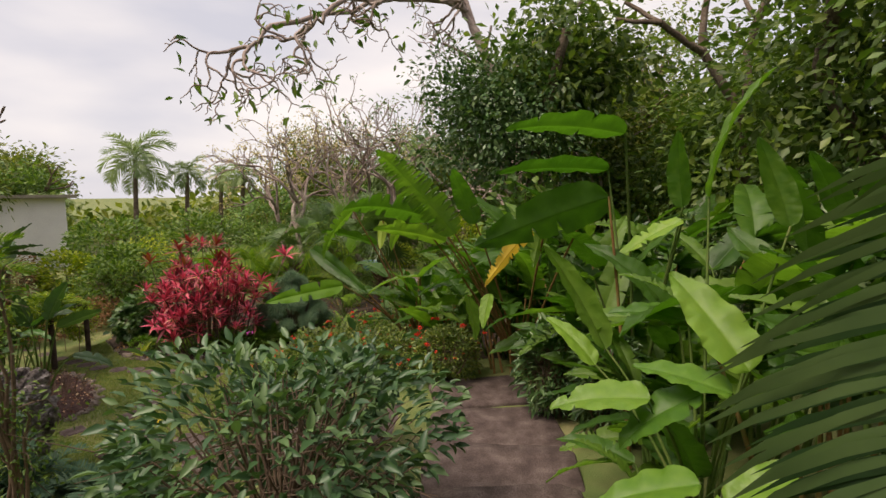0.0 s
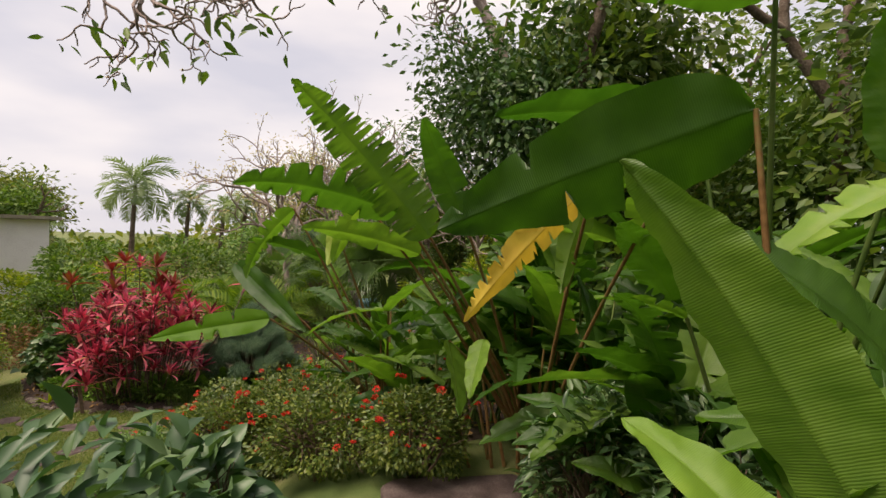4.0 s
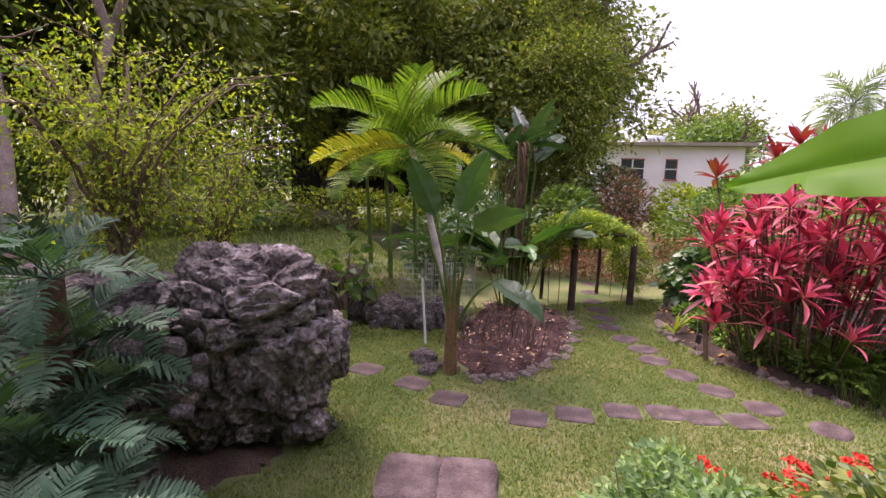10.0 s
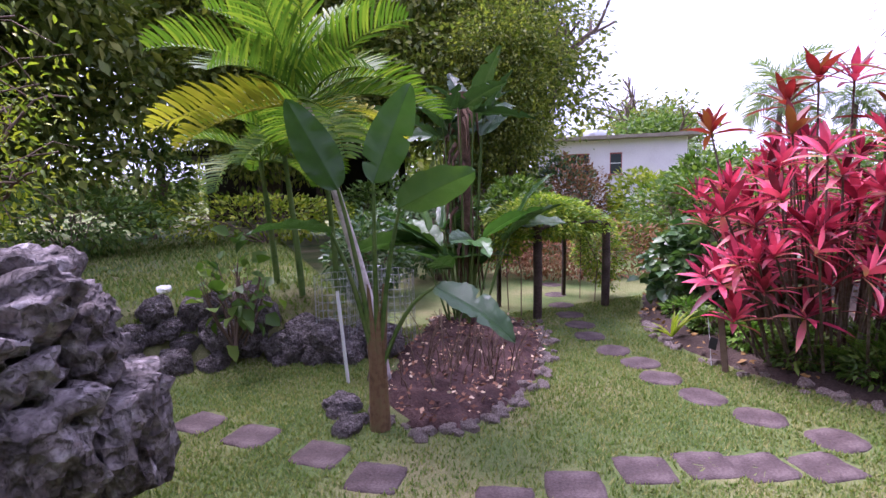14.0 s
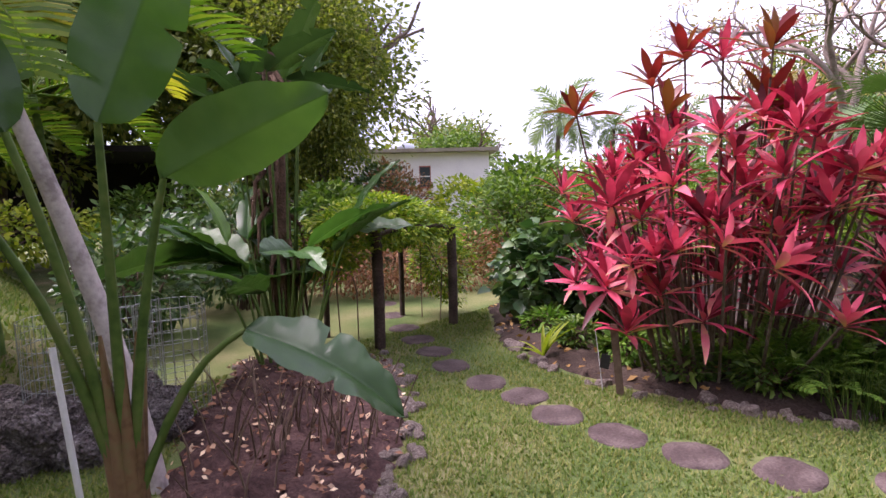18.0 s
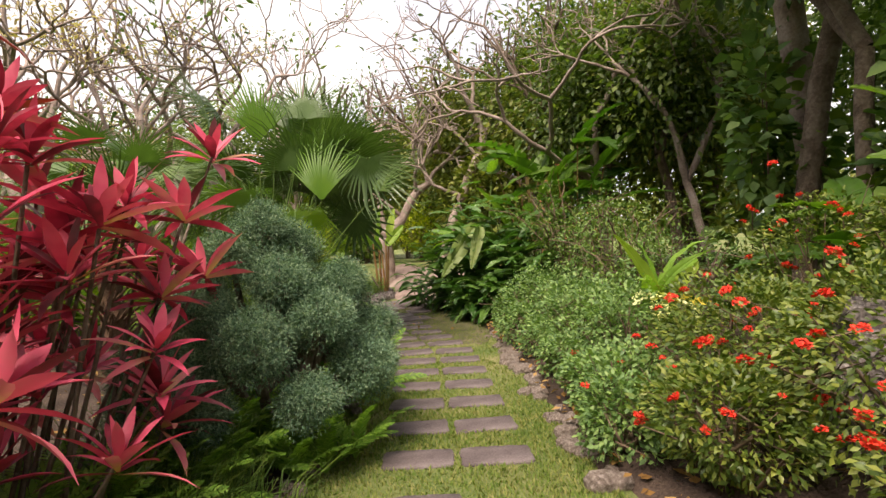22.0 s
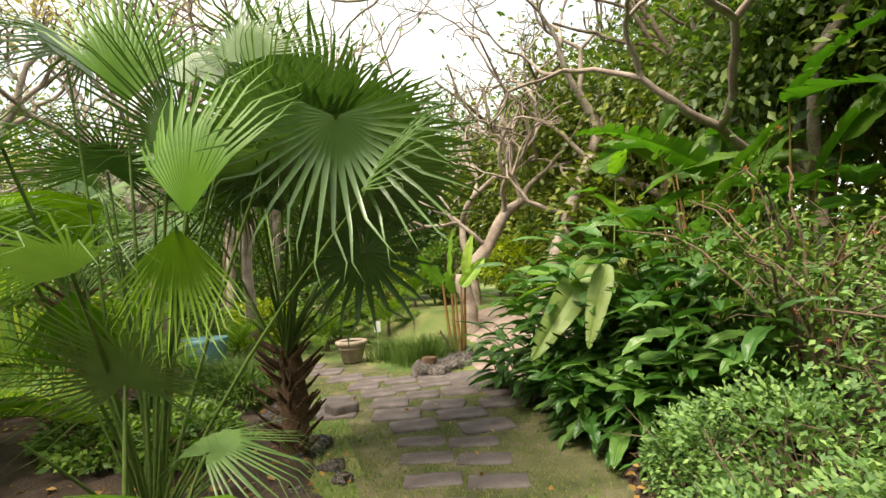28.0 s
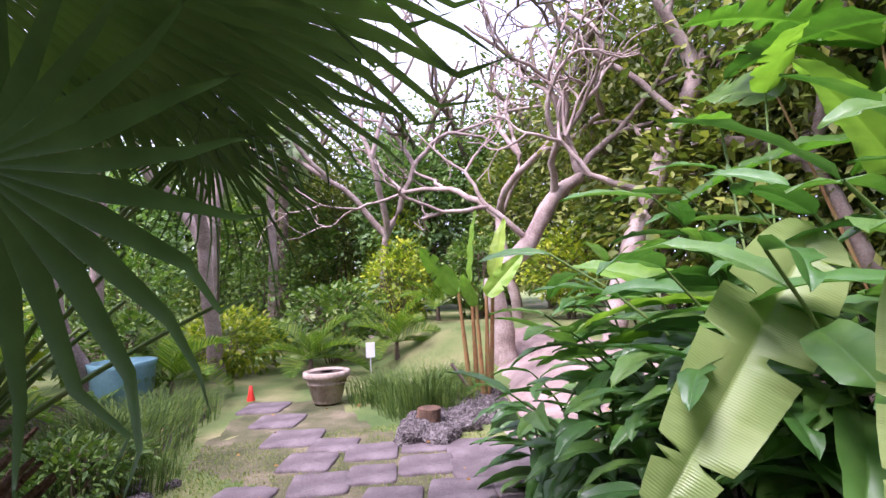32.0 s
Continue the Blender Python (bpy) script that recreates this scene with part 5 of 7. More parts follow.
for i, (x, y, n, h, L) in enumerate([(1.7, 4.6, 11, 1.7, 0.9), (2.1, 3.1, 10, 1.4, 0.8), (1.6, 5.9, 11, 1.9, 1.0), (2.5, 4.6, 11, 2.0, 1.0), (2.5, 2.4, 10, 2.0, 1.0), (0.6, 6.9, 10, 1.5, 0.9), (2.6, 6.8, 10, 2.2, 1.1), (0.95, 5.9, 12, 1.2, 0.8), (0.25, 5.75, 10, 1.0, 0.7), (1.95, 3.9, 10, 1.0, 0.7), (-0.6, 7.0, 9, 1.1, 0.75), (0.2, 7.9, 10, 1.3, 0.8), (1.2, 7.6, 10, 1.6, 0.9), (3.2, 3.4, 11, 1.8, 0.9), (3.3, 5.6, 11, 2.0, 1.0), (2.3, 1.3, 10, 1.3, 0.75), (3.1, 1.8, 10, 1.8, 0.9), (2.7, 3.8, 12, 1.1, 0.7), (2.0, 5.2, 12, 1.0, 0.7), (2.2, 0.5, 9, 1.2, 0.7), (1.7, 2.1, 9, 0.8, 0.6)]):
    paddle_plant("heliconia", x, y, "tall green heliconia with broad paddle blades", "heliconia", n, h, 0.9, HL, L, 60 + i, (STEMRED, STEMGREEN, STEMGREEN)[i % 3], lush=True)
paddle_plant("heliconia", 1.5, 1.3, "heliconia with broad glossy leaves beside the steps", "heliconia", 5, 0.7, 0.5, HL, 0.6, 70, STEMGREEN, 0.012, explicit=[
    (HLW[0], (1.45, 0.75, 2.6), (1.24, 1.02, 3.0), -0.5), (HLW[1], (1.11, 0.9, 2.42), (0.67, 1.07, 2.38), -0.3), (HLW[2], (1.3, 0.83, 2.47), (0.9, 0.9, 2.26), -0.3), (HLW[0], (1.39, 0.76, 2.5), (1.06, 1.0, 2.58), -0.2),
    (HLW[1], (1.56, 1.57, 2.6), (1.17, 1.78, 2.68), -0.3), (HLW[2], (1.83, 1.35, 2.5), (1.54, 1.58, 2.58), -0.4), (HLL[2], (1.08, 1.7, 2.3), (0.84, 1.86, 2.62), -0.5), (HL[0], (1.14, 1.7, 2.4), (0.87, 1.93, 3.04), 1.2),
    (HLL[2], (1.66, 1.6, 3.3), (1.65, 1.4, 4.0), 1.2), (HL[0], (1.97, 1.37, 3.15), (1.84, 1.43, 3.62), 1.1), (HLW[0], (1.2, 0.6, 2.2), (0.8, 0.75, 2.05), -0.2), (HLW[1], (1.5, 0.5, 2.3), (1.2, 0.6, 2.12), -0.4)])
paddle_plant("heliconia", 1.9, 3.5, "heliconia with long blades that catch the light", "heliconia", 5, 1.4, 0.5, HL, 0.7, 72, STEMGREEN, lush=True, explicit=[
    (HL[1], (1.6, 2.9, 3.8), (0.62, 2.8, 3.98), 0.5), (HL[0], (1.74, 3.85, 3.55), (0.6, 3.67, 3.66), 0.4), (HLL[1], (1.99, 2.69, 3.11), (1.42, 2.69, 2.87), -0.3), (HL[0], (2.12, 3.0, 3.2), (2.0, 2.95, 3.83), 1.2), (HL[2], (1.49, 3.31, 2.54), (1.14, 3.39, 2.69), 0.5)])
paddle_plant("heliconia", 1.55, 2.6, "heliconia with one huge blade hanging over the path", "heliconia", 0, 1.0, 0.3, HL, 0.8, 71, explicit=[
    (paddle_leaf("broad_blade", HELI, 1, 0.36, 0.25, 0.2, 2, 77, n=40), (1.4, 2.62, 3.3), (0.4, 2.98, 2.94), 1.15)])
for i, (x, y, rx, ry, rz) in enumerate([(4.3, 0.5, 0.9, 1.2, 1.2), (4.3, 2.6, 0.9, 1.2, 1.3), (4.4, 4.8, 0.9, 1.2, 1.4), (4.2, 7.0, 0.9, 1.2, 1.4), (3.4, 8.4, 0.9, 0.8, 1.2), (3.4, -0.8, 1.0, 0.9, 1.2)]):
    shrub("mixed_thicket", x, y, "dark undergrowth behind the heliconia", SHRUBD, (rx, ry, rz), 2600, 0.16, 600 + i, T=cheap_leaf(0.5))

# ---- palm frond and trailing shrub at the start ----
fp = feather_palm("feather_palm", 2.1, -0.35, "dark feathery palm with a frond hanging beside the steps", 2.2, 4, 1.3, FRD, 5, 0.05, e0=1.3, e1=0.9)
for b_, t_, k_ in (((1.58, -0.25, 3.75), (1.2, 0.1, 2.3), 0), ((1.78, -0.1, 3.6), (1.45, 0.35, 2.3), 1)):
    part("frond", FRD[k_], fp, aim(Vector(b_) - Vector((2.1, -0.35, float(G(2.1, -0.35)))), Vector(t_) - Vector((2.1, -0.35, float(G(2.1, -0.35)))), 0.9))
shrub("trailing_shrub", -0.85, 1.65, "sprawling shrub with grey-green leaves and bare brown twigs", TRAIL, (1.2, 1.0, 0.75), 3200, 0.12, 8, flowers=[(PK, 5), (YF, 2)], stems=60, shell=0.6)
shrub("trailing_shrub", -1.2, 2.9, "sprawling shrub with grey-green leaves", TRAIL, (0.7, 0.6, 0.6), 1500, 0.12, 9, flowers=[(PK, 3)], stems=30)
shrub("trailing_shrub", -0.75, 3.15, "glossy dark-leaved shoots above the flower bed", TRAIL, (0.5, 0.4, 0.45), 420, 0.15, 11, z=1.15, T=small_leaf(0.7, 0.18), stems=24)
shrub("dark_shrub", 1.3, 3.9, "dark low serrated shrub under the heliconia", SHRUBD, (0.5, 0.42, 0.6), 2200, 0.11, 10, T=small_leaf(0.3, 0.1), stems=30)
shrub("dark_shrub", 1.65, 3.3, "dark low serrated shrub under the heliconia", SHRUBD, (0.4, 0.42, 0.62), 1800, 0.11, 12, T=small_leaf(0.3, 0.1), stems=30)

# ---- ixora hedge ----
SMALL = cheap_leaf(0.5)
for i, (x, y, rx, ry, rz, n) in enumerate([(-1.75, 5.65, 0.62, 0.5, 0.58, 4600), (-2.2, 6.15, 0.5, 0.45, 0.48, 3200), (-1.25, 5.75, 0.6, 0.5, 0.5, 3600), (-0.7, 5.2, 0.75, 0.55, 0.4, 3200), (0.1, 4.9, 0.5, 0.45, 0.42, 2600), (-1.1, 6.4, 0.9, 0.7, 0.5, 3000), (-2.2, 6.9, 0.55, 0.7, 0.42, 2600), (-1.5, 7.6, 0.75, 0.75, 0.55, 4200), (-1.05, 8.5, 0.8, 0.7, 0.55, 4200), (-2.0, 8.15, 0.4, 0.45, 0.38, 1800), (-0.5, 7.6, 0.8, 0.7, 0.8, 3400), (0.1, 8.6, 0.7, 0.7, 0.9, 2600)]):
    shrub("ixora_bush", x, y, "small-leaved ixora bush with red flower heads", IXLEAF, (rx, ry, rz), int(n * 2.4), 0.046, 100 + i, T=SMALL, flowers=[(IX[i % 3], 14), (IX[(i + 1) % 3], 10)], stems=20)
for i, (x, y, rx, ry, rz, n) in enumerate([(-2.7, 5.6, 0.45, 0.38, 0.46, 5600), (-2.35, 5.35, 0.36, 0.3, 0.5, 4200), (-1.72, 8.9, 0.4, 0.4, 0.33, 1700), (-1.1, 9.5, 0.55, 0.55, 0.5, 3000), (-0.75, 10.2, 0.5, 0.55, 0.5, 2600), (-0.45, 10.8, 0.45, 0.5, 0.45, 2200), (-2.0, 8.75, 0.3, 0.35, 0.26, 1300), (-1.55, 9.35, 0.32, 0.38, 0.28, 1500), (-1.15, 10.05, 0.3, 0.38, 0.26, 1400), (-0.8, 10.7, 0.3, 0.36, 0.26, 1300), (-0.5, 11.35, 0.34, 0.4, 0.3, 1500), (-0.08, 12.1, 0.36, 0.45, 0.34, 1700), (-0.1, 11.5, 0.5, 0.6, 0.5, 2600), (0.2, 9.9, 0.8, 0.8, 0.8, 1500), (0.5, 11.0, 0.7, 0.7, 1.0, 1200)]):
    shrub("blue_green_shrub", x, y, "soft blue-green shrub with small round leaves", SHRUBB, (rx, ry, rz), int(n * 2.0), 0.045, 120 + i, T=SMALL, stems=16, flowers=[(IX[i % 3], 2)] if y < 9.4 else ())

# ---- cordyline clump ----
CR = [strap_rosette("rosette", CORDY, 0.32, 16, 0.056, i, 0.42) for i in range(5)]
CT = [strap_rosette("dark_rosette", CORDYTOP, 0.36, 12, 0.08, 7 + i, 0.4) for i in range(2)]


def cordyline(x, y, n, spread, height, seed, extra=()):
    r = np.random.default_rng(seed)
    p = thing("cordyline", x, y, 0, "bushy red and pink cordyline with strap leaves", "cordyline")
    heads = []
    for i in range(n):
        a = r.uniform(0, 2 * math.pi)
        q = spread * math.sqrt(r.random())
        h = height * (1 - 0.34 * (q / spread) ** 2) * r.uniform(0.2, 1.0) ** 0.75
        heads.append((q * math.cos(a), q * math.sin(a), max(0.22, h), r.uniform(0.75, 1.15), h > height * 0.86 and r.random() < 0.75))
    heads += [(hx - x, hy - y, hz, k, d) for hx, hy, hz, k, d in extra]
    for hx, hy, hz, k, d in heads:
        part("cane", stem_mesh((hx * r.uniform(0.4, 0.75), hy * r.uniform(0.4, 0.75), 0), (hx, hy, hz), 0.012, 0.008, BARK, r.uniform(-0.08, 0.1), 5), p)
        part("leaf_rosette", (CT if d else CR)[r.integers(2 if d else 5)], p, pose(hx, hy, hz, r.normal(0, 16) - hy / spread * 18, r.normal(0, 16) + hx / spread * 18, r.uniform(0, 360)) @ Matrix.Scale(k, 4))
    return p


cordyline(-5.25, 9.45, 122, 1.06, 2.12, 5, [(-5.46, 9.3, 2.36, 1.0, True), (-6.15, 8.95, 2.0, 0.9, True), (-3.84, 10.5, 1.95, 1.15, False), (-6.3, 9.0, 1.4, 0.9, False), (-4.1, 9.6, 1.5, 0.95, False), (-5.2, 9.3, 2.3, 0.95, False), (-5.7, 9.3, 2.2, 1.0, True), (-4.9, 9.3, 2.3, 1.0, True), (-4.0, 9.9, 1.2, 0.9, False), (-5.1, 8.75, 0.55, 0.9, False), (-5.5, 8.8, 0.8, 0.95, False)])

# ---- juniper ----
def juniper(x, y, lobes, seed):
    r = np.random.default_rng(seed)
    p = thing("juniper", x, y, 0, "blue-green juniper bush with dense feathery sprays", "juniper")
    s = Soup()
    for cx, cy, cz, rr in lobes:
        tube(s, [(0, 0, 0), (cx * 0.5, cy * 0.5, cz * 0.45), (cx, cy, cz)], [0.05, 0.035, 0.015], 6)
        for k in range(10):
            d = r.normal(size=3)
            d /= np.linalg.norm(d)
            tube(s, [(cx, cy, cz), np.array([cx, cy, cz]) + d * rr * 0.8], [0.01, 0.003], 3)
    part("limb_frame", s.mesh("limb_frame", BARK), p)
    needle = (np.array([[0, 0, 0], [-0.1, 0.5, 0.03], [0.1, 0.5, -0.03], [0, 1, 0.05]]), np.array([[0, 2, 1], [1, 2, 3]]))
    for i, (cx, cy, cz, rr) in enumerate(lobes):
        d = r.normal(size=(int(150 * (rr / 0.2) ** 2), 3))
        d[:, 2] = d[:, 2] * 0.8 + 0.35
        d /= np.linalg.norm(d, axis=1)[:, None]
        tips = d * rr * r.uniform(0.82, 1.06, (len(d), 1)) * 0.92
        tips = np.concatenate([tips, tips * 0.86 + r.normal(0, 0.008, tips.shape), tips * 0.72 + r.normal(0, 0.012, tips.shape)])
        part("spray", clumps("spray", JUNI, tips, 44, 0.045, 0.021, needle, seed + i, 1.0), p, pose(cx, cy, cz))
    return p


jr = np.random.default_rng(77)
lobes = [(-0.02, 0.0, 1.42, 0.19), (0.17, 0.05, 1.3, 0.18), (-0.22, -0.05, 1.26, 0.2), (0.02, -0.25, 1.1, 0.2), (-0.42, -0.1, 0.95, 0.21), (0.45, -0.1, 1.02, 0.2), (0.2, -0.42, 0.86, 0.2), (-0.2, -0.5, 0.78, 0.21), (0.62, -0.15, 0.72, 0.2), (-0.68, -0.15, 0.66, 0.21), (0.45, -0.45, 0.55, 0.2), (0.05, -0.62, 0.45, 0.17), (-0.5, -0.45, 0.45, 0.2), (0.72, 0.1, 0.45, 0.19), (-0.75, 0.15, 0.4, 0.19)]
for k in range(18):
    a, u = jr.uniform(0.2, 2.9), jr.random()
    q = (0.75 - 0.38 * u) * jr.uniform(0.4, 1.0)
    lobes.append((q * math.cos(a), q * 0.85 * math.sin(a), 0.25 + 1.0 * u, jr.uniform(0.13, 0.18)))
juniper(-3.6, 10.2, lobes, 200)


# ---- ferns along the red bed ----
def fern(x, y, n, L, seed, mesh=FERNF, label="green sword fern at the edge of the bed"):
    r = np.random.default_rng(seed)
    p = thing("fern", x, y, float(G(x, y)) + 0.03, label, "fern", group="ferns")
    for i in range(n):
        a, e = i * 2.4 + r.normal(0, 0.2), r.uniform(0.5, 1.35)
        d = Vector((math.cos(a) * math.cos(e), math.sin(a) * math.cos(e), math.sin(e)))
        part("frond", mesh, p, aim((0, 0, 0), d * L * r.uniform(0.7, 1.15), r.normal(0, 0.3)))


r2 = np.random.default_rng(31)
for i in range(26):
    u = r2.random()
    fern(-4.9 + 2.1 * u + r2.normal(0, 0.1), 9.2 + 1.65 * u ** 1.3 + abs(r2.normal(0, 0.14)), 13, 0.56, 300 + i)
for i in range(9):
    fern(-4.0 + r2.uniform(-0.7, 0.9), 9.6 + r2.uniform(0, 0.5), 10, 0.45, 340 + i)

# ---- shrubs between arch and cordyline ----
BROAD = small_leaf(0.9, 0.18)
shrub("broadleaf_shrub", -7.0, 9.95, "dark broad-leaved shrub beside the arch", SHRUBD, (0.75, 0.7, 0.62), 1500, 0.15, 150, T=BROAD)
shrub("broadleaf_shrub", -6.3, 10.0, "dark broad-leaved shrub behind the red bed", SHRUBD, (0.6, 0.5, 0.45), 1200, 0.12, 151, T=BROAD)
shrub("green_shrub", -8.9, 11.9, "rounded green shrub with yellowish tips", SHRUBM, (1.2, 1.1, 1.0), 3600, 0.11, 152)
shrub("green_shrub", -7.2, 11.9, "rounded green shrub behind the broadleaf shrubs", SHRUBM, (1.2, 1.0, 0.95), 3200, 0.11, 153)
shrub("yellow_shrub", -10.2, 15.2, "yellow-green shrub before the house", SHRUBY, (1.3, 1.2, 1.1), 2600, 0.14, 154)
shrub("dry_shrub", -12.4, 12.3, "brown twiggy dry shrub", HEDGE, (0.9, 0.9, 1.15), 2600, 0.1, 155, stems=40)
fern(-6.35, 8.78, 9, 0.34, 390, paddle_leaf("strap", SHRUBY, 1, 0.12, 0.7, 0.3, 0, 91, n=8), "small clump of yellow-green strap leaves")
for i, (x, y) in enumerate([(-6.25, 9.15), (-5.75, 9.05), (-5.3, 9.0), (-6.7, 9.4), (-4.8, 9.1), (-5.5, 9.3)]):
    shrub("ground_cover", x, y, "low green ground cover under the red shrub", (SHRUBM, FERN)[i % 2], (0.3, 0.22, 0.16), 700, 0.08, 156 + 20 * i)
st = thing("plant_stake", -5.53, 8.48, 0, "pale wooden plant stake with a small black label", "stake")
part("stick", box_mesh("stick", TWIG, -0.025, 0.025, -0.006, 0.006, 0, 0.5, 0.002), st, pose(0, 0, 0, 4, -5, 20))
part("label", box_mesh("label", BLACK, -0.16, -0.1, -0.01, -0.004, 0.16, 0.26, 0.002), st, pose(0, 0, 0, 0, 8, 20))
part("wire", stem_mesh((-0.13, 0, 0), (-0.2, 0.02, 0.42), 0.004, 0.003, PVC, 0.02, 4), st)

# ---- strelitzia clump at the tip of the mulch bed ----
bird = paddle_plant("bird_of_paradise", -5.83, 5.68, "tall bird-of-paradise clump with large paddle leaves", "bird of paradise", 0, 1, 0.2, SL, 0.8, 400, STEMGREEN, 0.02, foot=(0, 0, 0.35), explicit=[
    (SL[0], (-5.72, 5.46, 1.56), (-5.71, 5.2, 2.06), 1.35), (SL[1], (-5.64, 5.65, 1.59), (-5.52, 5.85, 2.14), -1.25), (SL[0], (-5.63, 5.8, 1.44), (-5.16, 6.09, 1.67), -0.9),
    (SL[2], (-5.79, 5.42, 1.3), (-5.67, 4.95, 1.44), 0.3), (SL[3], (-5.6, 6.0, 0.95), (-5.12, 6.33, 0.8), 0.3)])
s = Soup()
for i in range(9):
    a = i * 0.7
    tube(s, [(0.035 * math.cos(a), 0.035 * math.sin(a), 0), (0.03 * math.cos(a), 0.03 * math.sin(a), 0.45), (0.07 * math.cos(a), 0.08 * math.sin(a), 0.95)], [0.036, 0.028, 0.006], 7)
part("sheath", s.mesh("sheath", solid("brown_sheath", [(0.09, 0.05, 0.025), (0.2, 0.12, 0.06), (0.17, 0.15, 0.06)], 0.8, 4, 30, 0.5)), bird, label="brown sheathing stalks")
# yellow-green palm with a pale ringed trunk
gp = feather_palm("golden_palm", -6.62, 5.95, "yellow-green feather palm with a pale ringed trunk", 2.2, 14, 1.05, FRG, 22, 0.04, WHITETRUNK, (-0.1, -0.5), 1.35, 0.0)
for dx, dy, dz in ((-0.1, -1.05, 0.05), (0.1, -0.95, -0.12), (-0.3, 0.95, 0.0)):
    part("frond", FRY, gp, aim((-0.1, -0.5, 2.2), (-0.1 + dx, -0.5 + dy, 2.2 + dz), 0.4))
for i, (x, y, h) in enumerate([(-8.0, 5.5, 1.5), (-8.2, 5.9, 1.7), (-8.45, 5.3, 1.3)]):
    feather_palm("clump_palm", x, y, "slender green stem of a clumping palm", h, 7, 0.8, FRG, 30 + i, 0.028, STEMGREEN, (0.1 * i, -0.1), 1.1, 0.0)
# tall traveller-like plant and its young clump behind the bed
trav = paddle_plant("traveller_palm", -8.15, 7.4, "tall bird-of-paradise tree with a dark shaggy stem", "bird of paradise", 15, 2.4, 0.25, SLD, 0.8, 410, STEMGREEN, 0.016, 0.1, low=0.86)
s = Soup()
tube(s, [(0, 0, 0), (0.05, 0.02, 1.2), (0.02, 0.0, 2.6)], [0.09, 0.075, 0.06], 12)
for i in range(40):
    a, u = r2.uniform(0, 6.3), r2.uniform(0.7, 2.6)
    b = np.array([0.1 * math.cos(a), 0.1 * math.sin(a), u])
    tube(s, [b, b + [0.1 * math.cos(a), 0.1 * math.sin(a), -0.1], b + [0.13 * math.cos(a), 0.13 * math.sin(a), -0.4]], [0.03, 0.02, 0.006], 4)
part("trunk", s.mesh("trunk", PALMBARK), trav, label="shaggy dark stem hung with dead leaf stalks")
paddle_plant("young_bird_of_paradise", -7.75, 7.2, "young bird-of-paradise with glossy leaves", "bird of paradise", 18, 1.15, 0.4, SL + GL[:2], 0.75, 411, STEMGREEN, 0.014, 0.3)
# papaya-like shrub by the rock wall, bare twigs in the mulch bed
shrub("lobed_shrub", -7.55, 4.85, "green shrub with large drooping lobed leaves", SHRUBM, (0.35, 0.4, 0.5), 90, 0.16, 160, z=0.2, T=small_leaf(0.8, 0.2), stems=14)
twigs = thing("bare_twigs", -6.45, 6.5, 0.03, "dry brown twigs standing in the mulch", "twigs")
for i in range(70):
    a, l = r2.uniform(0, 6.3), r2.uniform(0.2, 0.5)
    b = np.array([r2.normal(0, 0.28), r2.normal(0, 0.28), 0.0])
    s = Soup()
    tube(s, [b, b + [l * 0.15 * math.cos(a), l * 0.1 * math.sin(a), l * 0.5], b + [l * 0.4 * math.cos(a), l * 0.4 * math.sin(a), l]], [0.006, 0.005, 0.003], 4)
    part("twig", s.mesh("twig", TWIG), twigs)
s = Soup()
tube(s, [(0, 0, 0), (-0.06, -0.04, 0.75)], 0.014, 8)
solo("white_stake", s.mesh("white_stake", WHITEPAINT), "thin white garden stake leaning in the lawn", "stake", pose(-6.7, 5.66, 0))
# wire mesh cages by the rock wall
for i, (x, y) in enumerate([(-7.5, 5.75), (-7.45, 6.3), (-7.7, 6.1)]):
    c = thing("wire_cage", x, y, 0.0 + float(G(x, y)) * 0.5, "round cage of galvanised wire mesh", "cage", group="wire cages")
    s = Soup()
    tube(s, [(0.2, 0, 0), (0.2, 0, 0.75)], 0.0022, 3)
    wire = s.mesh("upright_wire", STEEL)
    for a in range(22):
        part("upright_wire", wire, c, pose(0, 0, 0, 0, 0, a * 360 / 22))
    s = Soup()
    th = np.linspace(0, 2 * math.pi, 25)
    tube(s, np.stack([0.2 * np.cos(th), 0.2 * np.sin(th), 0 * th], 1), 0.0022, 3)
    ring = s.mesh("ring_wire", STEEL)
    for h in np.linspace(0.02, 0.75, 11):
        part("ring_wire", ring, c, pose(0, 0, h))

# ---- left side: cycads, tall airy shrub, trunks ----
for i, (x, y, n, L, z) in enumerate([(-4.25, 2.75, 15, 1.0, 0.4), (-3.92, 3.12, 14, 0.62, 0.5), (-4.2, 3.3, 12, 0.4, 0.75), (-4.3, 3.05, 9, 0.5, 1.35), (-3.85, 3.3, 12, 0.42, 0.22), (-4.4, 3.1, 13, 0.6, 0.95), (-3.55, 3.3, 13, 0.6, 0.3), (-3.2, 3.25, 14, 0.62, 0.4), (-4.9, 1.7, 13, 1.1, 0.5), (-6.4, 2.0, 12, 0.9, 0.5), (-7.8, 1.6, 12, 1.0, 0.6), (-2.9, 3.45, 13, 0.7, 0.35), (-5.6, 1.6, 12, 1.2, 0.6)]):
    feather_palm("cycad", x, y, "blue-green cycad with arching feathery leaves", max(0.1, z), n, L, FRC, 500 + i, 0.07, PALMBARK, z=float(G(x, y)), e0=1.2, e1=-0.05)
shrub("broadleaf_shrub", -2.9, 3.5, "low bright broad-leaved plant at the path", SHRUBM, (0.35, 0.35, 0.22), 260, 0.16, 161, T=BROAD)


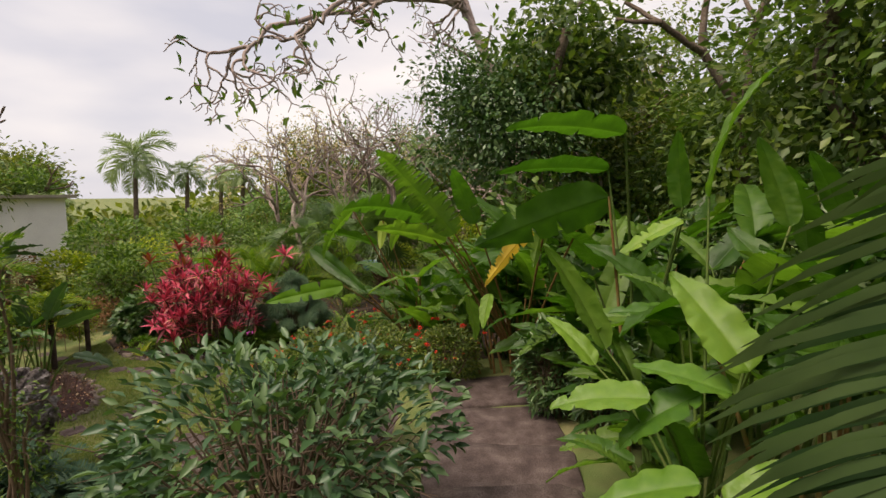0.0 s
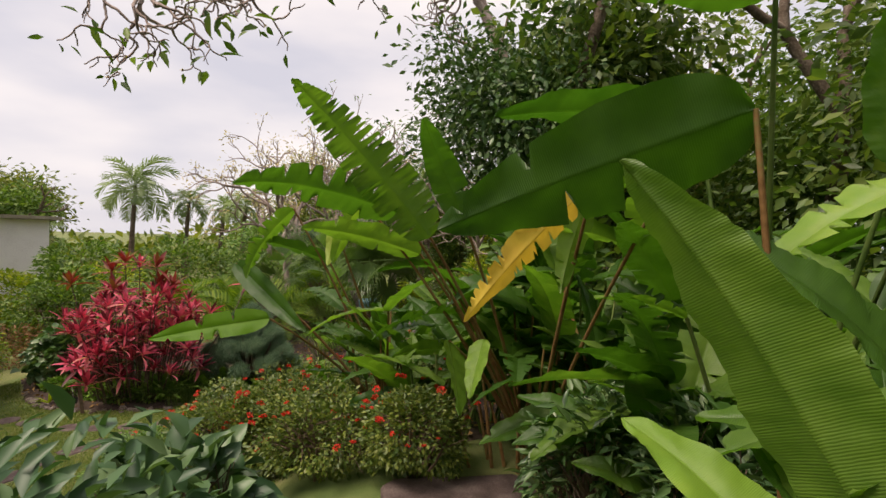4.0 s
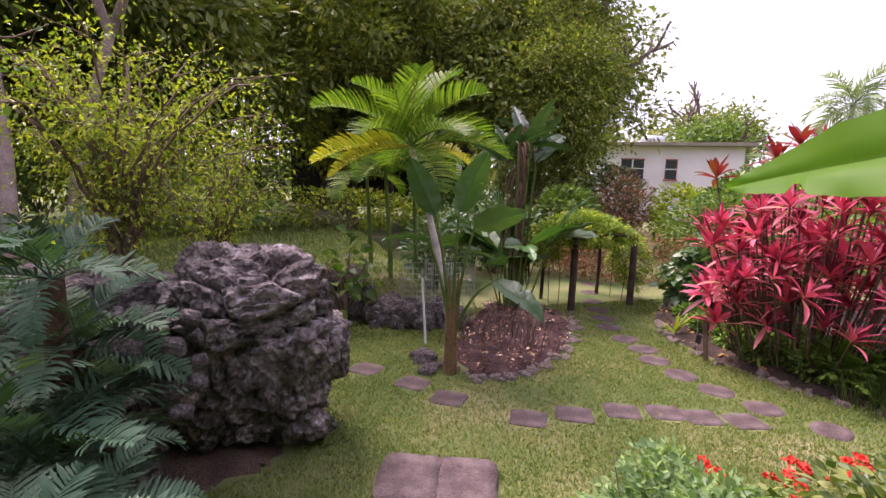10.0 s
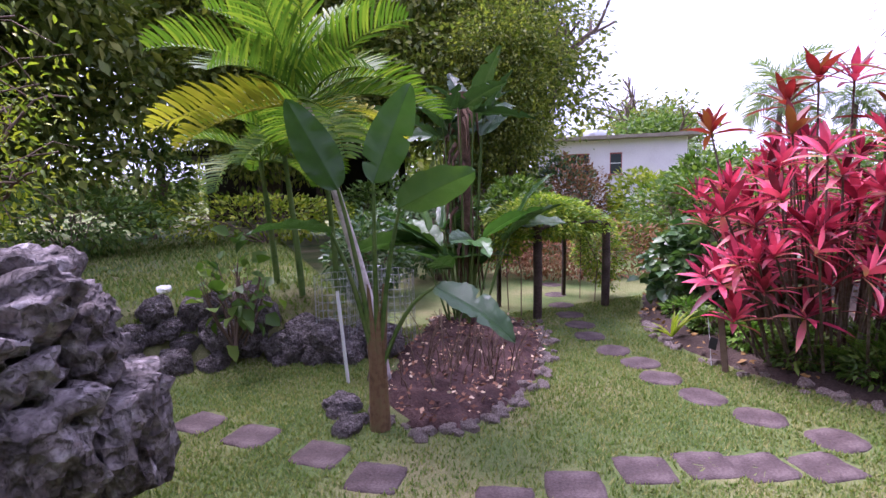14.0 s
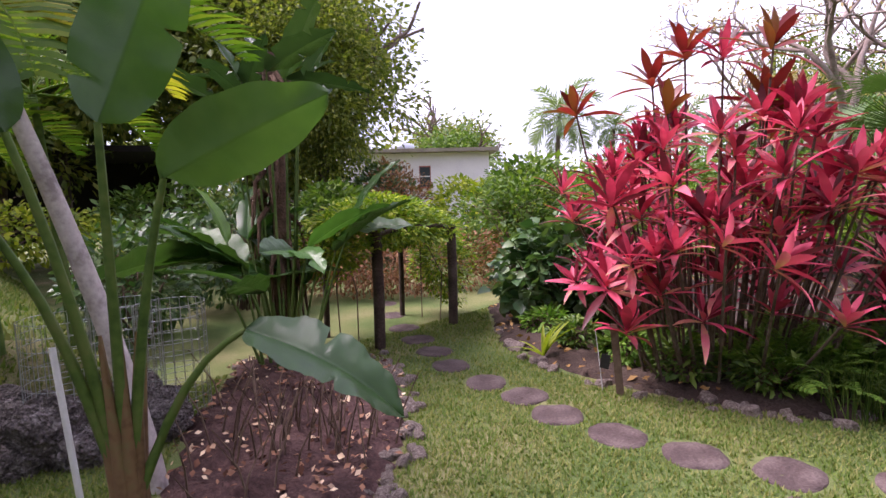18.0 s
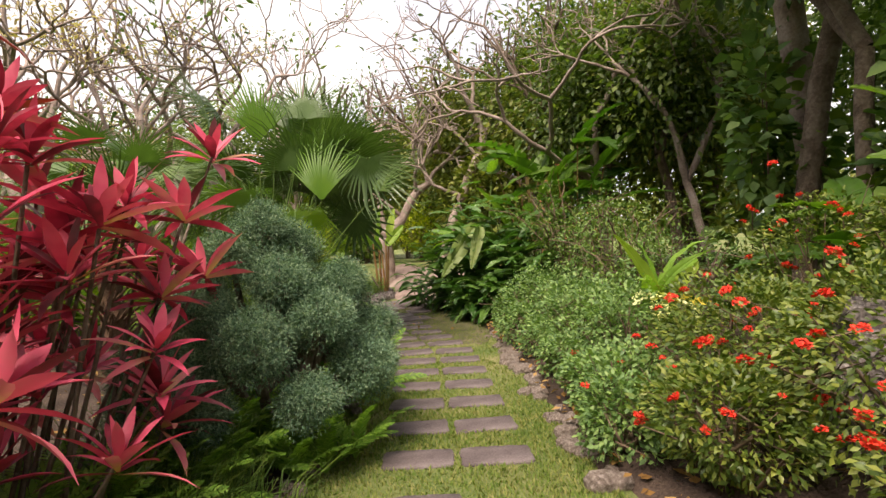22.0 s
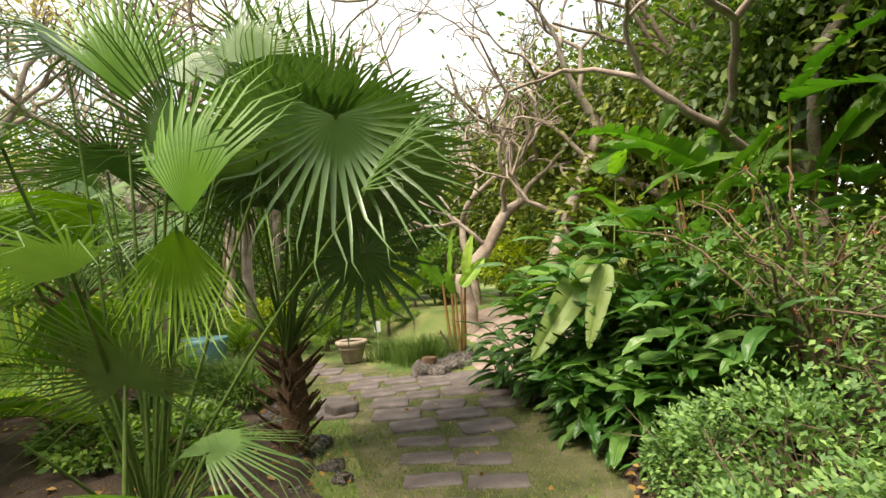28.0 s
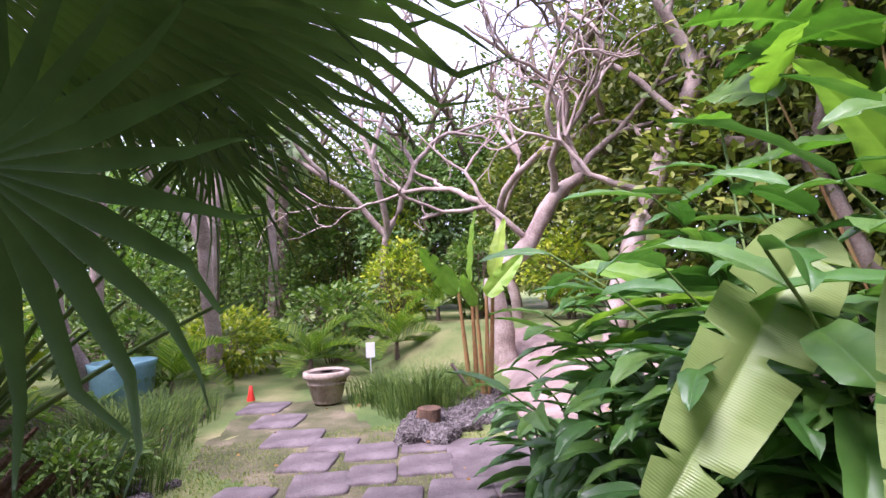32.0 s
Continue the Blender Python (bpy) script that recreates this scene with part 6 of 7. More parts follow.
def airy_shrub(x, y, h, seed, label, mat=SHRUBY, spread=1.0, z=None, N=12, size=0.09, bracts=0, dense=4):
    """Many thin upright canes that fan out and arch over, dotted with small leaves."""
    r = np.random.default_rng(seed)
    z = float(G(x, y)) if z is None else z
    p = thing("airy_shrub", x, y, z, label, "shrub")
    s, pts = Soup(), []
    for i in range(N):
        a = r.uniform(0, 6.3)
        o = spread * r.uniform(0.3, 1.0)
        t = np.linspace(0, 1, 12)
        hh = h * r.uniform(0.6, 1.0)
        q = np.stack([math.cos(a) * o * t ** 2, math.sin(a) * o * t ** 2, hh * (1.5 * t - 0.55 * t ** 2.5)], 1) + r.normal(0, 0.02, (12, 3))
        tube(s, q, np.linspace(0.02, 0.004, 12), 5)
        pts.append(q[4:])
        for k in range(5):
            j = r.integers(4, 11)
            e = q[j] + r.normal(0, 0.3, 3) * spread * 0.6 - [0, 0, 0.05]
            tube(s, [q[j], (q[j] + e) / 2 + [0, 0, 0.05], e], [0.006, 0.004, 0.002], 3)
            pts.append(np.linspace(q[j], e, 6))
    part("cane_frame", s.mesh("cane_frame", TWIG), p)
    part("foliage", clumps("foliage", mat, np.concatenate(pts), dense, 0.16, size * 0.75, small_leaf(0.4), seed), p)
    for q in np.concatenate(pts)[:: max(1, len(pts) * 8 // bracts)] if bracts else ():
        part("bract", OF, p, pose(*q))
    return p


airy_shrub(-5.45, 3.05, 2.3, 1, "tall airy shrub with arching canes and small yellow-green leaves", SHRUBY, 1.3, 0.75, 30, 0.055, dense=7)
airy_shrub(-6.2, 3.6, 1.4, 2, "arching leafy shoots over the boulder", SHRUBY, 1.0, 0.9, 10, 0.055, dense=5)
airy_shrub(-2.85, 2.0, 3.3, 13, "thin airy vine shoots against the sky", SHRUBM, 0.5, None, 9, 0.06)
airy_shrub(-4.4, 2.3, 3.4, 3, "thin vine-covered shoots rising over the ferns", SHRUBM, 0.8, 0.4, 10, 0.07)
airy_shrub(0.3, 10.5, 1.7, 4, "thin-leaved shrub with bare pale twigs", SHRUBM, 0.9, None, 14, 0.07)
airy_shrub(0.75, 12.0, 2.3, 5, "tangled bougainvillea with thorny pale shoots", SHRUBM, 1.1, None, 18, 0.07, 30)

# ---- trees ----
def tree(name, x, y, label, h, crown, N, per, size, mat, seed, rad=0.2, bark=BARK, z=None, lean=(0, 0, 1), depth=4, spread_leaf=0.55, length=None, T=None, spread=0.6):
    """A tapered forking trunk, and a crown of leaf clumps at the ends of the limbs and round them."""
    r = np.random.default_rng(seed)
    z = float(G(x, y)) if z is None else z
    p = thing(name, x, y, z, label, "tree")
    s, ends = Soup(), []
    grow(s, (0, 0, -0.05), np.array(lean, float) / np.linalg.norm(lean), length or h * 0.36, rad, depth, r, 0.3, 2, 0.72, spread, 0.3, ends, 9)
    part("trunk", s.mesh("trunk", bark), p)
    if N:
        c = []
        for i in range(N):
            d = r.normal(size=3)
            d /= np.linalg.norm(d)
            q = np.array(crown[:3]) + d * np.array(crown[3:]) * (r.random() ** 0.4) * (0.8 + 0.35 * math.sin(d[0] * 5 + seed) * math.sin(d[2] * 4 + 1))
            c.append(q)
        part("crown", clumps("crown", mat, c, per, spread_leaf, size, T, seed), p)
    return p


# crown: centre and half-sizes from the tree's foot
tree("shade_tree", -17.5, 12.2, "huge dark broad-leaved shade tree", 9, (0, -0.5, 5.6, 4.4, 4.4, 3.6), 560, 120, 0.2, TREEM, 1, 0.4, spread_leaf=0.7)
tree("shade_tree", -18.5, 6.0, "huge dark shade tree over the shelter", 9, (0, 0, 5.6, 5, 5, 4.6), 400, 260, 0.18, SHADELEAF, 2, 0.4, spread_leaf=0.62)
tree("shade_tree", -15.0, 0.5, "dense green tree on the far side of the raised lawn", 9, (0, 0, 4.6, 4, 4, 4.4), 460, 110, 0.23, TREEM, 3, 0.3, spread_leaf=0.9)
tree("shade_tree", -10.8, -2.5, "green tree with ivy on its trunk", 8, (0, 0, 4.4, 3, 3, 3.6), 240, 80, 0.2, TREEM, 4, 0.22, spread_leaf=0.8)
tree("shade_tree", -14.2, 11.5, "dark fine-leaved tree behind the arch", 7, (0, 0, 3.9, 1.7, 1.7, 2.8), 170, 240, 0.1, SHADELEAF, 31, 0.16, spread_leaf=0.7)
tree("tall_tree", -9.9, 0.45, "tree with two smooth grey trunks", 8, (0, 0, 5.5, 2, 2, 2.0), 90, 70, 0.18, TREEM, 5, 0.14, PALEBARK, lean=(-0.05, 0, 1), depth=2, length=3.6)
tree("tall_tree", -10.6, 0.9, "slender grey-trunked tree on the raised lawn", 8, (0, 0, 5.5, 2, 2, 2.0), 80, 70, 0.18, TREEM, 6, 0.1, PALEBARK, lean=(0.08, 0, 1), depth=2, length=3.4)
tree("far_tree", -27.5, 30, "light feathery tree behind the house", 7, (0, 0, 4.6, 3.4, 3.4, 2.0), 130, 60, 0.3, TREEM, 7, 0.2, spread_leaf=0.9)
tree("far_tree", -24.5, 26.5, "light feathery tree behind the house", 6, (0, 0, 3.9, 2.2, 2.2, 1.4), 90, 60, 0.26, SHRUBM, 8, 0.16, spread_leaf=0.8)
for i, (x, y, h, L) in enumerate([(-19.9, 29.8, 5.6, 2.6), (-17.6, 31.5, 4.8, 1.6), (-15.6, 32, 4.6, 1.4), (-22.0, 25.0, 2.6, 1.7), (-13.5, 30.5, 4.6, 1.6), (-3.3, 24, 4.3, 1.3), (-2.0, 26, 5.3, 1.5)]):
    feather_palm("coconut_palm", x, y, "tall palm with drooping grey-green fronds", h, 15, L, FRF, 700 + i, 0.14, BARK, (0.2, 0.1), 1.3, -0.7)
shrub("mixed_thicket", -14.5, 19.5, "dense green thicket before the palms", SHRUBM, (2.2, 2.0, 1.4), 3800, 0.2, 170, T=cheap_leaf(0.5))
shrub("mixed_thicket", -10.5, 20, "dense green thicket below the palms", SHRUBM, (2.6, 2.0, 1.5), 4200, 0.2, 171, T=cheap_leaf(0.5))
shrub("mixed_thicket", -6.4, 18.5, "dense green thicket with palm leaves", SHRUBM, (2.4, 1.8, 1.2), 4200, 0.17, 172, T=cheap_leaf(0.5))
for i, (x, y) in enumerate([(-6.2, 15.3), (-4.9, 14.9), (-7.4, 17.0), (-4.2, 16.4), (-8.6, 16.0)]):
    feather_palm("clump_palm", x, y, "yellow-green clumping feather palm", 0.5, 11, 1.5, FRG, 720 + i, 0.06, BARK, (0, 0), 1.25, 0.0)
shrub("green_shrub", -13.2, 9.0, "green shrub at the edge of the shade", SHRUBM, (1.2, 1.6, 0.7), 2600, 0.13, 173, T=cheap_leaf(0.5))
shrub("green_shrub", -13.0, 5.5, "bright low shrub along the raised lawn", SHRUBY, (0.8, 2.4, 0.55), 2800, 0.12, 174, T=cheap_leaf(0.5))
shrub("green_shrub", -12.2, 2.6, "green shrub at the edge of the raised lawn", SHRUBM, (0.9, 1.6, 0.6), 2200, 0.13, 175, T=cheap_leaf(0.5))
shrub("green_shrub", -10.4, 8.0, "dark green shrub behind the mulch bed", SHRUBD, (0.9, 0.9, 0.9), 2600, 0.12, 176, T=cheap_leaf(0.5))
shrub("green_shrub", -9.6, 6.6, "dark green shrub behind the mulch bed", SHRUBD, (0.8, 0.8, 0.7), 2000, 0.12, 177, T=cheap_leaf(0.5))
for i, (x, y, rx, ry, rz, mt) in enumerate([(-15.6, 3.2, 1.2, 1.4, 1.3, SHRUBM), (-14.4, 8.2, 1.0, 1.4, 1.0, SHRUBM), (-13.4, -0.6, 1.4, 1.4, 1.9, SHRUBM), (-22.5, 9.5, 2.4, 3.0, 1.8, TREED), (-22.0, 3.0, 2.4, 3.4, 2.0, TREED), (-19.0, -1.5, 2.4, 3.0, 2.2, TREEM), (-15.5, 11.0, 1.2, 1.2, 1.3, TREEM), (-13.6, 12.6, 1.1, 1.1, 1.3, SHRUBD), (-12.0, 10.4, 0.9, 0.9, 1.0, SHRUBM), (-9.3, 12.6, 1.0, 1.0, 1.2, SHRUBM), (-11.3, 13.4, 1.2, 1.0, 1.0, SHRUBY)]):
    shrub("mixed_thicket", x, y, "dense green undergrowth in the shade of the trees", mt, (rx, ry, rz), 3000, 0.16, 240 + i, T=cheap_leaf(0.5))
solo("litter_pile", rock_mesh("litter_pile", WHITEPAINT, 61, 3, 0.3, (0.24, 0.14, 0.07), 4), "white bag of litter on the raised lawn", "bag", pose(-8.6, 4.2, float(G(-8.6, 4.2)) + 0.03))

# bare plumeria trees with pale crooked limbs
def plumeria(x, y, h, seed, label, rad=0.1, depth=6, spread=0.62, lean=(0.1, 0.1, 1), leafs=0, z=None, mat=SHRUBM, size=0.18, ratio=0.76):
    r = np.random.default_rng(seed)
    z = float(G(x, y)) if z is None else z
    p = thing("plumeria_tree", x, y, z, label, "tree")
    ends, s = [], Soup()
    d0 = np.array(lean, float) / np.linalg.norm(lean)
    tip = []
    grow(s, (0, 0, -0.05), d0, h * 0.3, rad, 0, r, 0.5, 2, ratio, spread, 0.22, tip, 9)
    part("trunk", s.mesh("trunk", PALEBARK), p)
    for k in range(3):
        a = k * 2.1 + r.uniform(0, 1)
        d = d0 * math.cos(spread) + np.array([math.cos(a), math.sin(a), 0]) * math.sin(spread)
        s = Soup()
        grow(s, tip[0] - d * 0.02, d / np.linalg.norm(d), h * 0.3 * ratio, rad * 0.72, depth - 1, r, 0.6, 2, ratio, spread, 0.2, ends, 8)
        part("limb", s.mesh("limb", PALEBARK), p)
    if leafs:
        part("foliage", clumps("foliage", mat, ends, leafs, 0.2, size, small_leaf(0.36), seed), p)
    return p


def crooked_tree(x, y, label, trunk, rads, arms, seed, depth=5):
    """A bare tree with a bent pale trunk; arms: where each limb starts, its direction, length and radius."""
    r = np.random.default_rng(seed)
    z = float(G(x, y))
    p = thing("plumeria_tree", x, y, z, label, "tree")
    o = np.array([x, y, z])
    P = np.array([(x, y, z - 0.05)] + list(trunk)) - o
    u = np.linspace(0, len(P) - 1, 6 * len(P))
    k = np.minimum(u.astype(int), len(P) - 2)
    f = (u - k)[:, None]
    g = np.gradient(P, axis=0)
    Q = (2 * f ** 3 - 3 * f ** 2 + 1) * P[k] + (f ** 3 - 2 * f ** 2 + f) * g[k] + (3 * f ** 2 - 2 * f ** 3) * P[k + 1] + (f ** 3 - f ** 2) * g[k + 1]
    s = Soup()
    tube(s, Q, np.interp(u, np.arange(len(P)), rads) * (1 + 0.06 * np.sin(u * 9)), 12)
    part("trunk", s.mesh("trunk", PALEBARK), p)
    for at, way, length, rad in arms:
        s = Soup()
        d = np.array(way, float)
        grow(s, np.array(at) - o, d / np.linalg.norm(d), length, rad, depth, r, 0.6, 2, 0.78, 0.62, 0.15, None, 8)
        part("limb", s.mesh("limb", PALEBARK), p)
    return p


crooked_tree(1.5, 19.3, "bare plumeria tree with a pale crooked trunk", [(1.49, 19.3, 0.74), (1.38, 19.3, 1.37), (1.9, 19.25, 1.86), (2.34, 19.2, 2.55), (2.75, 19.1, 2.85)], [0.17, 0.15, 0.14, 0.13, 0.11, 0.08],
    [((2.34, 19.2, 2.55), (-0.5, -0.1, 1), 0.9, 0.06), ((2.74, 19.1, 2.85), (0.5, 0, 1), 0.9, 0.06), ((2.74, 19.1, 2.85), (-0.2, 0.5, 1), 0.8, 0.06), ((1.95, 19.25, 1.92), (-0.6, 0.2, 0.9), 0.8, 0.05)], 3)
crooked_tree(2.4, 18.0, "bare plumeria tree with a thick forked trunk beside the path", [(2.5, 18.0, 0.9), (2.72, 18.0, 1.6), (3.31, 18.0, 2.83), (3.87, 18.0, 3.96), (3.52, 18.0, 4.78)], [0.15, 0.14, 0.135, 0.125, 0.11, 0.07],
    [((3.85, 18.0, 3.92), (0.45, 0, 0.9), 1.0, 0.085), ((3.52, 18.0, 4.75), (-0.5, 0.1, 0.8), 0.9, 0.06), ((3.52, 18.0, 4.75), (0.1, -0.2, 1), 0.9, 0.06), ((3.1, 18.0, 2.4), (-0.8, 0.3, 0.6), 0.8, 0.05)], 6)
plumeria(-2.6, 21.0, 7.2, 4, "tall bare plumeria with a spreading crown", 0.13, 7, 0.6, (0, -0.1, 1), 2)
plumeria(3.5, 13.6, 6.0, 5, "bare plumeria tree with tangled limbs", 0.09, 7, 0.62, (-0.1, 0.1, 1), 0)
plumeria(3.4, 11.4, 5.5, 12, "bare plumeria tree among vines", 0.08, 6, 0.6, (0, 0.1, 1), 0)
plumeria(-5.5, 17.2, 6.2, 7, "twiggy tree with pinkish white blossom", 0.12, 7, 0.55, (0, 0, 1), 6, None, TREEP, 0.1)
plumeria(-3.6, 19.5, 6.0, 8, "twiggy tree with pinkish blossom", 0.12, 7, 0.55, (0, 0, 1), 6, None, TREEP, 0.1)
plumeria(-7.2, 20.0, 5.2, 9, "twiggy tree with pinkish blossom", 0.12, 6, 0.55, (0, 0, 1), 8, None, TREEP, 0.12)
plumeria(2.6, 21.5, 7.0, 22, "bare twiggy tree at the end of the path", 0.11, 7, 0.6, (0.1, 0, 1), 1)
plumeria(4.9, 16.5, 7.5, 23, "bare twiggy tree above the ginger", 0.11, 7, 0.62, (-0.15, 0, 1), 1)
plumeria(0.2, 25.0, 8.5, 24, "tall bare twiggy tree in the distance", 0.12, 7, 0.6, (0, 0, 1), 2)
for i, (x, y, h) in enumerate([(-2.5, 27, 2.6), (1.6, 26.2, 2.6), (4.6, 24.2, 2.6), (5.6, 20.5, 2.4), (-6.0, 25.5, 2.4), (-0.2, 28.5, 3.2), (3.4, 27.5, 3.2), (-8.5, 23.0, 2.2), (4.6, 17.8, 2.0)]):
    shrub("mixed_thicket", x, y, "pale green wall of tropical undergrowth", (SHRUBM, SHRUBB, TREEM)[i % 3], (2.2, 1.4, h), 5200, 0.2, 260 + i, T=cheap_leaf(0.5))
# plumeria limb with leaves and flowers that reaches over the path
s, ends = Soup(), []
r3 = np.random.default_rng(17)
tube(s, [(2.61, 9.66, 0.09), (2.27, 9.59, 2.12), (1.7, 9.58, 4.31), (1.19, 9.73, 5.23), (0.96, 9.82, 5.9), (0.58, 10.04, 6.85), (0.38, 10.15, 7.52)], [0.17, 0.15, 0.14, 0.12, 0.105, 0.09, 0.075], 10)
tube(s, [(1.19, 9.73, 5.23), (1.6, 9.93, 6.17), (2.07, 10.06, 6.71), (3.01, 9.79, 7.38)], [0.07, 0.06, 0.05, 0.035], 7)
for tgt in ((-1.71, 5.88, 5.65), (-0.9, 6.69, 6.2), (-2.66, 6.01, 5.4), (0.31, 8.99, 7.0)):
    m = np.array([0.38, 10.15, 7.38])
    mid = (m + np.array(tgt)) / 2 + [0, 0, 0.35]
    c_ = np.array([(0.72, 9.96, 6.58), m, mid, np.array(tgt) + [0.2, 0.1, 0.25], tgt])
    u_ = np.linspace(0, 1, 17)
    q_ = np.stack([np.interp(u_, np.linspace(0, 1, 5), c_[:, k]) for k in range(3)], 1)
    q_[1:-1] = (q_[:-2] + 2 * q_[1:-1] + q_[2:]) / 4 + r3.normal(0, 0.04, (15, 3))
    tube(s, q_, np.linspace(0.06, 0.026, 17), 7)
    for k in range(3):
        d = np.array([-0.8, -0.1, 0.0]) + r3.normal(0, 0.5, 3)
        grow(s, tgt, d / np.linalg.norm(d), 0.42, 0.03, 4, r3, 1.3, 2, 0.8, 0.7, -0.3, ends, 6, 7)
ov = thing("plumeria_tree", 0, 0, 0, "plumeria with long crooked limbs, leaf tufts and pale yellow flowers", "tree")
part("limb_frame", s.mesh("limb_frame", PALEBARK), ov)
part("foliage", clumps("foliage", SHRUBM, ends[::3], 3, 0.13, 0.17, small_leaf(0.36), 3), ov)
for q in ends[::9]:
    part("flower", YF, ov, pose(*q))
tree("broadleaf_tree", 1.2, 8.6, "dense broad-leaved tree with dark glossy leaves", 8, (-0.2, 0.2, 4.6, 1.6, 1.6, 1.6), 150, 80, 0.12, SHRUBD, 21, 0.1, BARK, depth=3, length=2.8)
for i, (x, y, a) in enumerate([(5.6, 5.5, 1), (6.2, 9.5, 2), (6.2, 13.5, 3), (6.0, 17.8, 4), (6.0, 1.5, 5), (6.0, -2.5, 6), (1.5, 28, 7), (5.5, 23.5, 8), (-3.5, 31, 9), (-8.0, 27, 10), (4.6, 27.0, 11), (-1.0, 30, 12), (-5.8, 29.5, 13)]):
    tree("dark_tree", x, y, "dense dark evergreen tree closing off the garden", 7, (0, 0, 3.7, 2.3, 2.3, 3.5), 150, 100, 0.16, (TREED, SHRUBM, TREEM)[i % 3] if i < 6 else (SHRUBM, TREEM)[i % 2], 40 + i, 0.18, spread_leaf=0.85)
tree("vine_tree", 1.98, 9.6, "smooth brown trunk wrapped in dark climbing leaves", 8, (0.3, 0, 5.4, 1.8, 1.8, 1.6), 110, 70, 0.2, TREED, 61, 0.12, BARK, depth=0, length=6.2)
for i, (x, y, z, rx, ry, rz, label) in enumerate([(2.3, 9.9, 2.0, 0.75, 0.75, 2.1, "large dark climbing leaves hanging round the trunk"), (1.6, 8.0, 2.3, 0.9, 0.8, 1.8, "curtain of dark climbing leaves")]):
    cv = thing("climbing_vine", x, y, float(G(x, y)), label, "vine")
    for k in range(6):
        a = k * 1.05
        q = (0.45 * rx * math.cos(a), 0.45 * ry * math.sin(a), z - float(G(x, y)) + 0.35 * rz * math.sin(k * 2.3))
        strand = Soup()
        tube(strand, [(q[0] * 0.6, q[1] * 0.6, 0), (q[0], q[1], q[2] * 0.6), (q[0] * 0.9, q[1] * 0.9, q[2] + rz * 0.5)], [0.014, 0.011, 0.006], 5)
        part("vine_stem", strand.mesh("vine_stem", TWIG), cv)
        part("foliage", cloud("foliage", (SHRUBM, SHRUBB)[k % 2], 270, 0.18, (0.6 * rx, 0.6 * ry, 0.7 * rz), small_leaf(0.8, 0.15), 61 + 7 * i + k, 0.4, 9, center=q), cv)
tree("dark_tree", 3.6, 13.9, "dark tangled tree over the border", 6, (0, 0, 3.6, 1.3, 1.3, 1.5), 90, 90, 0.13, TREED, 90, 0.1, spread_leaf=0.7)
tree("dark_tree", 3.81, 12.29, "dark tangled tree over the border", 6, (0, 0, 3.65, 1.6, 1.6, 1.7), 110, 90, 0.13, TREED, 91, 0.1, spread_leaf=0.7)
tree("dark_tree", 5.18, 15.41, "dark tangled tree over the border", 6, (0, 0, 5.00, 1.5, 1.5, 1.7), 110, 90, 0.13, TREED, 92, 0.1, spread_leaf=0.7)
for x, y, h, sd in ((5.0, 13.0, 3.4, 93), (5.4, 16.6, 3.6, 94), (4.6, 19.8, 3.6, 95)):
    tree("dark_tree", x, y, "dark dense tree behind the bare limbs", 6, (0, 0, h, 1.7, 1.7, 3.0), 170, 100, 0.15, TREEM, sd, 0.12, spread_leaf=0.75)
# closing woods behind the start
for i, (x, y) in enumerate([(-3.5, -6), (0.5, -6.5), (-8, -5), (3.5, -5.5)]):
    tree("dark_tree", x, y, "dense dark evergreen tree behind the garden", 7, (0, 0, 3.9, 2.3, 2.3, 3.2), 120, 60, 0.24, TREEM, 80 + i, 0.18, spread_leaf=0.9)

# ---- fan palms along the paved path ----
def heads_round(c, n, R, seed, e=(0.2, 1.2), rad=(0.4, 0.9), bright=0.3):
    r = np.random.default_rng(seed)
    out = []
    for i in range(n):
        a = i * 2.4 + r.normal(0, 0.3)
        q, el = r.uniform(*rad), r.uniform(*e)
        hub = (c[0] + q * math.cos(a) * math.cos(el), c[1] + q * math.sin(a) * math.cos(el), c[2] + q * math.sin(el))
        way = (math.cos(a), math.sin(a), r.uniform(-0.5, 0.7) + 0.5 * math.sin(el))
        out.append((hub, way, R * r.uniform(0.8, 1.1), r.normal(0, 0.4), r.random() < bright))
    return out


fan_palm("fan_palm", -2.2, 14.3, "fan palm with a shaggy brown trunk and pleated leaves", [
    ((-1.66, 13.5, 1.66), (0.02, 0.15, -1.0), 0.72, 0.0, 3), ((-1.98, 12.25, 2.27), (0.02, 0.3, -1.0), 0.8, 0.0, 4), ((-1.75, 13.95, 2.4), (1.0, 0.05, -0.16), 1.4, -0.6, 2), ((-1.95, 13.6, 2.3), (0.9, -0.2, -0.02), 1.25, -0.5, 2), ((-1.8, 14.1, 2.65), (1.0, 0.2, -0.1), 1.35, -0.5, 2), ((-2.0, 13.3, 2.25), (-0.3, -0.9, 0.05), 1.0, 0.2, 2),
    ((-1.95, 13.55, 2.36), (-0.95, -0.15, 0.06), 1.35, 0.4, 2), ((-1.95, 13.7, 2.5), (-0.4, -0.3, 0.6), 1.2, 0.2, 2), ((-1.85, 14.2, 2.3), (0.9, 0.4, 0.1), 1.2, -0.4, False), ((-2.1, 13.8, 2.4), (-0.5, -0.7, 0.15), 1.05, 0.3, False), ((-1.5, 14.6, 2.0), (0.6, 0.3, -0.3), 0.8, -0.3, False), ((-2.5, 14.0, 2.2), (-0.9, -0.1, 0.1), 1.0, 0.5, False)] + heads_round((-2.3, 14.6, 1.5), 7, 0.9, 1, (0.5, 1.3), (0.7, 1.3)), (0.95, 0.11), seed=1, stems=18)
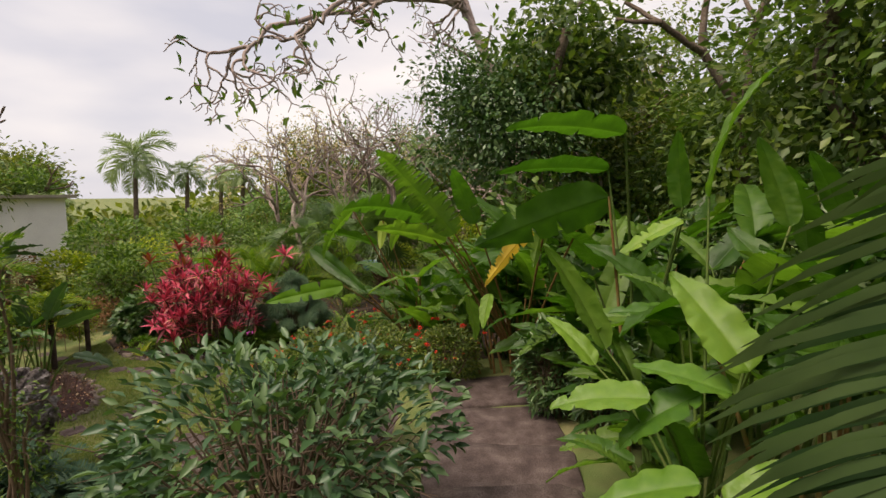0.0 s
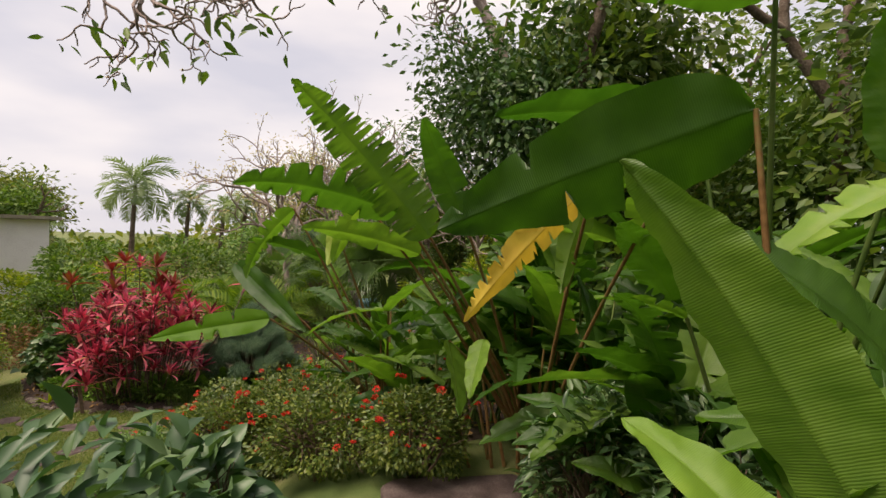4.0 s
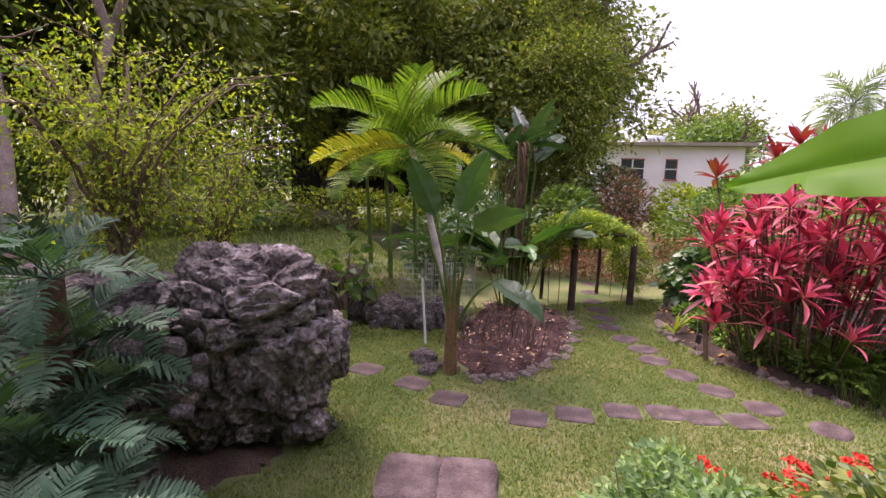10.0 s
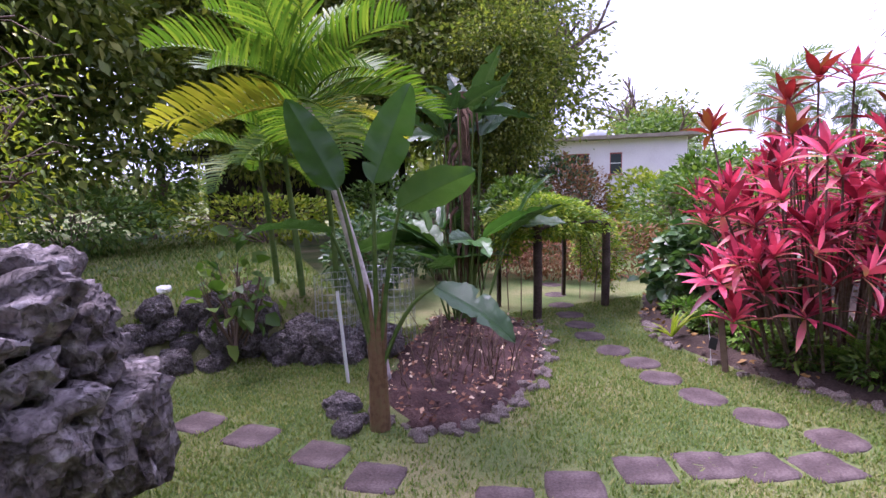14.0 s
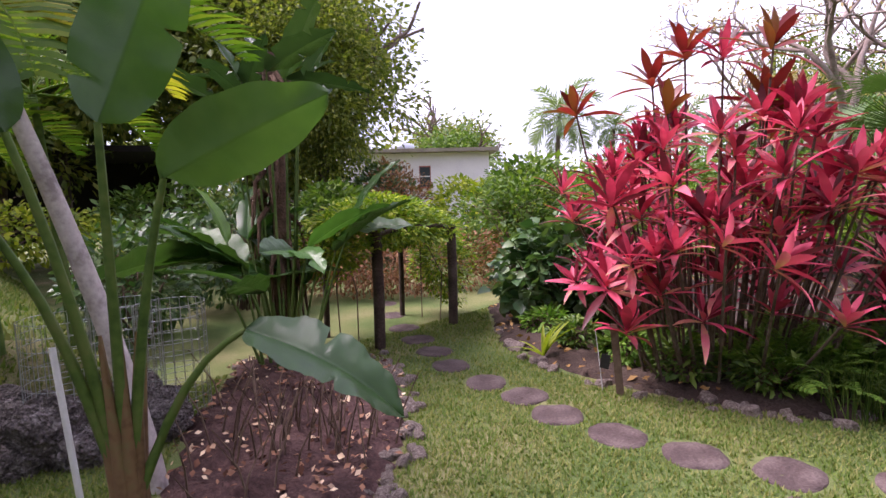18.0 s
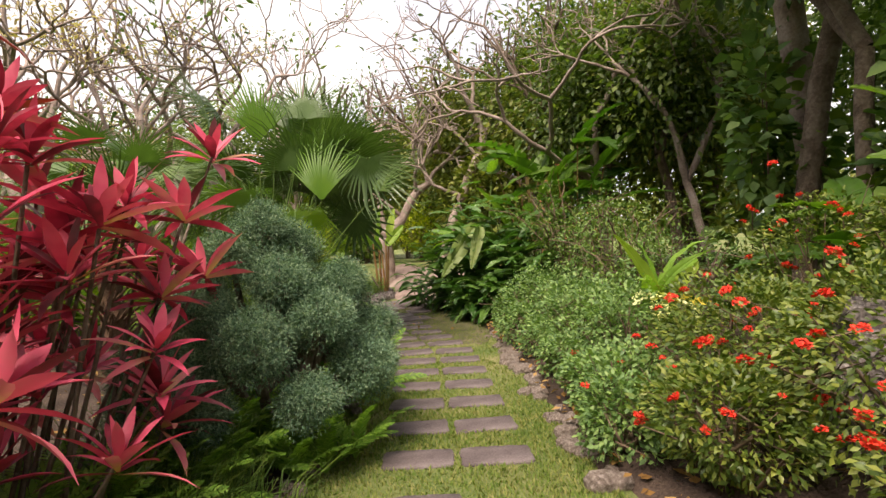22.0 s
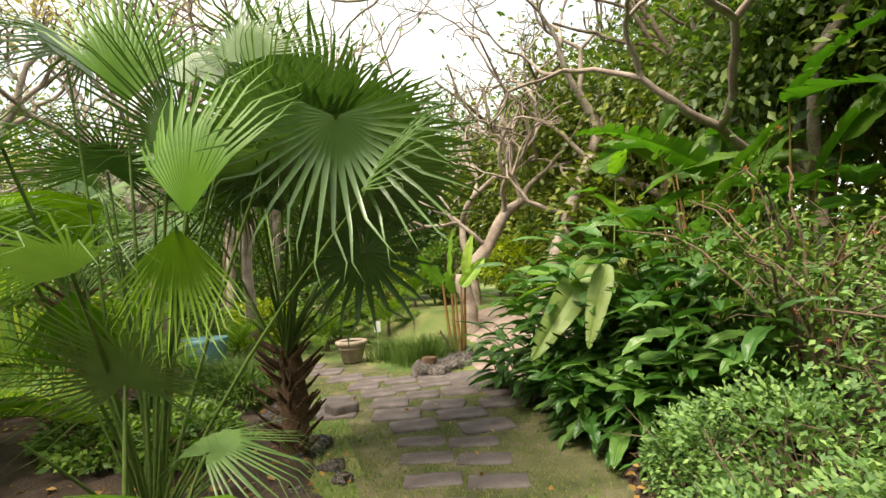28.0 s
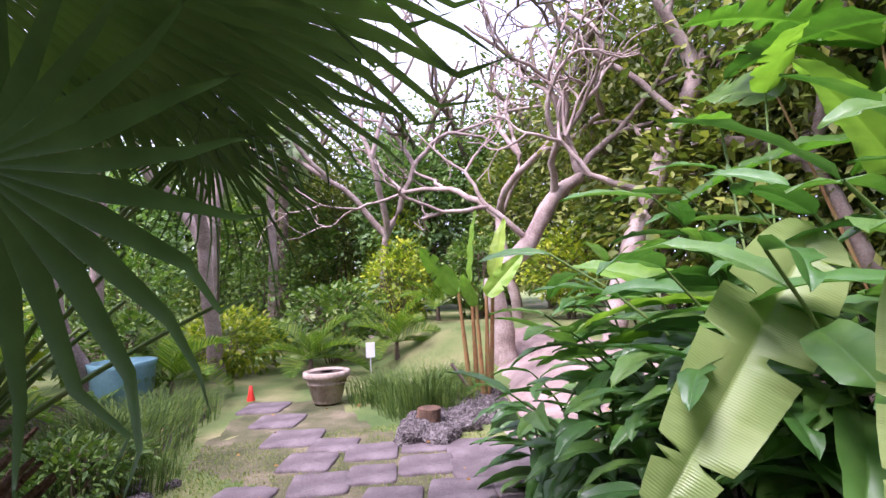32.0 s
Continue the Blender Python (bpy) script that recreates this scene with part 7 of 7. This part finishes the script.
fan_palm("fan_palm", -3.0, 13.1, "multi-stemmed fan palm with bright pleated leaves", [
    ((-3.03, 13.0, 2.54), (-0.02, 0.2, 1.0), 1.1, 0.0, True), ((-2.4, 13.2, 2.9), (0.2, 0.2, 1.0), 1.0, 0.2, 5), ((-3.6, 12.6, 2.6), (-0.3, 0.1, 1.0), 1.1, 0.1, 5), ((-2.62, 12.02, 1.77), (0.14, 0.2, 1.0), 0.95, 0.0, True), ((-2.66, 12.0, 1.72), (-0.05, 0.2, -1.0), 0.6, 0.0, True), ((-1.84, 12.35, 1.9), (0.5, -0.2, 0.75), 0.85, 0.3, 5), ((-2.75, 12.5, 2.15), (-0.25, -0.2, 1.0), 0.95, 0.0, 5), ((-2.25, 12.9, 2.35), (0.1, -0.2, 1.0), 0.9, 0.2, 5), ((-3.3, 12.2, 1.75), (-0.9, -0.2, 0.35), 0.9, 0.4, 5), ((-2.95, 11.8, 1.55), (-0.5, -0.6, 0.25), 0.75, 0.3, 5), ((-3.2, 13.2, 2.0), (-0.9, 0.2, -0.3), 0.9, 0.6, True), ((-3.4, 13.3, 2.9), (-0.5, 0.3, 0.8), 0.9, 0.2, False), ((-3.3, 13.0, 1.5), (-0.2, 0.3, -0.9), 0.7, 0.0, True),
    ((-2.7, 13.5, 2.9), (0.1, 0.3, 0.9), 0.85, 0.0, False)] + heads_round((-3.3, 13.7, 1.4), 5, 0.8, 2, (0.6, 1.3), (0.5, 1.1)), None, seed=2, stems=16)
fan_palm("low_fan_palm", -2.8, 11.9, "low young fan palm spreading over the path edge", [((-2.72, 11.85, 0.72), (0.5, -0.6, -0.1), 0.72, 0.0, True), ((-2.8, 11.9, 0.75), (-0.6, -0.6, 0.1), 0.7, 0, True), ((-2.7, 11.0, 0.8), (0.8, 0.1, -0.35), 0.5, 0.2, True), ((-2.9, 12.2, 1.1), (-0.2, -0.4, 0.8), 0.7, 0, False), ((-2.6, 12.1, 0.8), (0.5, 0.4, 0.2), 0.6, 0, False)], None, seed=4, stems=6)
fan_palm("fan_palm", -4.6, 13.2, "tall fan palm behind the juniper", [h[:4] + (5 if h[4] == 0 else h[4],) for h in heads_round((-4.4, 13.2, 1.6), 13, 0.95, 6, (0.1, 1.3), (0.4, 1.0), 0.15)], (1.3, 0.12), seed=6)
fan_palm("fan_palm", -4.2, 16.0, "tall fan palm beside the path", heads_round((-4.1, 16.0, 1.9), 10, 1.0, 7, (0.1, 1.3), (0.4, 1.1), 0.2), (1.5, 0.13), seed=7)

# ---- ginger thicket on the right of the path ----
def ginger(x, y, n, h, reach, L, k, seed):
    """A ginger clump: canes arching towards the light over the path, with leaves in two rows along each."""
    r = np.random.default_rng(seed)
    z = float(G(x, y))
    p = thing("ginger", x, y, z, "leafy ginger clump with long glossy blades over the path", "ginger")
    for i in range(n):
        a = math.pi + 0.35 + r.normal(0, 0.75)
        l = h * r.uniform(0.55, 1.08)
        o = np.array([math.cos(a), math.sin(a), 0]) * l * r.uniform(0.15, 0.6)
        b = np.array([r.uniform(-reach, reach), r.uniform(-reach, reach), -0.02])
        t = np.linspace(0, 1, 8)[:, None]
        c = b + o * t ** 1.8 + np.array([0, 0, l]) * (t - 0.13 * t ** 3)
        s = Soup()
        tube(s, c, np.linspace(0.012, 0.005, 8), 5)
        part("cane", s.mesh("cane", STEMGREEN), p)
        for q in range(k):
            u = 0.2 + 0.8 * q / (k - 1)
            f = u * 7
            g = min(6, int(f))
            at = c[g] + (c[g + 1] - c[g]) * (f - g)
            w = a + (1.15 if q % 2 else -1.15) * (1 - 0.45 * u) + r.normal(0, 0.3)
            e = r.normal(-0.1, 0.22) + 0.35 * u
            m = L * r.uniform(0.75, 1.15) * (0.8 + 0.25 * math.sin(math.pi * u))
            tip = at + m * np.array([math.cos(w) * math.cos(e), math.sin(w) * math.cos(e), math.sin(e)])
            part("leaf", GL[r.integers(5)], p, aim(at, tip, r.normal(0, 0.3)))
    return p


for i, (x, y, n, h, L, k) in enumerate([(0.3, 12.75, 7, 0.8, 0.4, 7), (0.3, 13.2, 8, 0.75, 0.42, 7), (0.35, 13.7, 8, 0.9, 0.42, 7), (0.45, 14.2, 8, 0.9, 0.42, 7), (0.6, 14.8, 8, 1.0, 0.42, 7), (0.7, 13.0, 9, 1.35, 0.46, 9), (0.75, 13.5, 10, 1.6, 0.48, 10), (0.85, 14.1, 10, 1.65, 0.48, 10), (0.95, 14.7, 8, 1.5, 0.46, 9), (1.15, 13.1, 9, 1.8, 0.5, 9), (1.25, 13.8, 9, 2.0, 0.5, 9), (1.4, 14.5, 8, 2.0, 0.5, 9), (0.9, 12.3, 8, 1.2, 0.44, 8), (1.7, 12.7, 8, 1.9, 0.5, 8), (1.8, 13.5, 7, 2.3, 0.52, 8), (0.5, 15.4, 6, 0.9, 0.42, 7), (1.2, 15.4, 7, 1.6, 0.46, 8)]):
    ginger(x, y, n, h, 0.22, L, k, 800 + i)
CANELEAF = paddle_leaf("upright_blade", HELILIGHT, 1, 0.3, 0.15, 0.25, 0, 62)
HNP = [paddle_leaf("pale_blade", HELIPALE, 1, 0.26, 0.3, 0.25, 5, 95 + i, n=70) for i in range(2)]
paddle_plant("heliconia", 1.0, 14.3, "heliconia with two long pale hanging blades", "heliconia", 3, 1.4, 0.4, HLL, 0.8, 830, STEMGREEN, 0.014, explicit=[(HNP[0], (0.42, 13.6, 1.52), (-0.36, 13.42, 0.76), -0.85), (HNP[1], (0.2, 13.15, 1.46), (-0.12, 13.02, 0.86), -0.45), (HL[0], (1.7, 15.3, 2.4), (1.0, 14.9, 2.35), 0), (HLL[1], (2.0, 15.2, 2.6), (1.6, 14.6, 2.9), 0.3)])
for i, (x, y) in enumerate([(1.6, 13.7), (2.3, 13.3), (2.6, 14.6)]):
    paddle_plant("tall_heliconia", x, y, "tall dark heliconia behind the ginger", "heliconia", 8, 2.4, 0.6, HL, 1.2, 840 + i)
BLEACH = paddle_leaf("bleached_blade", leafy("bleached_leaf", [(0.5, 0.5, 0.3), (0.7, 0.68, 0.5)], 0.5, 0.3, 0.3, "object"), 1, 0.42, 0.8, 0.2, 3, 60)
bn = thing("birds_nest_plant", -0.66, 9.5, 0.5, "broad-leaved plant with bleached white and yellow leaves", "plant", s=1.2)
for i, (me, t) in enumerate([(BLEACH, (-0.32, -0.3, 0.0)), (BLEACH, (-0.1, -0.4, 0.05)), (BLEACH, (-0.36, -0.12, 0.12)), (HLLN[0], (0.05, -0.3, 0.4)), (HLLN[2], (0.1, -0.1, 0.5)), (HLLN[0], (-0.2, 0.1, 0.5)), (HLLN[1], (0.35, -0.1, 0.35)), (HLLN[2], (-0.35, -0.05, 0.3)), (HLLN[0], (0.25, 0.25, 0.45)), (HLY, (0.12, -0.34, -0.02)), (HLLN[1], (-0.15, -0.3, 0.35)), (HLLN[2], (0.3, -0.25, 0.25))]):
    part("leaf", me, bn, aim((0, 0, 0.2), Vector((0, 0, 0.2)) + Vector(t), 0.2 * i - 0.6))
solo("grey_rock", rock_mesh("grey_rock", CORAL, 71, 4, 0.3, (0.5, 0.5, 0.9), 7), "grey coral rock among the flowers", "rock", pose(-1.35, 7.75, 0.45))

s = Soup()
tube(s, [(0, 0, -0.05), (0, 0, 0.1), (0.01, 0, 0.2)], [0.13, 0.12, 0.115], 12)
tube(s, [(0.01, 0, 0.2), (0.01, 0, 0.201)], [0.115, 0.004], 12)
solo("tree_stump", s.mesh("tree_stump", PALMBARK), "short dark cut stump among the stones", "stump", pose(-0.06, 17.25, float(G(-0.06, 17.25))))
# ---- end of the path: pot, canes, cane bed, marker ----
pot = thing("plant_pot", -0.98, 18.75, float(G(-0.98, 18.75)) + 0.02, "weathered stone-coloured plant pot with a thick rim", "plant pot")
part("body", lathe("pot", TERRACOTTA, [(0, 0), (0.15, 0), (0.17, 0.02), (0.168, 0.05), (0.18, 0.06), (0.215, 0.22), (0.232, 0.23), (0.232, 0.255), (0.222, 0.265), (0.26, 0.3), (0.28, 0.32), (0.28, 0.37), (0.245, 0.38), (0.235, 0.33), (0.2, 0.3), (0, 0.3)]), pot)
part("soil", lathe("soil", SOIL, [(0, 0.366), (0.15, 0.364), (0.236, 0.35)]), pot)
cone = thing("marker", -1.9, 19.2, 0.03, "small red plastic marker cone", "marker")
part("body", lathe("cone", RED, [(0.05, 0), (0.05, 0.02), (0.03, 0.1), (0.02, 0.18), (0, 0.19)], 12), cone)
sg = thing("plant_label", -0.4, 19.3, 0.05, "small white plant label on a thin stick", "label")
part("stick", stem_mesh((0, 0, 0), (0, 0, 0.45), 0.006, 0.006, PVC, 0, 5), sg)
part("plate", box_mesh("plate", WHITEPAINT, -0.06, 0.06, -0.006, 0.006, 0.38, 0.58, 0.003), sg)
cb = thing("cane_plant", 0.72, 18.0, float(G(0.72, 18.0)), "young banana-like plant with reddish canes and upright leaves", "cane plant")
for i, (dx, dy, h, lean_x) in enumerate([(-0.12, 0.0, 1.25, -0.1), (-0.03, 0.06, 1.35, -0.02), (0.06, -0.03, 1.2, 0.04), (0.12, 0.05, 1.4, 0.1), (0.0, -0.08, 1.1, -0.04)]):
    tp = (dx + lean_x, dy, h)
    part("cane", stem_mesh((dx, dy, 0), tp, 0.034, 0.018, STEMRED, 0, 7), cb)
    part("leaf", (HLL[1], CANELEAF, HLL[0], CANELEAF, HLL[2])[i], cb, aim(tp, (tp[0] + (-0.5, 0.02, 0.45, 0.12, -0.25)[i], tp[1] - 0.1, tp[2] + (0.55, 0.85, 0.5, 0.7, 0.4)[i]), 1.35))
part("cane", stem_mesh((-0.05, -0.1, 0), (-0.4, -0.25, 0.5), 0.022, 0.02, PALEBARK, 0, 7), cb, label="cut pale leaning cane")
def wispy_clump(x, y, n, h, spread, mat, seed):
    """A tuft of fine arching blades."""
    r = np.random.default_rng(seed)
    s = Soup()
    for i in range(n):
        a, q, l = r.uniform(0, 6.3), spread * r.random() * 0.75, h * r.uniform(0.3, 1.15)
        b = np.array([q * math.cos(a), q * math.sin(a), 0])
        o = np.array([math.cos(a + r.normal(0, 0.5)), math.sin(a + r.normal(0, 0.5)), 0]) * l * r.uniform(0.1, 0.7)
        tube(s, [b, b + o * 0.35 + [0, 0, l * 0.65], b + o + [0, 0, l * r.uniform(0.6, 1.0)]], [0.0035, 0.003, 0.001], 3)
    solo("grass_clump", s.mesh("grass_clump", mat), "wispy clump of fine green grass at the path edge", "grass", pose(x, y, float(G(x, y))))


for i, (x, y, n, h, w) in enumerate([(0.1, 18.0, 1100, 0.5, 0.75), (-0.35, 18.6, 600, 0.38, 0.55), (0.45, 18.5, 600, 0.45, 0.5), (-2.9, 17.6, 1300, 0.5, 0.95), (-2.7, 16.6, 1000, 0.42, 0.8), (-2.75, 18.6, 800, 0.4, 0.8), (-4.5, 9.5, 700, 0.45, 0.7), (-4.25, 9.95, 700, 0.5, 0.7), (-4.15, 9.25, 500, 0.35, 0.6)]):
    wispy_clump(x, y, n, h, w, SHRUBM, 180 + i)
for i, (x, y) in enumerate([(-3.1, 15.3), (-3.6, 14.9), (-3.4, 16.4), (-4.0, 15.6), (-3.0, 14.6)]):
    shrub("low_shrub", x, y, "low light green ground plants behind the palm", SHRUBM, (0.5, 0.5, 0.2), 1500, 0.09, 640 + i, T=cheap_leaf(0.5))
shrub("airy_grass", -2.7, 16.4, "low fine-leaved green ground plant", SHRUBM, (0.5, 0.6, 0.25), 2000, 0.07, 182)
blue = thing("glazed_pot", -3.35, 19.3, 0, "large blue-green glazed pot", "plant pot")
part("body", lathe("blue_pot", BLUEPOT, [(0, 0), (0.26, 0), (0.33, 0.3), (0.35, 0.55), (0.37, 0.62), (0.33, 0.62), (0.3, 0.5), (0, 0.45)]), blue)
solo("loose_slab", slab_mesh("loose_slab", PAVER, 0.3, 0.26, 0.09, 171), "small loose grey slab lying on the flagstones", "slab", pose(-1.62, 15.5, 0.03, 0, 0, 20))
for i, (x, y, h) in enumerate([(-3.8, 20.5, 1.1), (-2.6, 21.5, 1.0), (-0.8, 22.0, 1.4), (0.6, 23.5, 1.8), (2.2, 22.5, 1.8), (-5.2, 19.6, 1.3), (-2.2, 24.5, 2.2), (3.5, 21, 1.6), (-4.5, 23.5, 2.2), (1.0, 26, 2.6), (-6.0, 21, 2.0)]):
    shrub("mixed_thicket", x, y, "light green tropical undergrowth at the end of the path", SHRUBY if i % 2 else SHRUBM, (1.0, 0.8, h * 0.6), 2200, 0.14, 190 + i, T=cheap_leaf(0.5))
for i, (x, y) in enumerate([(-1.2, 20.6), (-2.9, 19.6), (0.2, 21.0), (-1.9, 22.4), (-3.6, 21.8), (1.3, 22.6), (-0.4, 23.4), (-4.4, 18.6), (2.6, 23.5)]):
    feather_palm("young_palm", x, y, "young yellow-green palm at the end of the path", 0.3, 9, 0.9, FRG, 740 + i, 0.04, BARK, (0, 0), 1.2, 0.1)
for i, (x, y, h) in enumerate([(-3.2, 23.5, 4.0), (-4.5, 21.5, 4.0), (-2.1, 24.5, 4.2)]):
    s = Soup()
    tube(s, [(0, 0, 0), (0.06, 0.02, h * 0.5), (0.02, 0, h)], [0.12, 0.1, 0.08], 9)
    solo("slender_trunk", s.mesh("slender_trunk", PALEBARK), "pale slender tree trunk in the undergrowth", "trunk", pose(x, y, 0))
